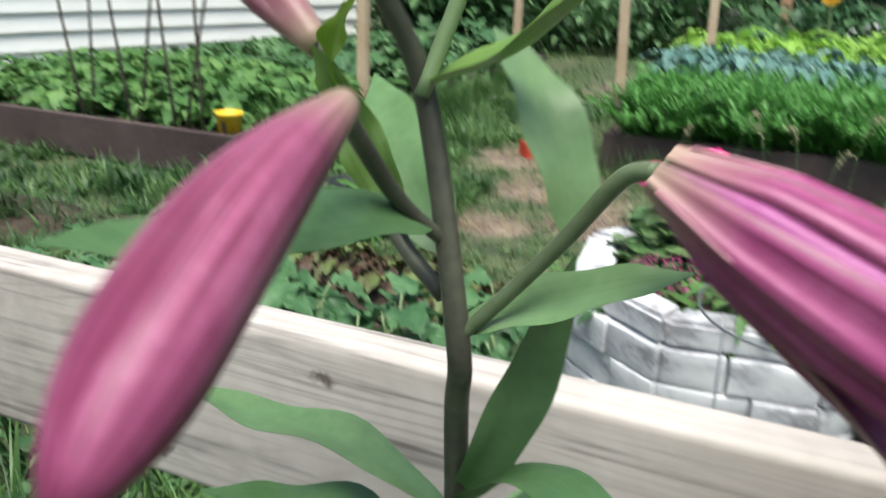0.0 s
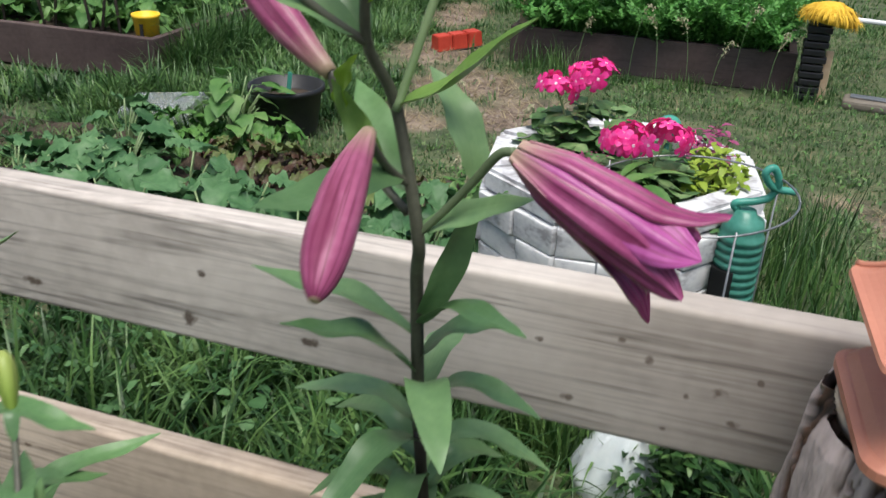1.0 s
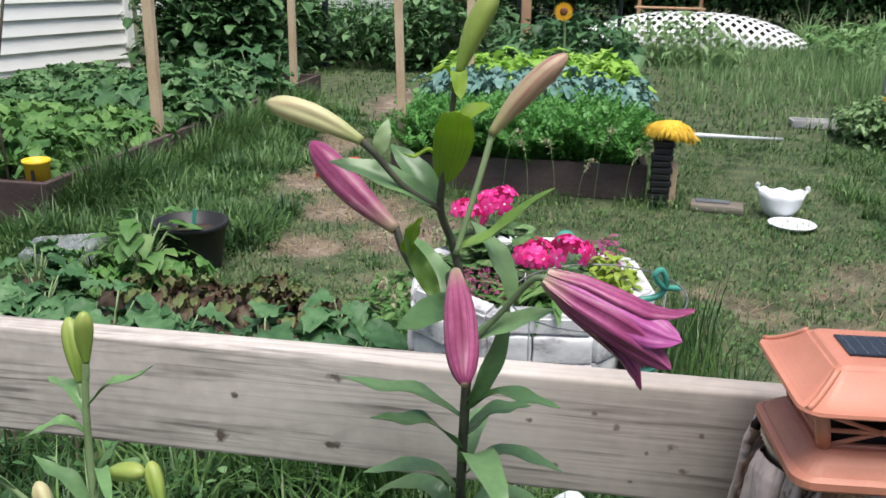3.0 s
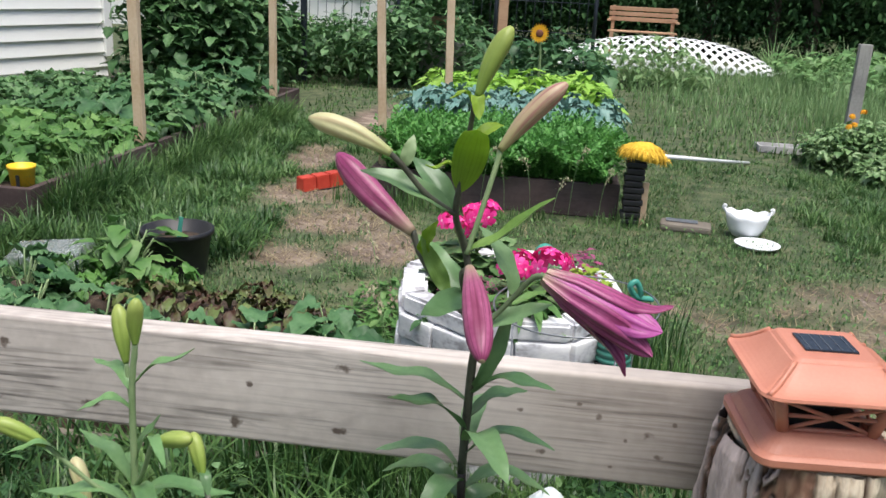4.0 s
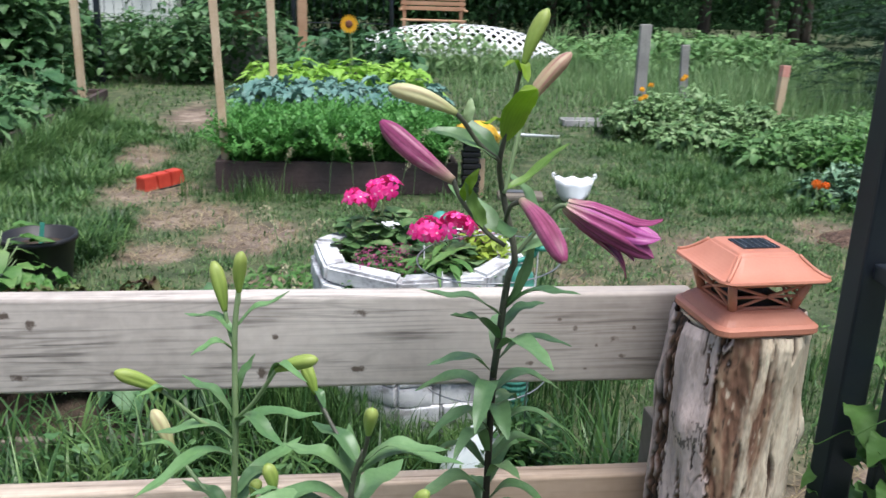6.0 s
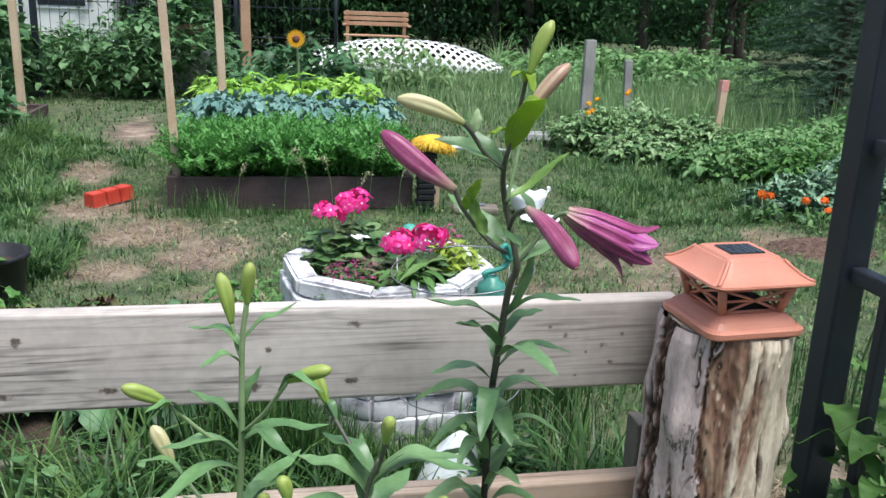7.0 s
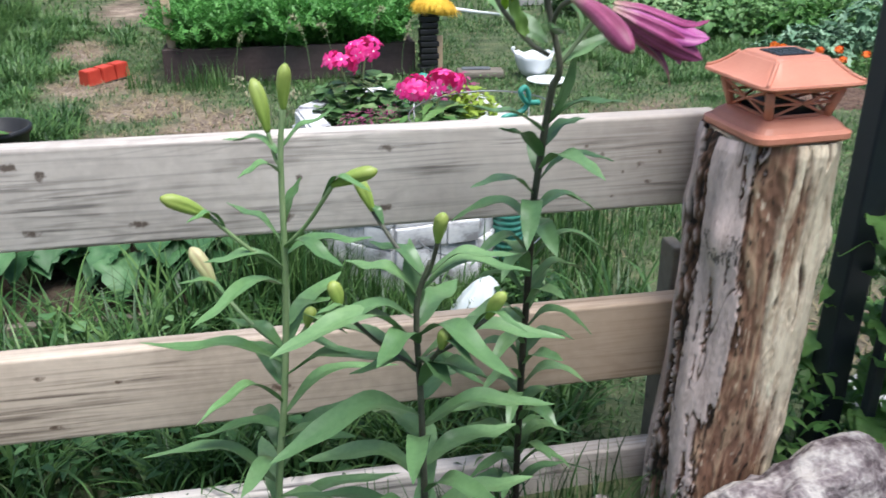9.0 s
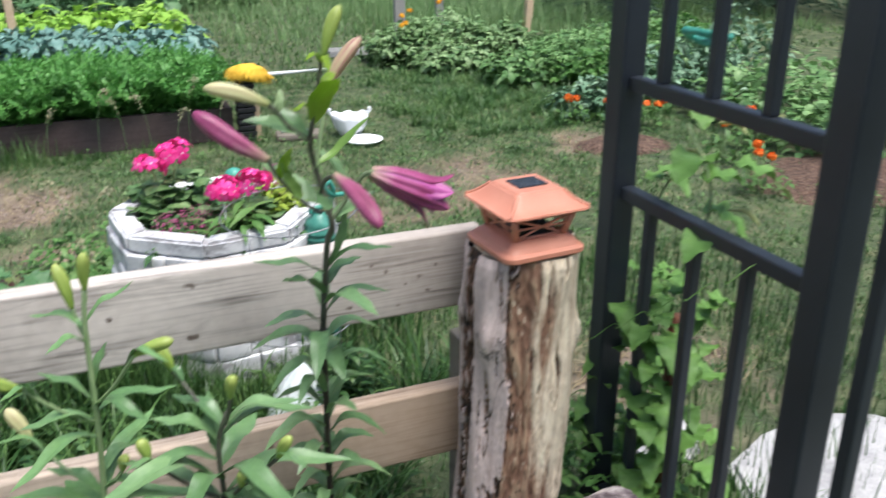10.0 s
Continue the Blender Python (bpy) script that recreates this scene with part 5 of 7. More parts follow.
build_lily("green_lily", "pale green lily with tight unopened buds", [(-0.655, -0.19, -0.03), (-0.628, -0.2, 0.28), (-0.611, -0.2, 0.42), (-0.600, -0.2, 0.561), (-0.595, -0.2, 0.70), (-0.589, -0.2, 0.755)],
           [((-0.606, -0.187, 0.728), (-0.618, -0.174, 0.782), 0.016, 0.690, "greenbud"), ((-0.588, -0.201, 0.755), (-0.583, -0.204, 0.802), 0.015, 0.74, "greenbud"),
            ((-0.546, -0.262, 0.690), (-0.502, -0.277, 0.708), 0.015, 0.60, "greenbud"), ((-0.672, -0.225, 0.652), (-0.716, -0.238, 0.680), 0.016, 0.575, "greenbud"),
            ((-0.682, -0.145, 0.536), (-0.706, -0.128, 0.578), 0.018, 0.47, "cream"), ((-0.580, -0.215, 0.508), (-0.573, -0.225, 0.535), 0.014, 0.48, "greenbud")],
           [(0.712, (-0.535, -0.190, 0.752), 0.014, 0.12), (0.685, (-0.640, -0.22, 0.690), 0.015, 0.3), (0.705, (-0.655, -0.16, 0.715), 0.015, 0.2), (0.62, (-0.575, -0.185, 0.675), 0.016, 0.2),
            (0.59, (-0.500, -0.19, 0.600), 0.022, 0.15), (0.555, (-0.700, -0.265, 0.545), 0.022, 0.2), (0.60, (-0.655, -0.195, 0.655), 0.018, 0.2), (0.50, (-0.545, -0.14, 0.505), 0.020, 0.2)],
           "palestem", "paleleaf", (0.11, 0.17), (0.019, 0.029), (0.47, 0.05))
build_lily("young_lily", "leafy dark-stemmed young lily with small green buds", [(-0.462, -0.285, -0.03), (-0.459, -0.29, 0.2), (-0.462, -0.297, 0.35), (-0.465, -0.3, 0.456), (-0.468, -0.3, 0.564), (-0.455, -0.31, 0.62)],
           [((-0.451, -0.328, 0.648), (-0.447, -0.339, 0.682), 0.014, 0.60, "greenbud"), ((-0.408, -0.362, 0.578), (-0.395, -0.376, 0.611), 0.014, 0.50, "greenbud"),
            ((-0.548, -0.305, 0.574), (-0.555, -0.304, 0.604), 0.015, 0.49, "greenbud"), ((-0.452, -0.352, 0.543), (-0.447, -0.360, 0.568), 0.014, 0.50, "greenbud"),
            ((-0.505, -0.250, 0.655), (-0.520, -0.235, 0.69), 0.014, 0.60, "greenbud")],
           [(0.60, (-0.370, -0.335, 0.632), 0.021, 0.2), (0.585, (-0.350, -0.31, 0.600), 0.026, 0.25), (0.575, (-0.540, -0.29, 0.62), 0.024, 0.2), (0.55, (-0.590, -0.33, 0.560), 0.026, 0.2),
            (0.53, (-0.400, -0.44, 0.555), 0.026, 0.2), (0.52, (-0.520, -0.38, 0.545), 0.026, 0.25), (0.56, (-0.47, -0.27, 0.63), 0.024, 0.1)],
           "stem", "lilyleaf", (0.13, 0.185), (0.024, 0.036), (0.54, 0.05))

# ---- white planter with flowers ----
PC, PR = Vector((-0.285, 1.015, 0)), 0.272


def oct_pt(k, r, z, ph=31.0):
    a = radians(ph + 45 * k)
    return Vector((r * math.cos(a), r * math.sin(a), z))


def build_planter():
    p = thing("stone_planter", "white painted octagonal block planter with weathered rim", "planter", PC)
    bm = bmesh.new()
    rows = [(PR - 0.03, 0.0), (PR - 0.03, 0.385), (PR - 0.06, 0.385), (PR - 0.06, 0.30)]
    rings = [[bm.verts.new(oct_pt(k, r, z)) for k in range(8)] for r, z in rows]
    for a, b in zip(rings, rings[1:]):
        for i in range(8):
            bm.faces.new((a[i], a[(i + 1) % 8], b[(i + 1) % 8], b[i]))
    bmesh.ops.recalc_face_normals(bm, faces=bm.faces)
    part("core", bm, "joint", p, "grey joints between the blocks")
    for k in range(8):
        a, b = oct_pt(k, 1, 0), oct_pt(k + 1, 1, 0)
        bm = bmesh.new()
        o0, o1, i0, i1 = a * (PR + 0.004), b * (PR + 0.004), a * (PR - 0.058), b * (PR - 0.058)
        vs = [bm.verts.new(q + Vector((0, 0, z))) for z in (0.387, 0.431 + rnd.uniform(-0.002, 0.002)) for q in (o0, o1, i1, i0)]
        for f in ((0, 1, 2, 3), (7, 6, 5, 4), (0, 4, 5, 1), (1, 5, 6, 2), (2, 6, 7, 3), (3, 7, 4, 0)):
            bm.faces.new([vs[i] for i in f])
        bmesh.ops.recalc_face_normals(bm, faces=bm.faces)
        bmesh.ops.bevel(bm, geom=list(bm.edges), offset=0.007, segments=2, affect="EDGES")
        bmesh.ops.subdivide_edges(bm, edges=[e for e in bm.edges if e.calc_length() > 0.03], cuts=5, use_grid_fill=True)
        for v in bm.verts:
            v.co += Vector((noise.noise(v.co * 22 + PC), noise.noise(v.co * 22 + PC * 2), noise.noise(v.co * 22 + PC * 3))) * 0.001
        part("rim_stone", bm, "whitestone", p)
        ln = (b - a).length * PR
        mid, out = (a + b) / 2, (a + b).normalized()
        turn = Matrix.Translation(mid * (PR - 0.02)) @ Matrix(((out.cross(Vector((0, 0, -1))).x, out.x, 0, 0), (out.cross(Vector((0, 0, -1))).y, out.y, 0, 0), (0, 0, 1, 0), (0, 0, 0, 1)))
        for row in range(7):
            z0 = 0.003 + row * 0.0548
            cuts = [0, 0.5 + 0.24 * (1 if row % 2 else -1) * rnd.random(), 1]
            for s, e in zip(cuts, cuts[1:]):
                bm = bmesh.new()
                w = (e - s) * ln - 0.0025
                push = rnd.uniform(0.0, 0.012)
                box(bm, (((s + e) / 2 - 0.5) * ln, 0.006 + push, z0 + 0.027), (w, 0.036, 0.0533), 0.0045, turn)
                bmesh.ops.subdivide_edges(bm, edges=list(bm.edges), cuts=2, use_grid_fill=True)
                for v in bm.verts:
                    v.co += Vector((noise.noise(v.co * 30 + PC), noise.noise(v.co * 30 + PC * 2), noise.noise(v.co * 30 + PC * 3))) * 0.0022 + out * (0.005 * noise.noise(v.co * 14 + PC) + 0.002 * noise.noise(v.co * 60))
                smooth(bm)
                part("block", bm, "whitestone", p)
    bm = bmesh.new()
    bmesh.ops.create_circle(bm, cap_ends=True, segments=32, radius=PR - 0.05, matrix=Matrix.Translation((0, 0, 0.375)))
    part("soil", bm, "soil", p, "dark potting soil")


build_planter()


def petal_template(n=5):
    V, F = [], []
    for k in range(n):
        a = 2 * math.pi * k / n
        c, s = math.cos(a), math.sin(a)
        for r, w, z in ((0.05, 0.05, 0), (0.35, 0.24, 0.03), (0.8, 0.34, 0.0), (1.0, 0.2, -0.08)):
            V += [(c * r - s * w, s * r + c * w, z), (c * r + s * w, s * r - c * w, z)]
        b = k * 8
        F += [(b + 2 * j, b + 2 * j + 1, b + 2 * j + 3, b + 2 * j + 2) for j in range(3)]
    return np.array(V, float), np.array(F, int)


def flower_head(name, centre, radius, n, size, material, parent):
    d = rng.normal(size=(n, 3))
    d /= np.linalg.norm(d, axis=1)[:, None]
    d[:, 2] = np.abs(d[:, 2]) * 1.0 - 0.15
    d /= np.linalg.norm(d, axis=1)[:, None]
    pos = np.array(centre) + d * np.array([radius, radius, radius * 0.62]) * rng.uniform(0.78, 1.14, (n, 1))
    yaw = np.arctan2(d[:, 1], d[:, 0]) - np.pi / 2
    tilt = -np.arccos(d[:, 2].clip(-1, 1)) + rng.uniform(-0.35, 0.35, n)
    v, f = spread(petal_template(), pos, yaw, tilt, rng.uniform(size * 0.85, size * 1.15, n), rng.uniform(0, 6, n))
    return mesh_np(name, v, f, material, parent=parent)


ROUND = leaf_template(1.0, 1.1, 5, 6, 0.25, 0.15, 0.03, 0.05, 0.0, 5)
SMALL = [leaf_template(1.0, 0.5, 3, 2, 0.3, 0.25, 0.0, 0, 0, s) for s in (1, 2)]
BROAD = [leaf_template(1.0, 0.85, 5, 4, 0.45, 0.15, 0.03, 0.07, 0.5, s) for s in (3, 4)]
CRINKLE = [leaf_template(1.0, 0.75, 7, 6, 0.6, 0.25, 0.13, 0.10, 0.15, s) for s in (6, 7, 8)]
LONG = [leaf_template(1.0, 0.28, 5, 2, 0.55, 0.3, 0.0, 0, 0.05, s) for s in (9, 10)]


def geranium(at, heads, leaves, height, label):
    g = thing("geranium", label, "flower", at, "geraniums in the planter")
    for dx, dy, z, r in heads:
        bm = bmesh.new()
        tube(bm, curve([(0, 0, 0), (dx * 0.5, dy * 0.5, z * 0.6), (dx, dy, z)], 5), 0.0025, 6)
        part("flower_stalk", bm, "palestem", g)
        head = flower_head("flower_head", (dx, dy, z), r, 22, 0.0185, "hotpink", g)
        eyes = head.data.vertices
        cen = np.array([np.mean([eyes[i * 40 + j * 8].co for j in range(5)], 0) for i in range(22)])
        out = cen - np.array((dx, dy, z))
        out /= np.linalg.norm(out, axis=1)[:, None]
        yaw = np.arctan2(out[:, 1], out[:, 0]) - np.pi / 2
        v, f = spread(petal_template(), cen + out * 0.0015, yaw, -np.arccos(out[:, 2].clip(-1, 1)), np.full(22, 0.0032))
        mesh_np("floret_eye", v, f, "eye", parent=head)
    ob = bush("foliage", "geranium", (-leaves, leaves), (-leaves * 0.9, leaves * 0.9), (0.0, height), 190, ROUND, (0.028, 0.048), "", "", "", parent=g)
    return g


geranium((-0.390, 1.09, 0.375), [(-0.045, -0.02, 0.163, 0.042), (0.025, 0.0, 0.190, 0.050)], 0.105, 0.13, "hot pink geranium in bloom in the planter")
geranium((-0.235, 0.915, 0.375), [(-0.035, 0.0, 0.130, 0.043), (0.032, -0.01, 0.142, 0.047)], 0.085, 0.09, "lower hot pink geranium in bloom in the planter")
tagged(bush("alyssum", "mauve", (-0.45, -0.29), (0.83, 0.98), (0.385, 0.465), 600, SMALL, (0.006, 0.011), "dusky pink alyssum blossoms spilling in the planter", "flower"), kind="stuff")
bush("alyssum_greens", "herb", (-0.46, -0.27), (0.82, 0.99), (0.375, 0.44), 300, SMALL, (0.012, 0.022), "small green alyssum leaves in the planter", "plant")
tagged(bush("coleus", "mauve", (-0.17, -0.09), (1.05, 1.14), (0.38, 0.50), 120, SMALL, (0.02, 0.03), "dark pink coleus in the planter", "plant"), kind="stuff")
bush("lime_foliage", "lime", (-0.165, -0.06), (0.90, 1.06), (0.385, 0.485), 260, SMALL, (0.018, 0.034), "lime green trailing foliage in the planter", "plant")
bush("planter_herb", "herb", (-0.32, -0.2), (0.79, 0.87), (0.385, 0.47), 90, LONG, (0.05, 0.08), "narrow green leaves at the planter rim", "plant")
bush("planter_filler", "squash", (-0.47, -0.09), (0.83, 1.21), (0.375, 0.45), 620, SMALL, (0.022, 0.04), "dark green filler leaves in the planter", "plant")

# seeding stalks of grass
def seed_stalk(x, y, h, lean):
    s = thing("seed_stalk", "dry pale grass stalk with a drooping seed head", "grass", (x, y, 0), "seeding grass stalks")
    top = Vector((lean, 0.02, h))
    bm = bmesh.new()
    tube(bm, curve([(0, 0, -0.02), (lean * 0.3, 0, h * 0.6), top, top + Vector((lean * 0.5, 0, -0.015))], 6), 0.0012, 5)
    part("stem", bm, "meadow", s)
    n = 46
    q = rng.uniform(0, 1, n)
    pos = np.array([lean * (0.55 + 0.9 * a) for a in q])
    pos = np.stack([pos + rng.normal(0, 0.006, n), rng.normal(0, 0.008, n) + 0.012, h * (0.80 + 0.22 * np.sin(q * 2.2)) + rng.normal(0, 0.006, n)], -1)
    v, f = spread(SMALL[0], pos, rng.uniform(0, 6.28, n), rng.uniform(-1.2, 0.2, n), rng.uniform(0.008, 0.016, n))
    mesh_np("seed_head", v, f, "seedhead", parent=s)


for x, y, h, lean in ((-0.62, 1.22, 0.47, -0.06), (-0.57, 1.05, 0.36, -0.05), (-0.60, 1.35, 0.40, 0.04), (-0.55, 3.18, 0.34, 0.05), (-0.30, 3.2, 0.30, -0.05), (-0.12, 3.22, 0.36, 0.05), (-0.78, 3.2, 0.26, 0.04),
                      (0.02, 3.15, 0.28, 0.04), (-0.42, 3.1, 0.31, -0.04), (-0.2, 3.05, 0.25, 0.05)):
    seed_stalk(x, y, h, lean)

# glass watering globe
globe = thing("watering_globe", "teal glass watering globe stuck in the planter", "watering globe", (-0.215, 1.13, 0.325))
bm = bmesh.new()
bmesh.ops.create_uvsphere(bm, u_segments=20, v_segments=12, radius=0.026, matrix=Matrix.Translation((0, 0, 0.145)))
part("bulb", smooth(bm), "teal", globe)
bm = bmesh.new()
tube(bm, [(0, 0, -0.04), (0, 0, 0.115)], 0.006, 8)
part("spike", bm, "teal", globe)


def build_cage():
    """Wire plant support: a ring on thin legs in front of the planter."""
    c = thing("wire_plant_support", "round galvanised wire plant support on thin legs", "plant support", (-0.145, 0.755, 0))
    for z, r in ((0.485, 0.165), (0.20, 0.15)):
        bm = bmesh.new()
        pts = [Vector((r * math.cos(a), r * math.sin(a) * 0.98, z + 0.012 * math.sin(a + 1))) for a in [2 * math.pi * k / 40 for k in range(41)]]
        tube(bm, pts, 0.0019, 6)
        part("ring", bm, "wire", c)
    for a in (0.6, 2.6, 3.9, 5.2):
        bm = bmesh.new()
        tube(bm, [Vector((0.155 * math.cos(a), 0.152 * math.sin(a), -0.05)), Vector((0.165 * math.cos(a), 0.162 * math.sin(a), 0.49))], 0.0017, 6)
        part("leg", bm, "wire", c)


build_cage()


def build_bottle():
    b = thing("ribbed_green_bottle", "green ribbed plastic sprayer bottle with hooked handle", "bottle", (-0.052, 0.845, 0))
    bm = bmesh.new()
    prof = [(0.0, 0.0), (0.037, 0.0)]
    for k in range(25):
        z = 0.01 + k * 0.0155
        prof += [(0.0395, z), (0.0395, z + 0.008), (0.0350, z + 0.012)]
    prof += [(0.036, 0.402), (0.033, 0.418), (0.02, 0.426), (0.017, 0.435), (0.0, 0.435)]
    lathe(bm, prof, 28)
    part("body", bm, "bottle", b)
    bm = bmesh.new()
    for k in range(11):
        w = 3.6 + 0.1 * k
        box(bm, (0.0402 * math.cos(w), 0.0402 * math.sin(w), 0.30), (0.006, 0.006, 0.065))
    part("label_patch", bm, "dark", b, "dark printed label")
    bm = bmesh.new()
    tube(bm, curve([(-0.012, 0, 0.43), (-0.02, -0.005, 0.445), (0.012, 0, 0.452), (0.034, 0.005, 0.462), (0.042, 0.0, 0.49), (0.03, -0.005, 0.515), (0.018, -0.01, 0.505), (0.036, 0, 0.48), (0.07, 0.01, 0.474)], 6), 0.0065, 8)
    part("hook_handle", bm, "teal", b, "curled teal hook handle")


build_bottle()


def build_bag():
    """A creased plastic sack drawn up to an off-centre peak."""
    bm = bmesh.new()
    rows, sides = 14, 40
    prof = [(0.0, 1.0), (0.25, 1.06), (0.5, 0.9), (0.75, 0.62), (0.92, 0.34), (1.0, 0.16)]
    rings = []
    for k in range(rows + 1):
        t = k / rows
        r = next(p[1] + (q[1] - p[1]) * (t - p[0]) / (q[0] - p[0]) for p, q in zip(prof, prof[1:]) if t <= q[0] + 1e-6)
        ring = []
        for i in range(sides):
            w = 2 * math.pi * i / sides
            crease = 0.10 * abs(math.sin(2.5 * w + 0.8 + 1.2 * t)) + 0.16 * t * abs(math.sin(4 * w + 2.0 - t)) + 0.10 * noise.noise((math.cos(w) * 2, math.sin(w) * 2, t * 3))
            q = r * (0.92 + crease)
            ring.append(bm.verts.new((0.068 * q * math.cos(w) + 0.022 * t * t, 0.055 * q * math.sin(w) + 0.01 * t, 0.155 * t + 0.022 * t * math.cos(w - 0.4) * r)))
        rings.append(ring)
    for p, q in zip(rings, rings[1:]):
        for i in range(sides):
            bm.faces.new((p[i], p[(i + 1) % sides], q[(i + 1) % sides], q[i]))
    bm.faces.new(rings[-1])
    bm.faces.new(rings[0][::-1])
    ob = part("white_sack", smooth(bm), "bag")
    ob.location = (-0.19, 0.60, -0.012)
    tagged(ob, "crumpled white plastic sack lying in the grass", "bag")


build_bag()

# ---- front vegetable bed behind the fence ----
bm = bmesh.new()
vs = []
for j in range(18):
    for i in range(40):
        x, y = -3.2 + 2.65 * i / 39, 0.83 + 0.95 * j / 17
        e = min(i, 39 - i, j, 17 - j)
        vs.append(bm.verts.new((x, y, relief(x, y) - 0.03 + (0.065 + 0.03 * noise.noise((x * 7, y * 7, 0)) if e else 0))))
for j in range(17):
    for i in range(39):
        bm.faces.new((vs[j * 40 + i], vs[j * 40 + i + 1], vs[(j + 1) * 40 + i + 1], vs[(j + 1) * 40 + i]))
tagged(part("soil_bed", smooth(bm), "soil"), "dark soil of the low vegetable bed", "soil", "", "structure")
bm = bmesh.new()
box(bm, (-2.0, 0.805, 0.005), (2.4, 0.026, 0.045), 0.004)
tagged(part("bed_edging", bm, "edgewood"), "grey weathered plank edging the vegetable bed", "edging")


def leafy(name, template, material, at, n, radius, height, size, label, category, group="", stems=True, stem_mat="palestem"):
    """One plant: leaves on stalks round a crown."""
    t = thing(name, label, category, at, group)
    yaw = rng.uniform(0, 2 * np.pi, n)
    q = rng.uniform(0.25, 1, n)
    pos = np.stack([-np.sin(yaw) * radius * q * 0.75, np.cos(yaw) * radius * q * 0.75, height * (0.35 + 0.65 * rng.uniform(0, 1, n)) * (1.1 - 0.45 * q)], -1)
    sets = [spread(template[k % len(template)], pos[k::len(template)], yaw[k::len(template)], rng.uniform(-0.35, 0.35, len(pos[k::len(template)])), rng.uniform(*size, len(pos[k::len(template)]))) for k in range(len(template))]
    v, f = joined(*sets)
    mesh_np("foliage", v, f, material, parent=t)
    if stems:
        for p in pos:
            bm = bmesh.new()
            tube(bm, [(p[0] * 0.1, p[1] * 0.1, -0.02), (p[0] * 0.6, p[1] * 0.6, p[2] * 0.7), tuple(p)], 0.0026, 5)
            part("leaf_stalk", bm, stem_mat, t)
    return t


CUKE = [leaf_template(1.0, 1.0, 11, 8, 0.5, 0.3, 0.06, 0.17, 0.0, s) for s in (21, 22, 23)]
for x, y, n, r in ((-0.72, 1.12, 16, 0.17), (-0.95, 1.08, 16, 0.18), (-1.2, 1.12, 16, 0.17), (-1.42, 1.18, 16, 0.2), (-1.62, 1.10, 14, 0.18), (-1.72, 1.32, 14, 0.18), (-0.80, 1.32, 10, 0.13), (-1.95, 1.15, 12, 0.16), (-1.85, 1.5, 10, 0.14), (-1.22, 1.0, 12, 0.14), (-1.45, 1.02, 12, 0.14), (-0.98, 0.97, 12, 0.14), (-1.72, 0.99, 12, 0.14), (-0.80, 0.99, 9, 0.11)):
    leafy("cucumber_plant", CUKE, "cuke", (x, y, 0.03), int(n * 1.6), r, 0.20, (0.065, 0.115), "cucumber plant with broad pale green leaves", "plant", "cucumber plants in the bed")
for x, y in ((-1.0, 1.5), (-1.18, 1.52), (-1.35, 1.55), (-1.1, 1.65), (-0.88, 1.47), (-1.5, 1.6)):
    leafy("red_lettuce", CRINKLE, "redlettuce", (x, y, 0.03), 30, 0.10, 0.11, (0.035, 0.065), "red oak-leaf lettuce head in dark soil", "lettuce", "red lettuces in the bed", stems=False)
for x, y in ((-1.72, 1.62), (-1.62, 1.72), (-1.5, 1.78), (-1.84, 1.75)):
    leafy("green_lettuce", CRINKLE, "bean", (x, y, 0.03), 18, 0.09, 0.10, (0.045, 0.07), "light green leaf lettuce in the bed", "lettuce", "green lettuces in the bed", stems=False)
for x, y in ((-0.62, 1.42), (-0.7, 1.6), (-0.55, 1.65), (-0.62, 1.25)):
    bush("herb_clump", "herb", (x - 0.12, x + 0.12), (y - 0.1, y + 0.1), (0.0, 0.2), 260, SMALL, (0.02, 0.045), "clump of soft green herbs at the bed's end", "plant")
bm = bmesh.new()
box(bm, (-1.60, 1.755, 0.075), (0.018, 0.002, 0.09), 0.0006)
tagged(part("plant_label", bm, "white"), "small white plastic plant label", "plant label")


def build_tub():
    t = thing("black_tub", "black plastic tub with a young plant", "plant pot", (-1.555, 1.99, 0))
    t.scale = (0.9, 0.9, 0.86)
    bm = bmesh.new()
    lathe(bm, [(0.0, 0.005), (0.105, 0.005), (0.112, 0.04), (0.135, 0.19), (0.147, 0.195), (0.147, 0.215), (0.135, 0.215), (0.128, 0.17), (0.0, 0.16)], 30)
    part("body", bm, "dark", t)
    bm = bmesh.new()
    bmesh.ops.create_circle(bm, cap_ends=True, segments=24, radius=0.127, matrix=Matrix.Translation((0, 0, 0.168)))
    part("soil", bm, "soil", t)
    bm = bmesh.new()
    box(bm, (-0.02, 0.0, 0.215), (0.018, 0.003, 0.1), 0.001, Matrix.Rotation(0.15, 4, "Y"))
    part("tag", bm, "teal", t, "bright green plant tag")


build_tub()
leafy("tomato_seedling", BROAD, "herb", (-1.66, 1.82, 0.02), 34, 0.13, 0.26, (0.06, 0.095), "young tomato plant beside the black tub", "plant")


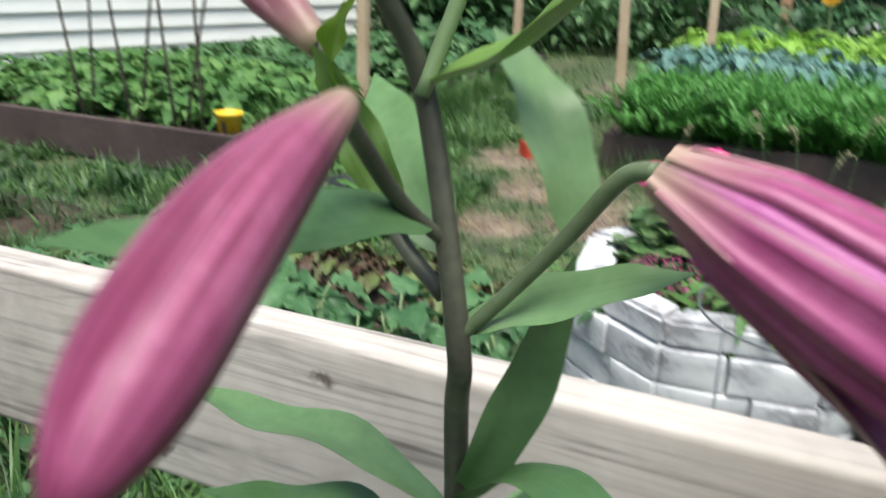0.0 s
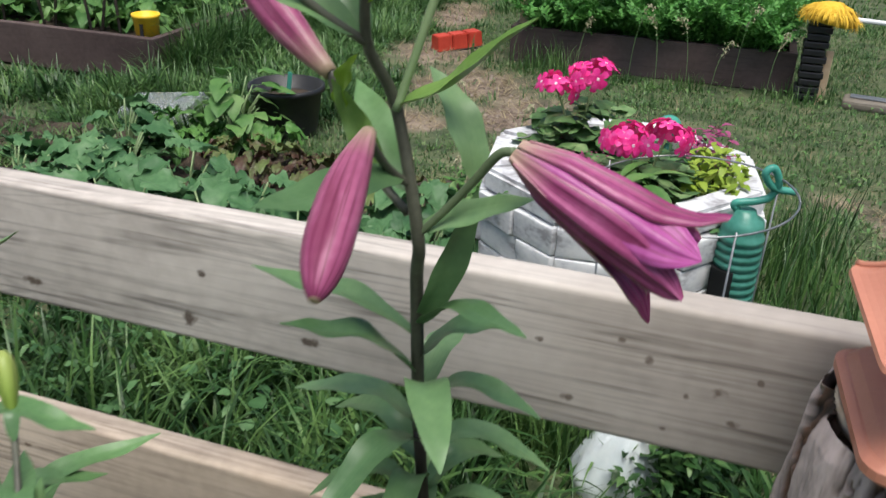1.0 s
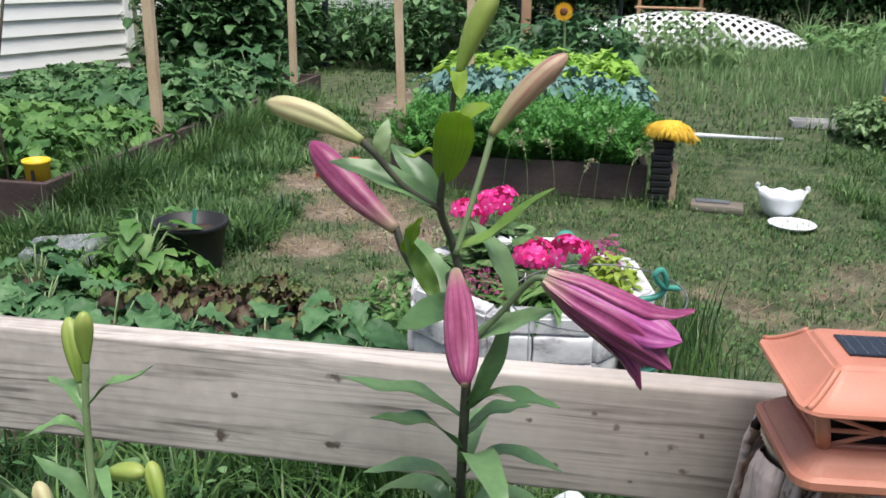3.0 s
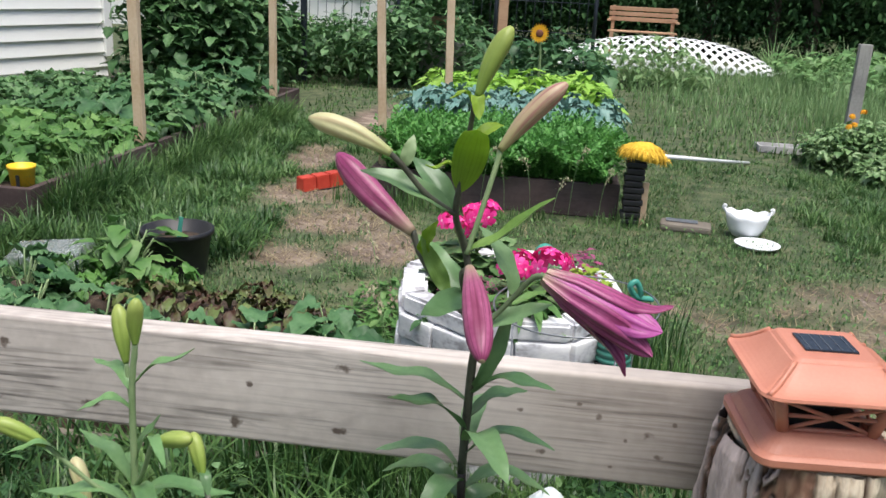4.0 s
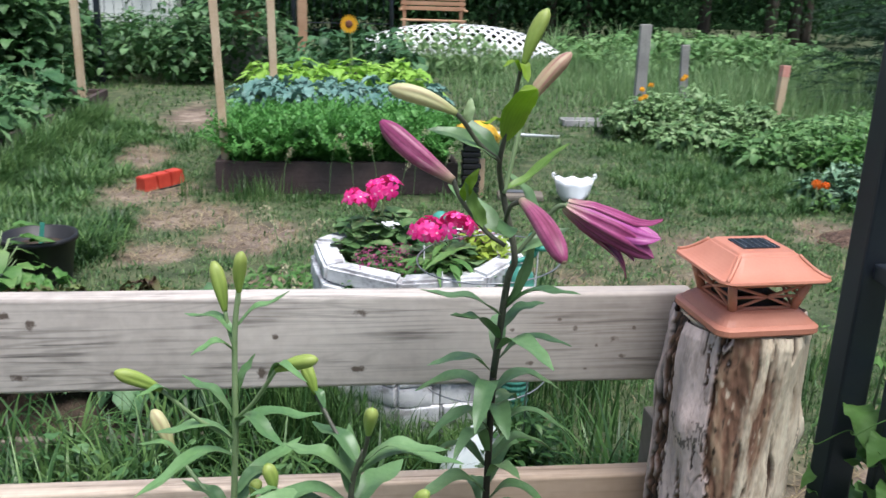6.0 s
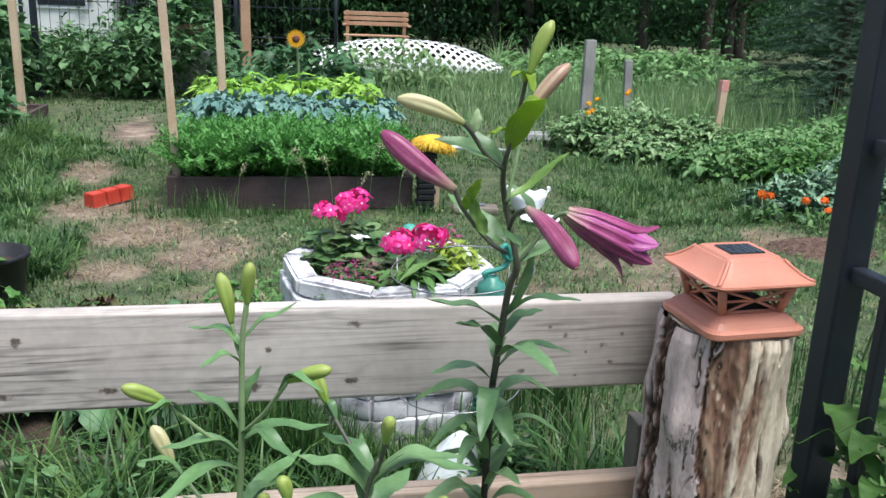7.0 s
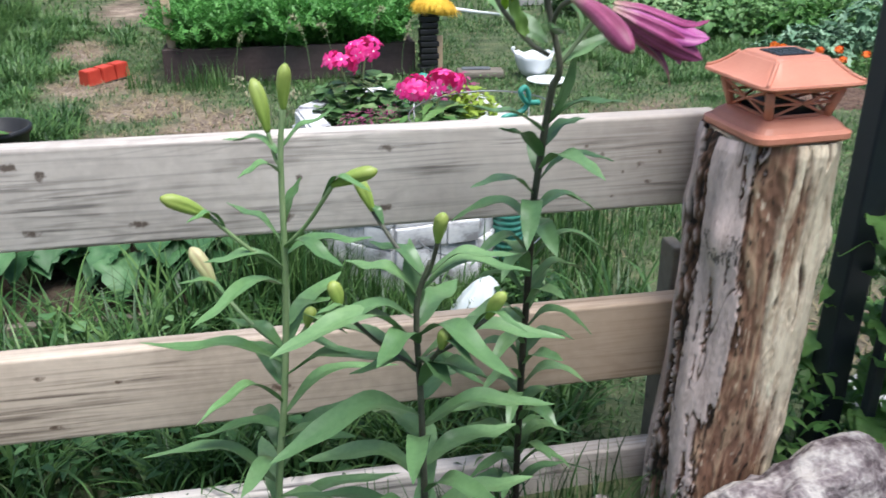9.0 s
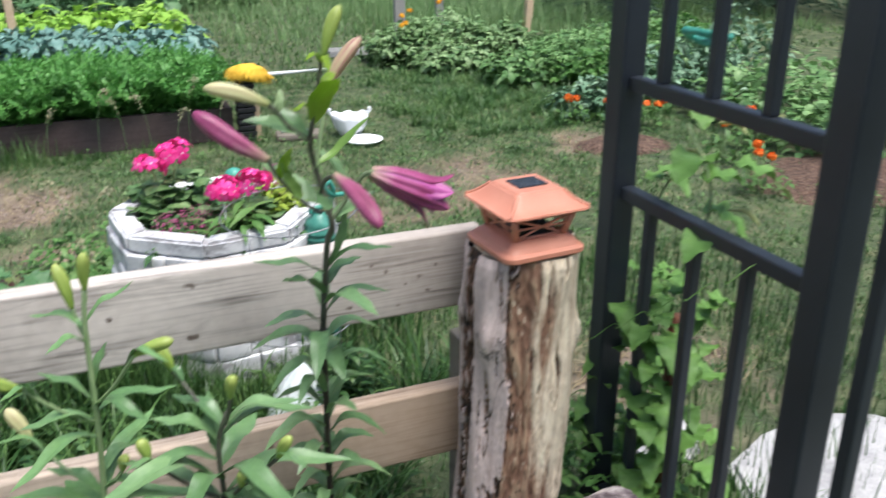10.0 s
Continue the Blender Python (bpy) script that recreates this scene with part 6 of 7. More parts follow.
def build_tray():
    t = thing("clear_tray", "clear plastic seed tray lid lying in grass", "tray", (-2.06, 1.98, 0.022))
    t.rotation_euler = (radians(6), radians(-4), radians(12))
    bm = bmesh.new()
    w, d, h = 0.15, 0.10, 0.045
    lo = [bm.verts.new((x * w, y * d, 0.0)) for x, y in ((-1, -1), (1, -1), (1, 1), (-1, 1))]
    up = [bm.verts.new((x * w * 0.86, y * d * 0.82, h)) for x, y in ((-1, -1), (1, -1), (1, 1), (-1, 1))]
    for i in range(4):
        bm.faces.new((lo[i], lo[(i + 1) % 4], up[(i + 1) % 4], up[i]))
    bm.faces.new(up)
    bmesh.ops.solidify(bm, geom=list(bm.faces), thickness=0.003)
    part("shell", bm, "clear", t)
    for k in range(4):
        bm = bmesh.new()
        c = (((0, -d, 0), (2 * w + 0.02, 0.016, 0.004)), ((0, d, 0), (2 * w + 0.02, 0.016, 0.004)), ((-w, 0, 0), (0.016, 2 * d - 0.01, 0.004)), ((w, 0, 0), (0.016, 2 * d - 0.01, 0.004)))[k]
        box(bm, *c, 0.001)
        part("lip", bm, "clear", t)


build_tray()


# ---- raised bed with rows ----
def raised_bed(name, x0, x1, y0, y1, h, label):
    b = thing(name, label, "raised bed")
    t = 0.035
    for c, s in ((((x0 + x1) / 2, y0 + t / 2, h / 2), (x1 - x0, t, h)), (((x0 + x1) / 2, y1 - t / 2, h / 2), (x1 - x0, t, h)),
                 ((x0 + t / 2, (y0 + y1) / 2, h / 2), (t, y1 - y0 - 2 * t - 0.004, h)), ((x1 - t / 2, (y0 + y1) / 2, h / 2), (t, y1 - y0 - 2 * t - 0.004, h))):
        bm = bmesh.new()
        box(bm, c, s, 0.004)
        part("board", bm, "bedboard", b)
    bm = bmesh.new()
    nx, ny = 24, 30
    vs = [bm.verts.new((x0 + t + 0.001 + (x1 - x0 - 2 * t - 0.002) * i / nx, y0 + t + 0.001 + (y1 - y0 - 2 * t - 0.002) * j / ny, h - 0.035 + 0.02 * noise.noise((i * 0.7, j * 0.7, 0)))) for j in range(ny + 1) for i in range(nx + 1)]
    for j in range(ny):
        for i in range(nx):
            a = j * (nx + 1) + i
            bm.faces.new((vs[a], vs[a + 1], vs[a + nx + 2], vs[a + nx + 1]))
    part("soil", smooth(bm), "soil", b)
    return b


raised_bed("raised_bed", -1.13, 0.128, 3.36, 5.72, 0.172, "brown-stained board raised bed full of vegetables")


def carrots():
    """Plants in close rows, each a fountain of feathery leaves."""
    heart = []
    for j in range(6):
        for k in range(15):
            heart.append((-1.0 + 0.071 * k + rnd.uniform(-0.022, 0.022), 3.45 + 0.125 * j + rnd.uniform(-0.03, 0.03)))
    n = 26
    sets = []
    for q, (x, y) in enumerate(heart):
        yaw = rng.uniform(0, 6.28, n)
        h = rng.uniform(0.17, 0.31, n) * rnd.uniform(0.85, 1.1)
        pos = np.stack([np.full(n, x), np.full(n, y), np.full(n, 0.13)], -1) + rng.normal(0, 0.012, (n, 3)) * (1, 1, 0)
        sets.append(spread(frond_template(9, 3 + q % 4), pos, yaw, -rng.uniform(0.0, 0.5, n), h))
    v, f = joined(*sets)
    mesh_np("carrot_tops", v, f, "carrot", "dense feathery green carrot tops in the raised bed", "carrots", "stuff")


carrots()
CURLY = [leaf_template(1.0, 0.62, 9, 6, 0.55, 0.3, 0.10, 0.16, 0.35, s) for s in (31, 32, 33)]
SPOON = [leaf_template(1.0, 0.62, 6, 4, 0.35, 0.25, 0.05, 0.04, 0.15, s) for s in (41, 42, 43)]
for k in range(14):
    x, y = -1.0 + 0.165 * (k % 7) + rnd.uniform(-0.03, 0.03), 4.32 + 0.33 * (k // 7) + rnd.uniform(-0.03, 0.03)
    leafy("kale_plant", CURLY, "kale", (x, y, 0.13), 60, 0.16, 0.36, (0.075, 0.13), "crinkled blue-green kale plant in the raised bed", "kale", "kale plants in the raised bed", stem_mat="palestem", stems=False)
for k in range(14):
    x, y = -1.0 + 0.165 * (k % 7) + rnd.uniform(-0.03, 0.03), 5.05 + 0.36 * (k // 7) + rnd.uniform(-0.03, 0.03)
    leafy("lettuce_plant", SPOON, "lettuce", (x, y, 0.13), 60, 0.16, 0.42, (0.08, 0.14), "bright yellow-green leaf lettuce in the raised bed", "lettuce", "lettuces in the raised bed", stems=False)


def stake(x, y, h, w, material, label, category="stake", group="", lean=(0, 0), brace=False):
    s = thing("garden_stake", label, category, (x, y, 0), group)
    s.rotation_euler = (radians(lean[0]), radians(lean[1]), rnd.uniform(-0.2, 0.2))
    bm = bmesh.new()
    box(bm, (0, 0, h / 2 - 0.1), (w, w * 0.75, h + 0.2), 0.003)
    part("shaft", bm, material, s)
    if brace:
        bm = bmesh.new()
        box(bm, (w * 0.25, -w * 0.62, h - 0.28), (w * 0.9, w * 0.45, 0.55), 0.003)
        part("splice", bm, material, s)
    return s


G = "tall wooden bed stakes"
for x, y, lx, w in ((-2.46, 3.54, 0, 0.054), (-1.082, 3.45, -2.0, 0.04), (-0.93, 4.85, -1, 0.05), (-2.40, 5.62, 0, 0.05)):
    stake(x, y, 1.78, w, "stake", "tall pale pine stake at the bed's edge", "stake", G, (0, lx), True)
stake(2.02, 6.05, 0.80, 0.09, "greywood", "weathered grey post end in rough grass", "post")
stake(2.55, 6.4, 0.62, 0.07, "greywood", "short grey weathered stake in rough grass", "stake", "", (0, -3))
s = stake(3.45, 6.4, 0.40, 0.075, "stake", "stake with a pink painted top", "stake", "", (0, 3))
M["pinkpaint"] = mat("faded pink paint", [(0.6, 0.25, 0.2), (0.7, 0.4, 0.33)], scale=20)
bm = bmesh.new()
box(bm, (0, 0, 0.41), (0.079, 0.06, 0.1), 0.003)
part("painted_top", bm, "pinkpaint", s, "faded pink paint")

# left raised bed
raised_bed("long_raised_bed", -4.6, -2.365, 2.36, 6.2, 0.18, "long dark board raised bed beside the house")
bush("bean_foliage", "strawberry", (-4.5, -2.42), (2.5, 3.75), (0.10, 0.34), 1700, CRINKLE + CUKE[:1], (0.06, 0.125), "dense bright green bean and strawberry foliage", "plant")
bush("squash_foliage", "squash", (-3.4, -2.4), (3.8, 5.6), (0.12, 0.38), 1000, CUKE + CRINKLE, (0.06, 0.16), "big squash leaves in the long raised bed", "plant")
bush("low_squash", "squash", (-4.5, -3.3), (3.8, 6.0), (0.12, 0.27), 700, CUKE + CRINKLE, (0.06, 0.14), "low squash leaves near the house wall", "plant")
bush("vine_foliage", "squash", (-3.8, -2.75), (5.75, 6.9), (0.15, 1.3), 2600, CUKE + BROAD + SMALL, (0.05, 0.13), "tall dark climbing bean foliage near the house", "plant")
for x, y in ((-2.75, 4.15), (-2.62, 4.7), (-2.6, 5.25), (-2.85, 3.9), (-2.62, 5.85), (-2.85, 6.0), (-2.7, 5.5)):
    leafy("squash_plant", CUKE, "cuke", (x, y, 0.15), 9, 0.2, 0.3, (0.12, 0.19), "squash plant with big pale leaves over the board", "plant", "squash plants at the board")
bush("house_shrubs", "squash", (-3.9, -3.0), (6.9, 8.4), (0.0, 1.15), 3600, SMALL + BROAD + CUKE, (0.05, 0.14), "dark leafy shrubs beside the house wall", "shrub")
for x, y, lx, ly, h in ((-3.23, 2.42, -14, -4, 1.1), (-3.23, 2.47, -3, -6, 1.1), (-2.95, 2.42, -12, -4, 1.1), (-2.95, 2.46, 5, -6, 1.1), (-2.71, 2.42, -9, -4, 1.1), (-2.71, 2.46, 8, -8, 1.1), (-2.60, 2.46, -10, -10, 1.0)):
    s = thing("cane", "thin dark weathered cane stuck in the raised bed", "cane", (x, y, 0.1), "canes in the bed")
    s.rotation_euler = (radians(ly), radians(lx), 0)
    bm = bmesh.new()
    tube(bm, [(0, 0, -0.1), (0, 0, 0.5), (0.004, 0, h)], 0.0065, 7)
    part("shaft", bm, "bark", s)

pot = thing("yellow_pot", "small bright yellow plastic pot on the bed corner", "plant pot", (-2.452, 2.445, 0.142))
bm = bmesh.new()
lathe(bm, [(0.0, 0), (0.044, 0), (0.054, 0.105), (0.058, 0.107), (0.058, 0.12), (0.052, 0.12), (0.048, 0.1), (0.0, 0.095)], 24)
part("body", bm, "yellow", pot)
bm = bmesh.new()
box(bm, (0.012, -0.052, 0.05), (0.014, 0.006, 0.07))
part("slot", bm, "dark", pot, "dark slot")

# ---- house ----
def build_house():
    h = thing("house", "house corner with cream horizontal vinyl siding", "house", (-4.55, 7.1, 0))
    h.rotation_euler = (0, 0, radians(73))
    L, e = 9.0, 0.135
    bm = bmesh.new()
    box(bm, (-L / 2, 1.55, 2.0), (L, 3.0, 4.0))
    part("wall", bm, "siding", h)
    me = None
    for k in range(30):
        z = 0.02 + k * e
        if me is None:
            bm = bmesh.new()
            vs = [bm.verts.new(q) for q in ((-L, 0.045, 0), (0.02, 0.045, 0), (0.02, 0.045, e), (-L, 0.045, e), (-L, 0.012, 0), (0.02, 0.012, 0), (0.02, 0.040, e), (-L, 0.040, e))]
            for f in ((4, 5, 6, 7), (0, 3, 2, 1), (0, 1, 5, 4), (3, 7, 6, 2), (1, 2, 6, 5), (0, 4, 7, 3)):
                bm.faces.new([vs[i] for i in f])
            ob = part("siding_board", bm, "siding", h)
            me = ob.data
        else:
            ob = new("siding_board", me)
            ob.parent = h
        ob.location = (0, 0, z)
    bm = bmesh.new()
    box(bm, (0.03, 0.05, 2.2), (0.09, 0.12, 3.9), 0.004)
    part("corner_trim", bm, "siding", h)
    bm = bmesh.new()
    box(bm, (-L / 2, 1.58, 4.1), (L + 0.3, 3.3, 0.2), 0.01)
    part("roof", bm, "dark", h)


build_house()

# neighbour's building with windows beyond the wire fence
nb = thing("neighbour_house", "pale neighbouring house with dark windows, far off", "house", (-6.2, 15.5, 0))
bm = bmesh.new()
box(bm, (0, 1.5, 2.2), (5.5, 3, 4.4))
part("wall", bm, "siding", nb)
for x in (-1.7, 0.2, 1.9):
    bm = bmesh.new()
    box(bm, (x, -0.02, 1.35), (0.9, 0.05, 1.3), 0.01)
    w = part("window", bm, "white", nb)
    bm = bmesh.new()
    box(bm, (x, -0.05, 1.35), (0.78, 0.02, 1.18))
    part("pane", bm, "glass", w)
bm = bmesh.new()
box(bm, (0, 1.3, 4.6), (6.1, 3.9, 0.4), 0.05)
part("roof", bm, "dark", nb)


def wire_fence():
    f = thing("wire_fence", "dark wire mesh fence on steel posts at the back", "fence", (-5.2, 11.2, 0))
    for k in range(5):
        bm = bmesh.new()
        tube(bm, [(k * 1.35, 0.05 * k, -0.1), (k * 1.35, 0.05 * k, 1.6)], 0.028, 8)
        part("post", bm, "iron", f)
    for k in range(46):
        bm = bmesh.new()
        x = k * 0.12
        tube(bm, [(x, 0.037 * x, 0.02), (x + 0.02, 0.037 * x, 1.3)], 0.004, 4)
        part("wire", bm, "iron", f)
    for z in (0.1, 0.5, 0.9, 1.3):
        bm = bmesh.new()
        tube(bm, [(0, 0, z), (5.4, 0.2, z)], 0.006, 4)
        part("wire", bm, "iron", f)


wire_fence()
bush("fence_herbs", "squash", (-3.2, -1.7), (8.0, 9.6), (0.0, 0.75), 2200, LONG + BROAD, (0.05, 0.11), "dark tall herbs before the wire fence", "plant")
bush("back_shrubs", "herb", (-5.0, -2.4), (8.9, 10.6), (0.0, 0.60), 3800, SMALL + BROAD + LONG, (0.05, 0.12), "mixed leafy vegetables by the wire fence", "plant")
bush("middle_shrubs", "squash", (-2.3, -1.1), (8.2, 9.8), (0.0, 0.95), 2000, LONG + SMALL + BROAD, (0.05, 0.14), "tall flowering weeds beyond the path", "plant")
clay = thing("clay_pot", "terracotta pot with a small shrub", "plant pot", (-1.55, 9.1, 0.45))
bm = bmesh.new()
lathe(bm, [(0.0, 0), (0.11, 0), (0.15, 0.22), (0.165, 0.22), (0.165, 0.27), (0.14, 0.27), (0.0, 0.24)], 24)
part("body", bm, "pot", clay)
bm = bmesh.new()
box(bm, (-1.55, 9.1, 0.225), (0.5, 0.4, 0.45), 0.02)
tagged(part("plinth_block", bm, "greywood"), "weathered block under the clay pot", "block")
bush("pot_shrub", "squash", (-1.75, -1.35), (8.95, 9.25), (0.7, 1.3), 160, BROAD, (0.07, 0.12), "leafy shrub in the terracotta pot", "shrub")
stake(-1.0, 10.6, 1.7, 0.12, "benchwood", "brown wooden post at the garden's end", "post")
stake(-2.95, 8.3, 1.9, 0.06, "iron", "dark green steel post among shrubs", "post")

# ---- sunflower row, lattice and bench ----
bush("sunflower_foliage", "cuke", (-1.0, 0.25), (7.0, 8.3), (0.0, 0.66), 900, BROAD + LONG, (0.09, 0.16), "sunflower leaves and weeds before the lattice", "plant")

bush("tall_weeds", "meadow", (0.1, 1.5), (9.3, 10.4), (0.0, 0.6), 700, LONG + SMALL, (0.07, 0.16), "thin stalky weeds in front of the lattice", "weeds")


def sunflower(x, y, z, r):
    s = thing("sunflower", "yellow-orange sunflower with dark brown centre", "flower", (x, y, 0))
    bm = bmesh.new()
    tube(bm, curve([(0, 0.05, 0), (0.02, 0.03, z * 0.6), (0, 0, z)], 6), 0.012, 8)
    part("stem", bm, "palestem", s)
    n = 22
    a = np.linspace(0, 2 * np.pi, n, endpoint=False)
    V, F = leaf_template(1.0, 0.36, 3, 2, 0.1, 0.2, 0, 0, 0, 4)
    sets = []
    for ang in a:
        c, q = math.cos(ang), math.sin(ang)
        P = V * r * 0.8
        sets.append((np.stack([c * (P[:, 1] + r * 0.35) - q * P[:, 0], -0.02 + P[:, 2] * 0.5, z + q * (P[:, 1] + r * 0.35) + c * P[:, 0]], -1), F))
    v, f = joined(*sets)
    mesh_np("petal", v, f, "sunyellow", parent=s)
    bm = bmesh.new()
    bmesh.ops.create_uvsphere(bm, u_segments=16, v_segments=8, radius=r * 0.45, matrix=Matrix.Translation((0, -0.02, z)) @ Matrix.Diagonal((1, 0.35, 1, 1)))
    part("seed_head", smooth(bm), "rust", s, "dark brown seed head")


sunflower(-0.42, 6.98, 0.70, 0.075)


def lattice():
    """A lattice sheet bowed over the ground: each strip follows the bow."""
    p = thing("lattice_panel", "white diagonal lattice panel bent into an arch", "lattice", (1.28, 12.75, 0))
    W, H, D = 1.75, 0.43, 0.9

    def on(u, v, off):
        x = u * W
        top = H * (1 - abs(u) ** 2.6) + 0.03
        w = v * math.pi / 2
        return Vector((x, -D * math.cos(w) * 0.55 - off * math.cos(w), top * math.sin(w) + off * math.sin(w)))
    n = 22
    for sgn in (1, -1):
        for k in range(-n // 3, n + n // 3 + 1):
            pts = []
            for j in range(13):
                v = j / 12
                u = -1 + 2 * k / n + sgn * v * 0.36
                if abs(u) <= 0.99:
                    pts.append((u, v))
            if len(pts) < 3:
                continue
            bm = bmesh.new()
            rows = []
            for u, v in pts:
                h = 0.0185
                rows.append([bm.verts.new(on(u + q * h, v, off)) for q, off in ((-1, 0.004 * sgn), (1, 0.004 * sgn), (1, 0.004 * sgn + 0.006), (-1, 0.004 * sgn + 0.006))])
            for a, b in zip(rows, rows[1:]):
                for i in range(4):
                    bm.faces.new((a[i], a[(i + 1) % 4], b[(i + 1) % 4], b[i]))
            bm.faces.new(rows[0])
            bm.faces.new(rows[-1][::-1])
            bmesh.ops.recalc_face_normals(bm, faces=bm.faces)
            part("strip", bm, "lattice", p)


lattice()


def bench():
    b = thing("garden_bench", "slatted brown wooden garden bench by the woods", "bench", (1.14, 14.9, 0))
    b.rotation_euler = (0, 0, radians(-4))

    def piece(name, c, s, m="benchwood"):
        bm = bmesh.new()
        box(bm, c, s, 0.006)
        part(name, bm, m, b)
    for k, z in enumerate((0.62, 0.71, 0.80)):
        piece("back_slat", (0, 0.30, z), (1.18, 0.022, 0.07))
    for k in range(5):
        piece("seat_slat", (0, -0.12 + k * 0.09, 0.42), (1.18, 0.075, 0.025))
    for x in (-0.52, 0.52):
        piece("back_leg", (x, 0.325, 0.42), (0.06, 0.045, 0.85))
        piece("front_leg", (x, -0.14, 0.2), (0.06, 0.045, 0.41))
        piece("armrest", (x * 1.12, 0.08, 0.6), (0.06, 0.46, 0.03))


bench()

# ---- right side: patches, small things on the lawn ----
for x, y, r, h in ((1.8, 5.25, 0.3, 0.30), (2.2, 5.4, 0.36, 0.34), (2.6, 5.2, 0.3, 0.26), (2.0, 4.8, 0.26, 0.18)):
    bush("potato_plant", "potato", (x - r, x + r), (y - r * 0.8, y + r * 0.8), (0.0, h), 900, CRINKLE + BROAD, (0.034, 0.068), "bushy pale-edged potato plant in the patch", "plant", "")
for x, y, r, h in ((2.3, 4.1, 0.32, 0.26), (2.8, 4.3, 0.34, 0.30), (3.25, 4.55, 0.38, 0.30), (2.65, 3.7, 0.3, 0.30), (3.1, 3.85, 0.36, 0.36), (3.65, 4.3, 0.4, 0.38), (3.75, 5.0, 0.4, 0.32), (3.0, 4.9, 0.3, 0.2)):
    bush("bean_plant", "bean" if rnd.random() < 0.35 else "patch", (x - r, x + r), (y - r * 0.8, y + r * 0.8), (0.0, h), 900, BROAD + CRINKLE + SMALL, (0.03, 0.07), "climbing bean plant in the vegetable patch", "plant", "")
for x, y, r, h in ((2.15, 3.1, 0.18, 0.22), (2.6, 3.2, 0.24, 0.34), (3.05, 3.3, 0.28, 0.44), (3.5, 3.5, 0.3, 0.5)):
    bush("broccoli_plant", "broccoli", (x - r, x + r), (y - r * 0.8, y + r * 0.8), (0.0, h), 300, CURLY + LONG, (0.045, 0.09), "pale bluish broccoli plant in the patch", "plant", "")
tufts("patch_weeds", "sidegrass", 420, 30, ((1.0, 2.6), (2.9, 4.8)), (0.06, 0.16), (0.004, 0.008), 0.05, "coarse grass at the patch's edge", lambda x, y: 0 if bare(x, y) > 0 else max(0.0, min(1.0, (x - 0.9) * 0.9)))
bush("gate_side_greens", "patch", (2.6, 4.8), (1.7, 2.9), (0.0, 0.4), 3000, BROAD, (0.035, 0.07), "leafy vegetables behind the gateway", "plant")


def mound(name, c, r, h, material, label):
    bm = bmesh.new()
    n = 26
    vs = [[bm.verts.new((c[0] + r[0] * u * math.cos(a), c[1] + r[1] * u * math.sin(a), -0.02 + h * (1 - u * u) * (1 + 0.35 * noise.noise((u * 5 * math.cos(a), u * 5 * math.sin(a), 2))))) for a in [2 * math.pi * k / 40 for k in range(40)]] for u in [0.02 + 0.98 * j / n for j in range(n + 1)]]
    for a, b in zip(vs, vs[1:]):
        for i in range(40):
            bm.faces.new((a[i], b[i], b[(i + 1) % 40], a[(i + 1) % 40]))
    bm.faces.new(vs[0])
    bmesh.ops.recalc_face_normals(bm, faces=bm.faces)
    tagged(part(name, smooth(bm), material), label, "mound", "", "structure")


mound("mulch_mound", (1.95, 2.42), (0.34, 0.27), 0.07, "mulch", "low mound of dark brown mulch")
mound("soil_mound", (2.6, 1.55), (0.7, 0.5), 0.07, "mulch", "dug brown earth behind the gateway")


def marigold(x, y, z, n=3, material="orange"):
    m = thing("marigold", "small marigold with bright orange blossoms", "flower", (x, y, 0), "marigolds")
    for k in range(n):
        dx, dy, dz = rnd.uniform(-0.07, 0.07), rnd.uniform(-0.06, 0.06), z + rnd.uniform(-0.05, 0.04)
        bm = bmesh.new()
        tube(bm, [(dx * 0.3, dy * 0.3, 0), (dx, dy, dz)], 0.003, 5)
        part("stalk", bm, "palestem", m)
        flower_head("blossom", (dx, dy, dz), 0.016, 16, 0.016, material, m)
    bush("foliage", "herb", (-0.1, 0.1), (-0.1, 0.1), (0, z * 0.85), 60, SMALL, (0.03, 0.05), "", "", "", parent=m)


for x, y, z in ((2.12, 2.75, 0.16), (1.95, 2.95, 0.14), (2.05, 1.55, 0.2), (2.2, 1.95, 0.22), (2.5, 2.1, 0.2), (2.35, 1.35, 0.16), (2.28, 2.65, 0.2)):
    marigold(x, y, z, 3)
for x, y in ((1.72, 5.15), (1.85, 5.4), (2.4, 6.1)):
    marigold(x, y, 0.34, 2, "sunyellow")


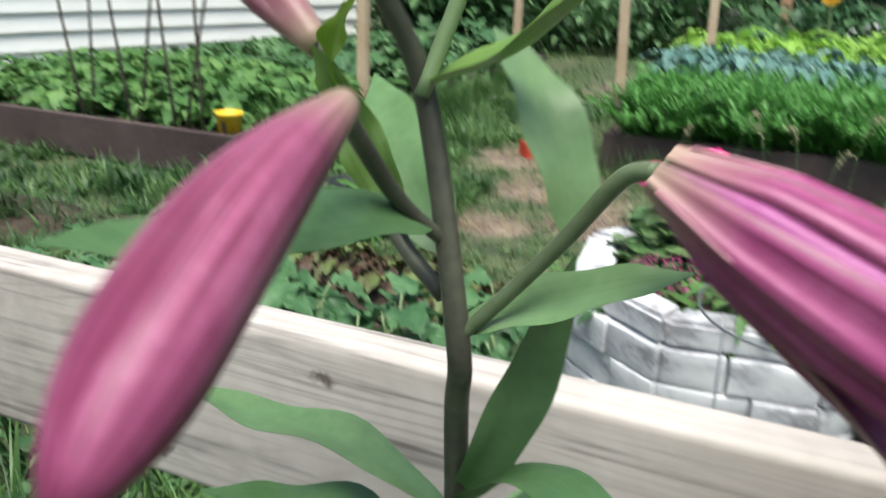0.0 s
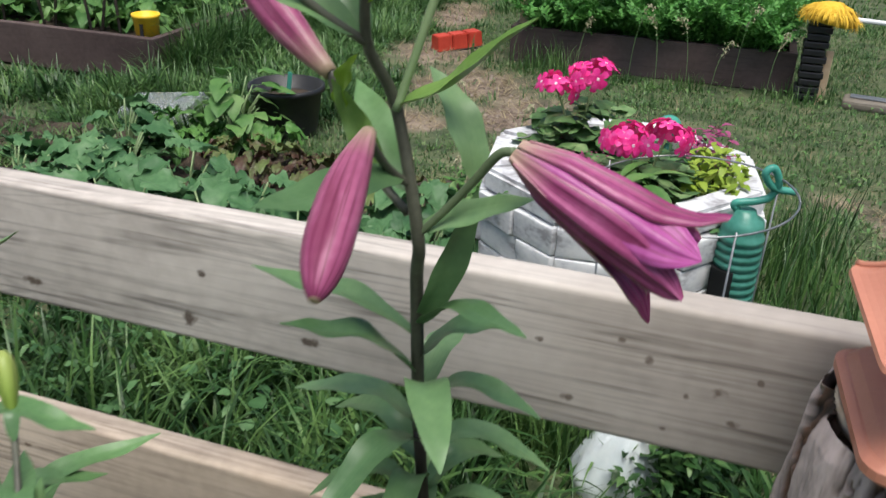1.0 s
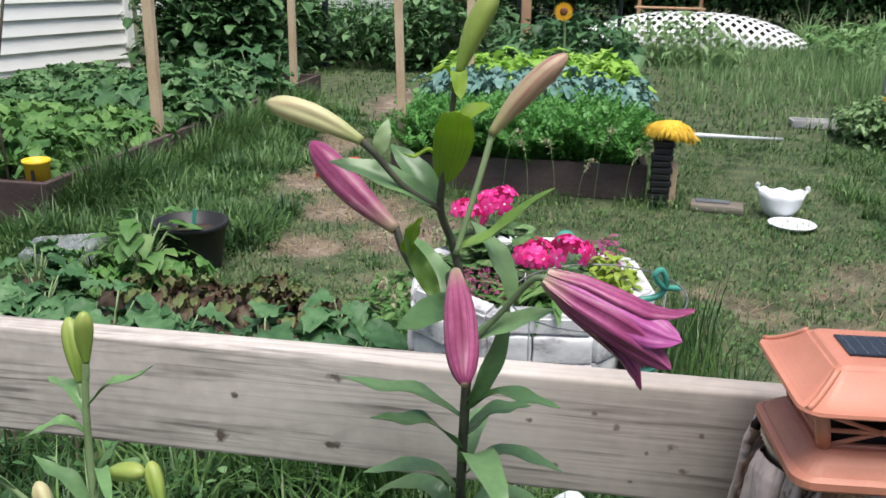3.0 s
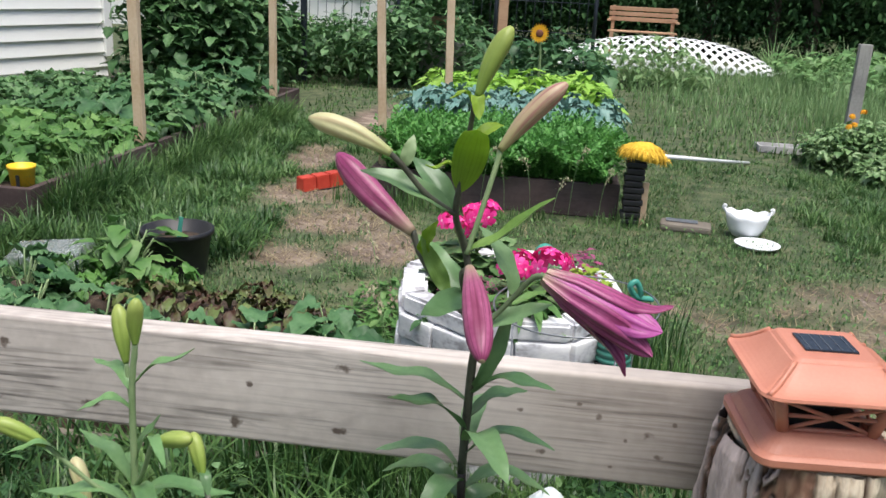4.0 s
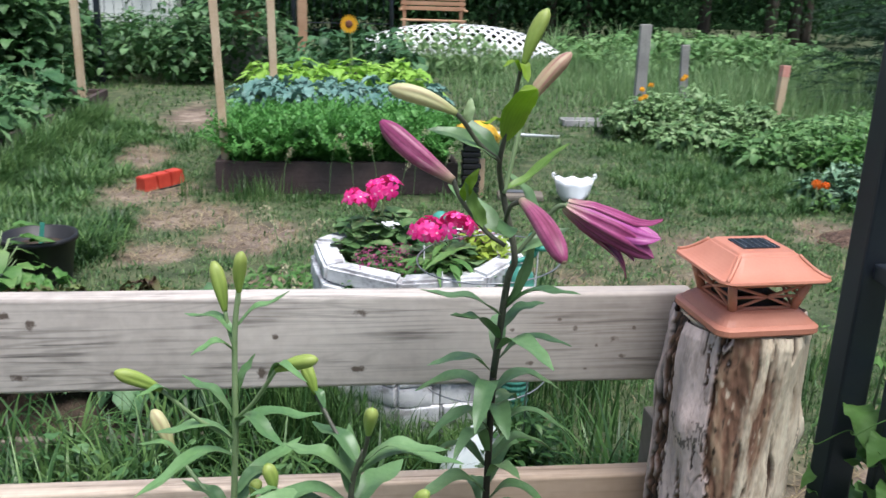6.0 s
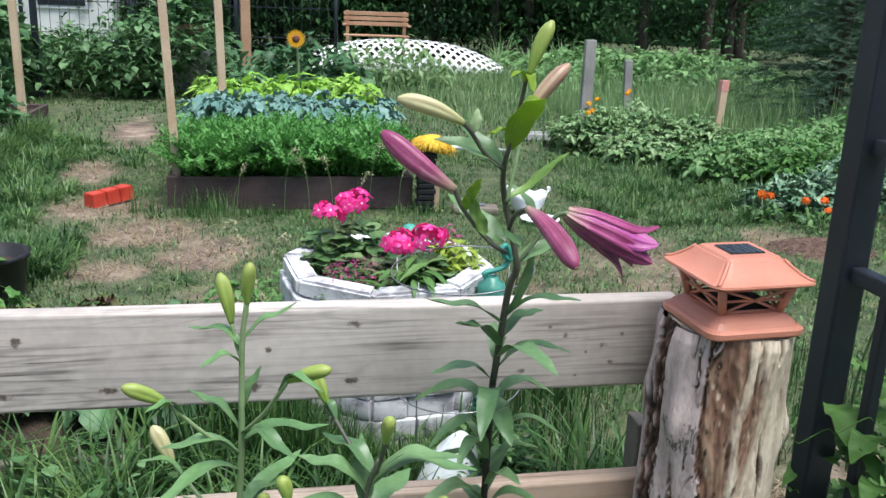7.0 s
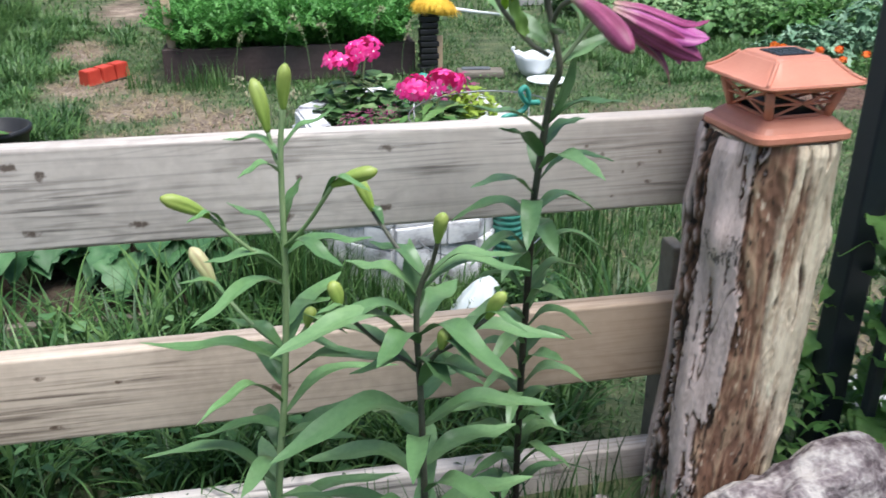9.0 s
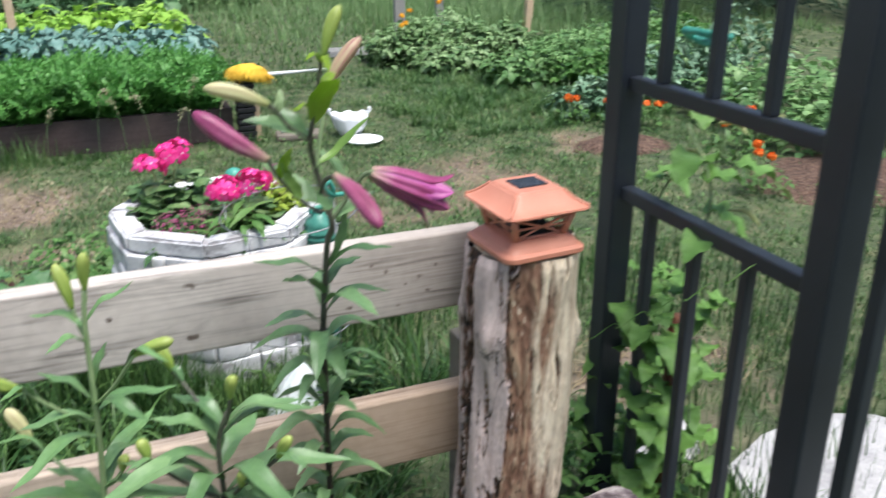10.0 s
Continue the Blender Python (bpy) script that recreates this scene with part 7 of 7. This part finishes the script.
def bowl():
    b = thing("white_bowl", "white ornamental scalloped bowl lying on the lawn", "bowl", (0.715, 3.19, 0.004))
    b.rotation_euler = (0, 0, radians(-10))
    bm = bmesh.new()
    rings = []
    sides = 40
    for r, z in ((0.035, 0.0), (0.06, 0.012), (0.085, 0.05), (0.098, 0.09), (0.106, 0.115), (0.101, 0.113), (0.09, 0.085), (0.07, 0.04), (0.03, 0.022)):
        ring = []
        for i in range(sides):
            a = 2 * math.pi * i / sides
            dz = 0.022 * (abs(math.cos(a)) ** 4) * (z / 0.115) ** 3 + 0.006 * math.cos(8 * a) * (z / 0.115) ** 3
            ring.append(bm.verts.new((r * math.cos(a), r * 0.8 * math.sin(a), z + dz)))
        rings.append(ring)
    for a, c in zip(rings, rings[1:]):
        for i in range(sides):
            bm.faces.new((a[i], a[(i + 1) % sides], c[(i + 1) % sides], c[i])).smooth = True
    bm.faces.new(rings[0][::-1])
    bm.faces.new(rings[-1])
    part("shell", bm, "white", b)
    for s in (-1, 1):
        bm = bmesh.new()
        tube(bm, curve([(s * 0.098, 0, 0.12), (s * 0.112, 0, 0.135), (s * 0.108, 0, 0.15), (s * 0.098, 0, 0.142)], 5), 0.006, 6)
        part("scroll", bm, "white", b)
    p = thing("white_saucer", "shallow white plastic saucer on the lawn", "saucer", (0.74, 3.03, 0.006))
    bm = bmesh.new()
    lathe(bm, [(0.0, 0.0), (0.075, 0.0), (0.1, 0.014), (0.102, 0.018), (0.097, 0.018), (0.075, 0.008), (0.0, 0.008)], 36)
    part("dish", bm, "white", p)


bowl()
pl = thing("grey_paver", "weathered grey slab lying in the grass", "slab", (0.45, 3.26, 0.0))
pl.rotation_euler = (0, 0, radians(-8))
bm = bmesh.new()
box(bm, (0, 0, 0.018), (0.24, 0.13, 0.036), 0.012)
part("slab", bm, "edgewood", pl)
bm = bmesh.new()
box(bm, (-0.02, 0.01, 0.041), (0.15, 0.05, 0.008), 0.003)
part("plate", bm, "wire", pl, "dull metal plate")


def mop():
    """Stack of black trays by the bed corner, a yellow mop over it."""
    t = thing("black_trays", "stack of black ridged plastic trays stood upright", "tray", (0.185, 3.29, 0))
    for k in range(11):
        bm = bmesh.new()
        box(bm, (rnd.uniform(-0.004, 0.004), 0, 0.02 + k * 0.031), (0.085 + 0.012 * (k % 2), 0.08, 0.026), 0.005)
        part("tray", bm, "dark", t)
    bm = bmesh.new()
    box(bm, (0.245, 3.30, 0.10), (0.03, 0.02, 0.22), 0.003, Matrix.Translation((0, 0, 0)))
    tagged(part("wood_offcut", bm, "stake"), "pale wooden offcut leaning by the trays", "offcut")
    m = thing("yellow_mop", "yellow fluffy mop head with a long white handle", "mop", (0.205, 3.29, 0.062))
    bm = bmesh.new()
    bmesh.ops.create_uvsphere(bm, u_segments=24, v_segments=12, radius=1, matrix=Matrix.Translation((0.01, 0, 0.30)) @ Matrix.Diagonal((0.108, 0.075, 0.046, 1)))
    for v in bm.verts:
        v.co += Vector((0, 0, -0.35 * max(0, v.co.x - 0.03))) + Vector((1, 1, 1)) * 0.008 * noise.noise(v.co * 40)
    part("mop_core", smooth(bm), "mop", m)
    n = 900
    d = rng.normal(size=(n, 3))
    d /= np.linalg.norm(d, axis=1)[:, None]
    d[:, 2] = np.abs(d[:, 2])
    pos = np.array([0.01, 0, 0.30]) + d * np.array([0.106, 0.074, 0.045])
    pos[:, 2] -= 0.35 * np.maximum(0, pos[:, 0] - 0.03)
    v, f = spread(leaf_template(1, 0.14, 4, 2, 0.9, 0.2), pos, np.arctan2(d[:, 1], d[:, 0]) - np.pi / 2, rng.uniform(-1.1, 0.3, n), rng.uniform(0.02, 0.042, n))
    mesh_np("yarn", v, f, "mop", parent=m)
    bm = bmesh.new()
    tube(bm, [(0.09, 0.05, 0.275), (0.47, 0.9, 0.12), (0.90, 1.82, -0.045)], 0.011, 8)
    part("handle", bm, "white", m, "long white handle")


mop()


def red_pots():
    t = thing("red_pot_tray", "strip of three orange-red square plastic pots", "plant pot", (-1.435, 3.50, 0.0))
    t.rotation_euler = (0, radians(-3), radians(47))
    t.scale = (0.95, 0.95, 0.9)
    for k in range(3):
        x = (k - 1) * 0.088
        bm = bmesh.new()
        lo = [bm.verts.new((x + u * 0.0425, v * 0.042, 0.008)) for u, v in ((-1, -1), (1, -1), (1, 1), (-1, 1))]
        hi = [bm.verts.new((x + u * 0.0395, v * 0.039, 0.09)) for u, v in ((-1, -1), (1, -1), (1, 1), (-1, 1))]
        for i in range(4):
            bm.faces.new((lo[i], lo[(i + 1) % 4], hi[(i + 1) % 4], hi[i]))
        bm.faces.new(hi)
        bm.faces.new(lo[::-1])
        bmesh.ops.bevel(bm, geom=list(bm.edges), offset=0.004, segments=2, affect="EDGES")
        p = part("pot", bm, "red", t)
        bm = bmesh.new()
        box(bm, (x, 0, 0.016), (0.084, 0.084, 0.014), 0.003)
        part("rim", bm, "red", p)
    bm = bmesh.new()
    box(bm, (0, 0, 0.005), (0.27, 0.10, 0.01), 0.003)
    part("base", bm, "dark", t, "dark base tray")


red_pots()
wt = thing("white_tray", "pale grey shallow tray on the grass", "tray", (1.47, 5.75, 0.0))
bm = bmesh.new()
for c, s in (((0, 0, 0.01), (0.36, 0.16, 0.012)), ((0, -0.08, 0.03), (0.36, 0.01, 0.05)), ((0, 0.08, 0.03), (0.36, 0.01, 0.05)), ((-0.18, 0, 0.03), (0.01, 0.17, 0.05)), ((0.18, 0, 0.03), (0.01, 0.17, 0.05))):
    box(bm, c, s, 0.002)
part("dish", bm, "flag", wt)


# ---- boulder, flagstones, vine by the arch ----
def boulder(at, size, label, seed, name="boulder", material="stone"):
    bm = bmesh.new()
    bmesh.ops.create_icosphere(bm, subdivisions=5, radius=1)
    for v in bm.verts:
        c = v.co.copy()
        k = 1 + 0.22 * noise.noise(c * 1.3 + Vector((seed, 0, 0))) - 0.13 * abs(noise.noise(c * 2.1 + Vector((seed, 1, 2)))) - 0.11 * abs(noise.noise(c * 3.4 + Vector((0, seed, 0)))) + 0.035 * noise.noise(c * 9) + 0.018 * noise.noise(c * 24)
        v.co = Vector((c.x * size[0], c.y * size[1], c.z * size[2])) * k
    ob = part(name, smooth(bm), material)
    ob.location = at
    return tagged(ob, label, "rock")


boulder((0.15, -0.21, 0.045), (0.195, 0.095, 0.19), "rough greyish pink boulder at the log's foot", 3.1)
boulder((-0.125, -0.03, 0.02), (0.028, 0.022, 0.022), "small rounded brownish stone in the grass", 8.2, "pebble")
for x, y, sx, sy, rz in ((0.86, -0.12, 0.30, 0.22, 0.2), (0.55, 0.16, 0.12, 0.09, 0.8), (1.2, -0.42, 0.3, 0.25, 0.5), (0.75, -0.62, 0.28, 0.2, 0.1)):
    bm = bmesh.new()
    n = 11
    ring = [Vector((sx * math.cos(2 * math.pi * k / n) * (1 + 0.2 * noise.noise((k * 1.3, x * 7, 0))), sy * math.sin(2 * math.pi * k / n) * (1 + 0.2 * noise.noise((k * 1.7, y * 7, 3))), 0)) for k in range(n)]
    lo, hi = [bm.verts.new(p) for p in ring], [bm.verts.new(p * 0.97 + Vector((0, 0, 0.045))) for p in ring]
    for i in range(n):
        bm.faces.new((lo[i], lo[(i + 1) % n], hi[(i + 1) % n], hi[i]))
    bm.faces.new(hi)
    bm.faces.new(lo[::-1])
    bmesh.ops.bevel(bm, geom=[e for e in bm.edges if all(v in hi for v in e.verts)], offset=0.012, segments=2, affect="EDGES")
    ob = part("flagstone", bm, "flag")
    ob.location, ob.rotation_euler = (x, y, -0.005), (0, 0, rz)
    tagged(ob, "pale grey flagstone in the gateway path", "flagstone", "flagstones of the path")


def vine():
    v = thing("climbing_bean", "climbing bean vine with green leaves and pale pods", "vine")
    st = [[(0.36, 0.02, 0.0), (0.33, -0.05, 0.25), (0.31, -0.02, 0.5), (0.325, -0.06, 0.72), (0.33, -0.16, 0.80)], [(0.38, -0.08, 0.0), (0.37, -0.14, 0.3), (0.31, -0.16, 0.55), (0.31, -0.20, 0.75), (0.29, -0.15, 0.86)],
          [(0.42, -0.02, 0.0), (0.40, 0.0, 0.2), (0.43, -0.03, 0.4)]]
    for k, s in enumerate(st):
        bm = bmesh.new()
        tube(bm, curve(s, 6), 0.0022, 6)
        part("vine_stem", bm, "palestem", v)
    heart = lambda t: (math.sin(math.pi * min(1, (t * 0.9 + 0.1) ** 0.62))) ** 0.8
    spots_ = [(0.33, -0.14, 0.80, 0.085), (0.30, -0.19, 0.78, 0.08), (0.30, -0.26, 0.82, 0.085), (0.315, -0.18, 0.73, 0.075), (0.29, -0.23, 0.70, 0.07), (0.33, -0.05, 0.76, 0.065), (0.30, -0.05, 0.74, 0.05), (0.34, -0.12, 0.86, 0.05)]
    for k in range(190):
        z = rnd.uniform(0.02, 0.60) ** 1.1
        spots_.append((0.335 + rnd.uniform(-0.08, 0.08), -0.04 + rnd.uniform(-0.15, 0.12) * (1.2 - z), z, rnd.uniform(0.035, 0.07)))
    for x, y, z, L in spots_:
        a = rnd.uniform(3.4, 6.6)
        b = Vector((x, y, z))
        tip = b + Vector((math.cos(a) * L, math.sin(a) * L, -rnd.uniform(0.1, 0.75) * L))
        bm = bmesh.new()
        blade(bm, [b, b.lerp(tip, 0.5) + Vector((0, 0, 0.18 * L)), tip], L * rnd.uniform(0.65, 0.9), fold=0.2, wave=0.25, profile=heart, across=4)
        part("leaf", bm, "vine", v)
    for x, y, z in ((0.33, -0.17, 0.86), (0.31, -0.24, 0.745), (0.32, -0.10, 0.80), (0.30, -0.28, 0.90)):
        bm = bmesh.new()
        tube(bm, curve([(x, y, z), (x + 0.01, y - 0.03, z + 0.006), (x + 0.005, y - 0.065, z - 0.004)], 5), lambda t: 0.001 + 0.0035 * math.sin(math.pi * t), 6)
        part("pod", bm, "cream", v, "pale bean pod")
    for k in range(5):
        p = Vector((0.29, -0.02 - 0.08 * k, 0.45 + 0.06 * k))
        bm = bmesh.new()
        tube(bm, curve([p, p + Vector((-0.03, -0.02, 0.02)), p + Vector((-0.07, -0.02, 0.0)), p + Vector((-0.10, -0.05, 0.02))], 6), 0.0009, 5)
        part("tendril", bm, "vine", v)


vine()
stk = thing("rusty_stake", "rust-brown stake among the bean leaves", "stake", (0.40, -0.04, 0))
bm = bmesh.new()
tube(bm, [(0, 0, -0.1), (0, 0, 0.46)], 0.014, 8)
part("shaft", bm, "rust", stk)
bm = bmesh.new()
tie = curve([(0.30, -0.13, 0.985), (0.27, -0.15, 1.0), (0.30, -0.20, 0.995), (0.33, -0.17, 0.99), (0.30, -0.13, 0.985), (0.28, -0.22, 0.985)], 6)
tube(bm, tie, 0.006, 6)
tagged(part("plant_tie", bm, "teal"), "teal fabric plant tie knotted on a bar", "plant tie")
bush("gateway_weeds", "herb", (0.15, 0.34), (-0.16, 0.14), (0.0, 0.26), 240, LONG + SMALL, (0.025, 0.055), "green weeds between the log and the arch", "weeds")
grass("arch_grass", "grass", 2600, ((0.2, 1.6), (-0.5, 1.2)), (0.05, 0.16), (0.002, 0.005), "grass and weeds round the arch", lambda x, y: 0 if bare(x, y) > 0.2 and y > 0 else 0.6)

# ---- woods behind ----
def tree(x, y, h, r, kind, n, label, trunk=0.14):
    t = thing("tree", label, "tree", (x, y, 0), "trees of the wood")
    bm = bmesh.new()
    bend = rnd.uniform(-0.3, 0.3)
    tube(bm, curve([(0, 0, -0.2), (bend * 0.3, 0, h * 0.35), (bend, 0.1, h * 0.9)], 6), lambda q: trunk * (1 - 0.85 * q), 9)
    for k in range(7):
        a, z = rnd.uniform(0, 6.28), h * rnd.uniform(0.15, 0.8)
        ln = r * (1 - z / h * 0.6)
        tube(bm, curve([(bend * z / h, 0, z), (math.cos(a) * ln * 0.5, math.sin(a) * ln * 0.5, z + 0.25), (math.cos(a) * ln, math.sin(a) * ln, z + 0.3)], 4), lambda q: 0.045 * (1 - 0.8 * q), 6)
    part("trunk", bm, "bark", t)
    m = max(1, n // 26)
    cl = []
    for _ in range(m):
        z = rng.uniform(0.03, 1.0) ** 0.8
        rad = r * (math.sqrt(max(0.05, 1 - z)) if kind == "forest" else (1.02 - z))
        a, q = rng.uniform(0, 6.28), rng.uniform(0.3, 1) ** 0.5
        cl.append((math.cos(a) * rad * q, math.sin(a) * rad * q, h * z * 0.98 + 0.1))
    cl = np.repeat(np.array(cl), 26, 0) + rng.normal(size=(m * 26, 3)) * np.array([0.2, 0.2, 0.13]) * (r / 1.6)
    cl[:, 2] = np.maximum(cl[:, 2], 0.03)
    tm = SMALL[0] if kind == "forest" else leaf_template(1, 0.22, 3, 2, 0.4, 0.2, 0, 0, 0, 2)
    v, f = spread(tm, cl, rng.uniform(0, 6.28, len(cl)), rng.uniform(-0.9, 0.5, len(cl)), rng.uniform(0.08, 0.15, len(cl)) if kind == "forest" else rng.uniform(0.05, 0.11, len(cl)))
    mesh_np("crown", v, f, kind, parent=t)


for k in range(17):
    x = -7.0 + k * 1.05
    tree(x + rnd.uniform(-0.3, 0.3), 17.2 + rnd.uniform(-1.0, 2.0) - 0.12 * max(0, x), rnd.uniform(4.5, 7), rnd.uniform(1.3, 1.9), "forest" if k % 3 else "conifer", 6800, "dark leafy tree at the edge of the wood" if k % 3 else "dark spruce at the edge of the wood")


def spruce(x, y, h, r, label):
    """A spruce: tiers of drooping boughs, each set with flat needle sprays."""
    t = thing("spruce", label, "tree", (x, y, 0), "spruces beyond the patch")
    bm = bmesh.new()
    tube(bm, [(0, 0, -0.2), (0.02, 0, h * 0.5), (0, 0.02, h)], [0.09, 0.055, 0.012], 9)
    part("trunk", bm, "bark", t)
    pos, yaw, tilt, size = [], [], [], []
    z = 0.12
    while z < h - 0.1:
        ln = r * (1.02 - z / h) ** 0.8
        for k in range(max(5, int(15 * ln / r))):
            a, L = rnd.uniform(0, 6.28), ln * rnd.uniform(0.7, 1.1)
            for j in range(int(4 + 9 * L)):
                q = (j + 1) / int(4 + 9 * L)
                d = L * q
                pos.append((math.cos(a) * d + rnd.uniform(-0.04, 0.04), math.sin(a) * d + rnd.uniform(-0.04, 0.04), max(0.03, z - 0.22 * L * q * q + 0.1 * q + rnd.uniform(-0.03, 0.03))))
                yaw.append(a - math.pi / 2 + rnd.choice((-0.75, 0.0, 0.75)) + rnd.uniform(-0.25, 0.25))
                tilt.append(-1.0 - 0.35 * q + rnd.uniform(-0.2, 0.2))
                size.append(rnd.uniform(0.13, 0.22) * (1.1 - 0.3 * q))
        z += 0.13 * (1.1 - 0.4 * z / h)
    v, f = spread(frond_template(5, 8), np.array(pos), np.array(yaw), np.array(tilt), np.array(size))
    mesh_np("foliage", v, f, "conifer", parent=t)


spruce(4.95, 6.9, 4.0, 1.05, "dense dark spruce beyond the vegetable patch")
for x, y in ((6.5, 9.2), (6.7, 6.6)):
    spruce(x, y, rnd.uniform(3.6, 4.4), 1.2, "dark spruce standing beyond the vegetable patch")
for x, y in ((7.6, 8.0), (8.2, 5.6)):
    tree(x, y, rnd.uniform(3.5, 5), 1.15, "conifer", 13000, "dark spruce standing beyond the vegetable patch", 0.09)
bush("wood_undergrowth", "forest", (-3.5, 6.0), (15.9, 17.6), (0.0, 1.5), 11000, LONG + SMALL, (0.10, 0.22), "dark ferny undergrowth before the wood", "undergrowth")
bush("wood_saplings", "forest", (-6.5, 11.0), (17.6, 19.0), (0.0, 2.6), 20000, SMALL + LONG, (0.07, 0.16), "dense dark saplings under the trees", "undergrowth")
bush("meadow_shrubs", "patch", (2.6, 6.2), (8.6, 12.0), (0.0, 0.5), 4200, LONG + BROAD, (0.07, 0.14), "light green weeds and ferns behind the posts", "weeds")
tufts("daylily_clump", "meadow", 6, 60, ((2.9, 3.9), (12.2, 13.0)), (0.5, 0.75), (0.014, 0.026), 0.12, "clumps of arching day lily leaves", lambda x, y: 1.0, bend=(0.5, 2.0), rows=5)

# far wood sheet closes the garden all round; unseen sides added, blocking horizon light
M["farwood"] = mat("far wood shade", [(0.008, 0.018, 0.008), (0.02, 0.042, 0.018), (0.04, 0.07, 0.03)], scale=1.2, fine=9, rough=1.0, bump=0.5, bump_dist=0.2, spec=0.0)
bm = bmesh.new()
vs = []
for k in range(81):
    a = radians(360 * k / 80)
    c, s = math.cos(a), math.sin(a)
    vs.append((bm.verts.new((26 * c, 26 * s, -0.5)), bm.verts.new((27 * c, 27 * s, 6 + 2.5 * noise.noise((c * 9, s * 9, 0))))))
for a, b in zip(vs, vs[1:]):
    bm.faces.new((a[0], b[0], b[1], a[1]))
tagged(part("backdrop", bm, "farwood"), "dark wood sheet in the distance, unseen sides added to block horizon light", "woods", "", "structure")

# weeds and broad small leaves in the grass by the fence
bush("fence_weeds", "squash", (-2.2, -0.5), (0.12, 0.62), (0.0, 0.13), 700, SMALL + [ROUND], (0.014, 0.034), "low clover and broad-leaved weeds in the grass", "weeds", domed=False)
bush("ferny_weeds", "grass", (-0.18, 0.02), (0.50, 0.68), (0.0, 0.16), 500, SMALL, (0.014, 0.03), "small ferny weed beside the white sack", "weeds")
bush("lawn_clover", "herb", (-0.6, 2.4), (1.4, 3.3), (0.0, 0.035), 1600, SMALL, (0.012, 0.025), "clover leaves among the lawn grass", "weeds", domed=False)
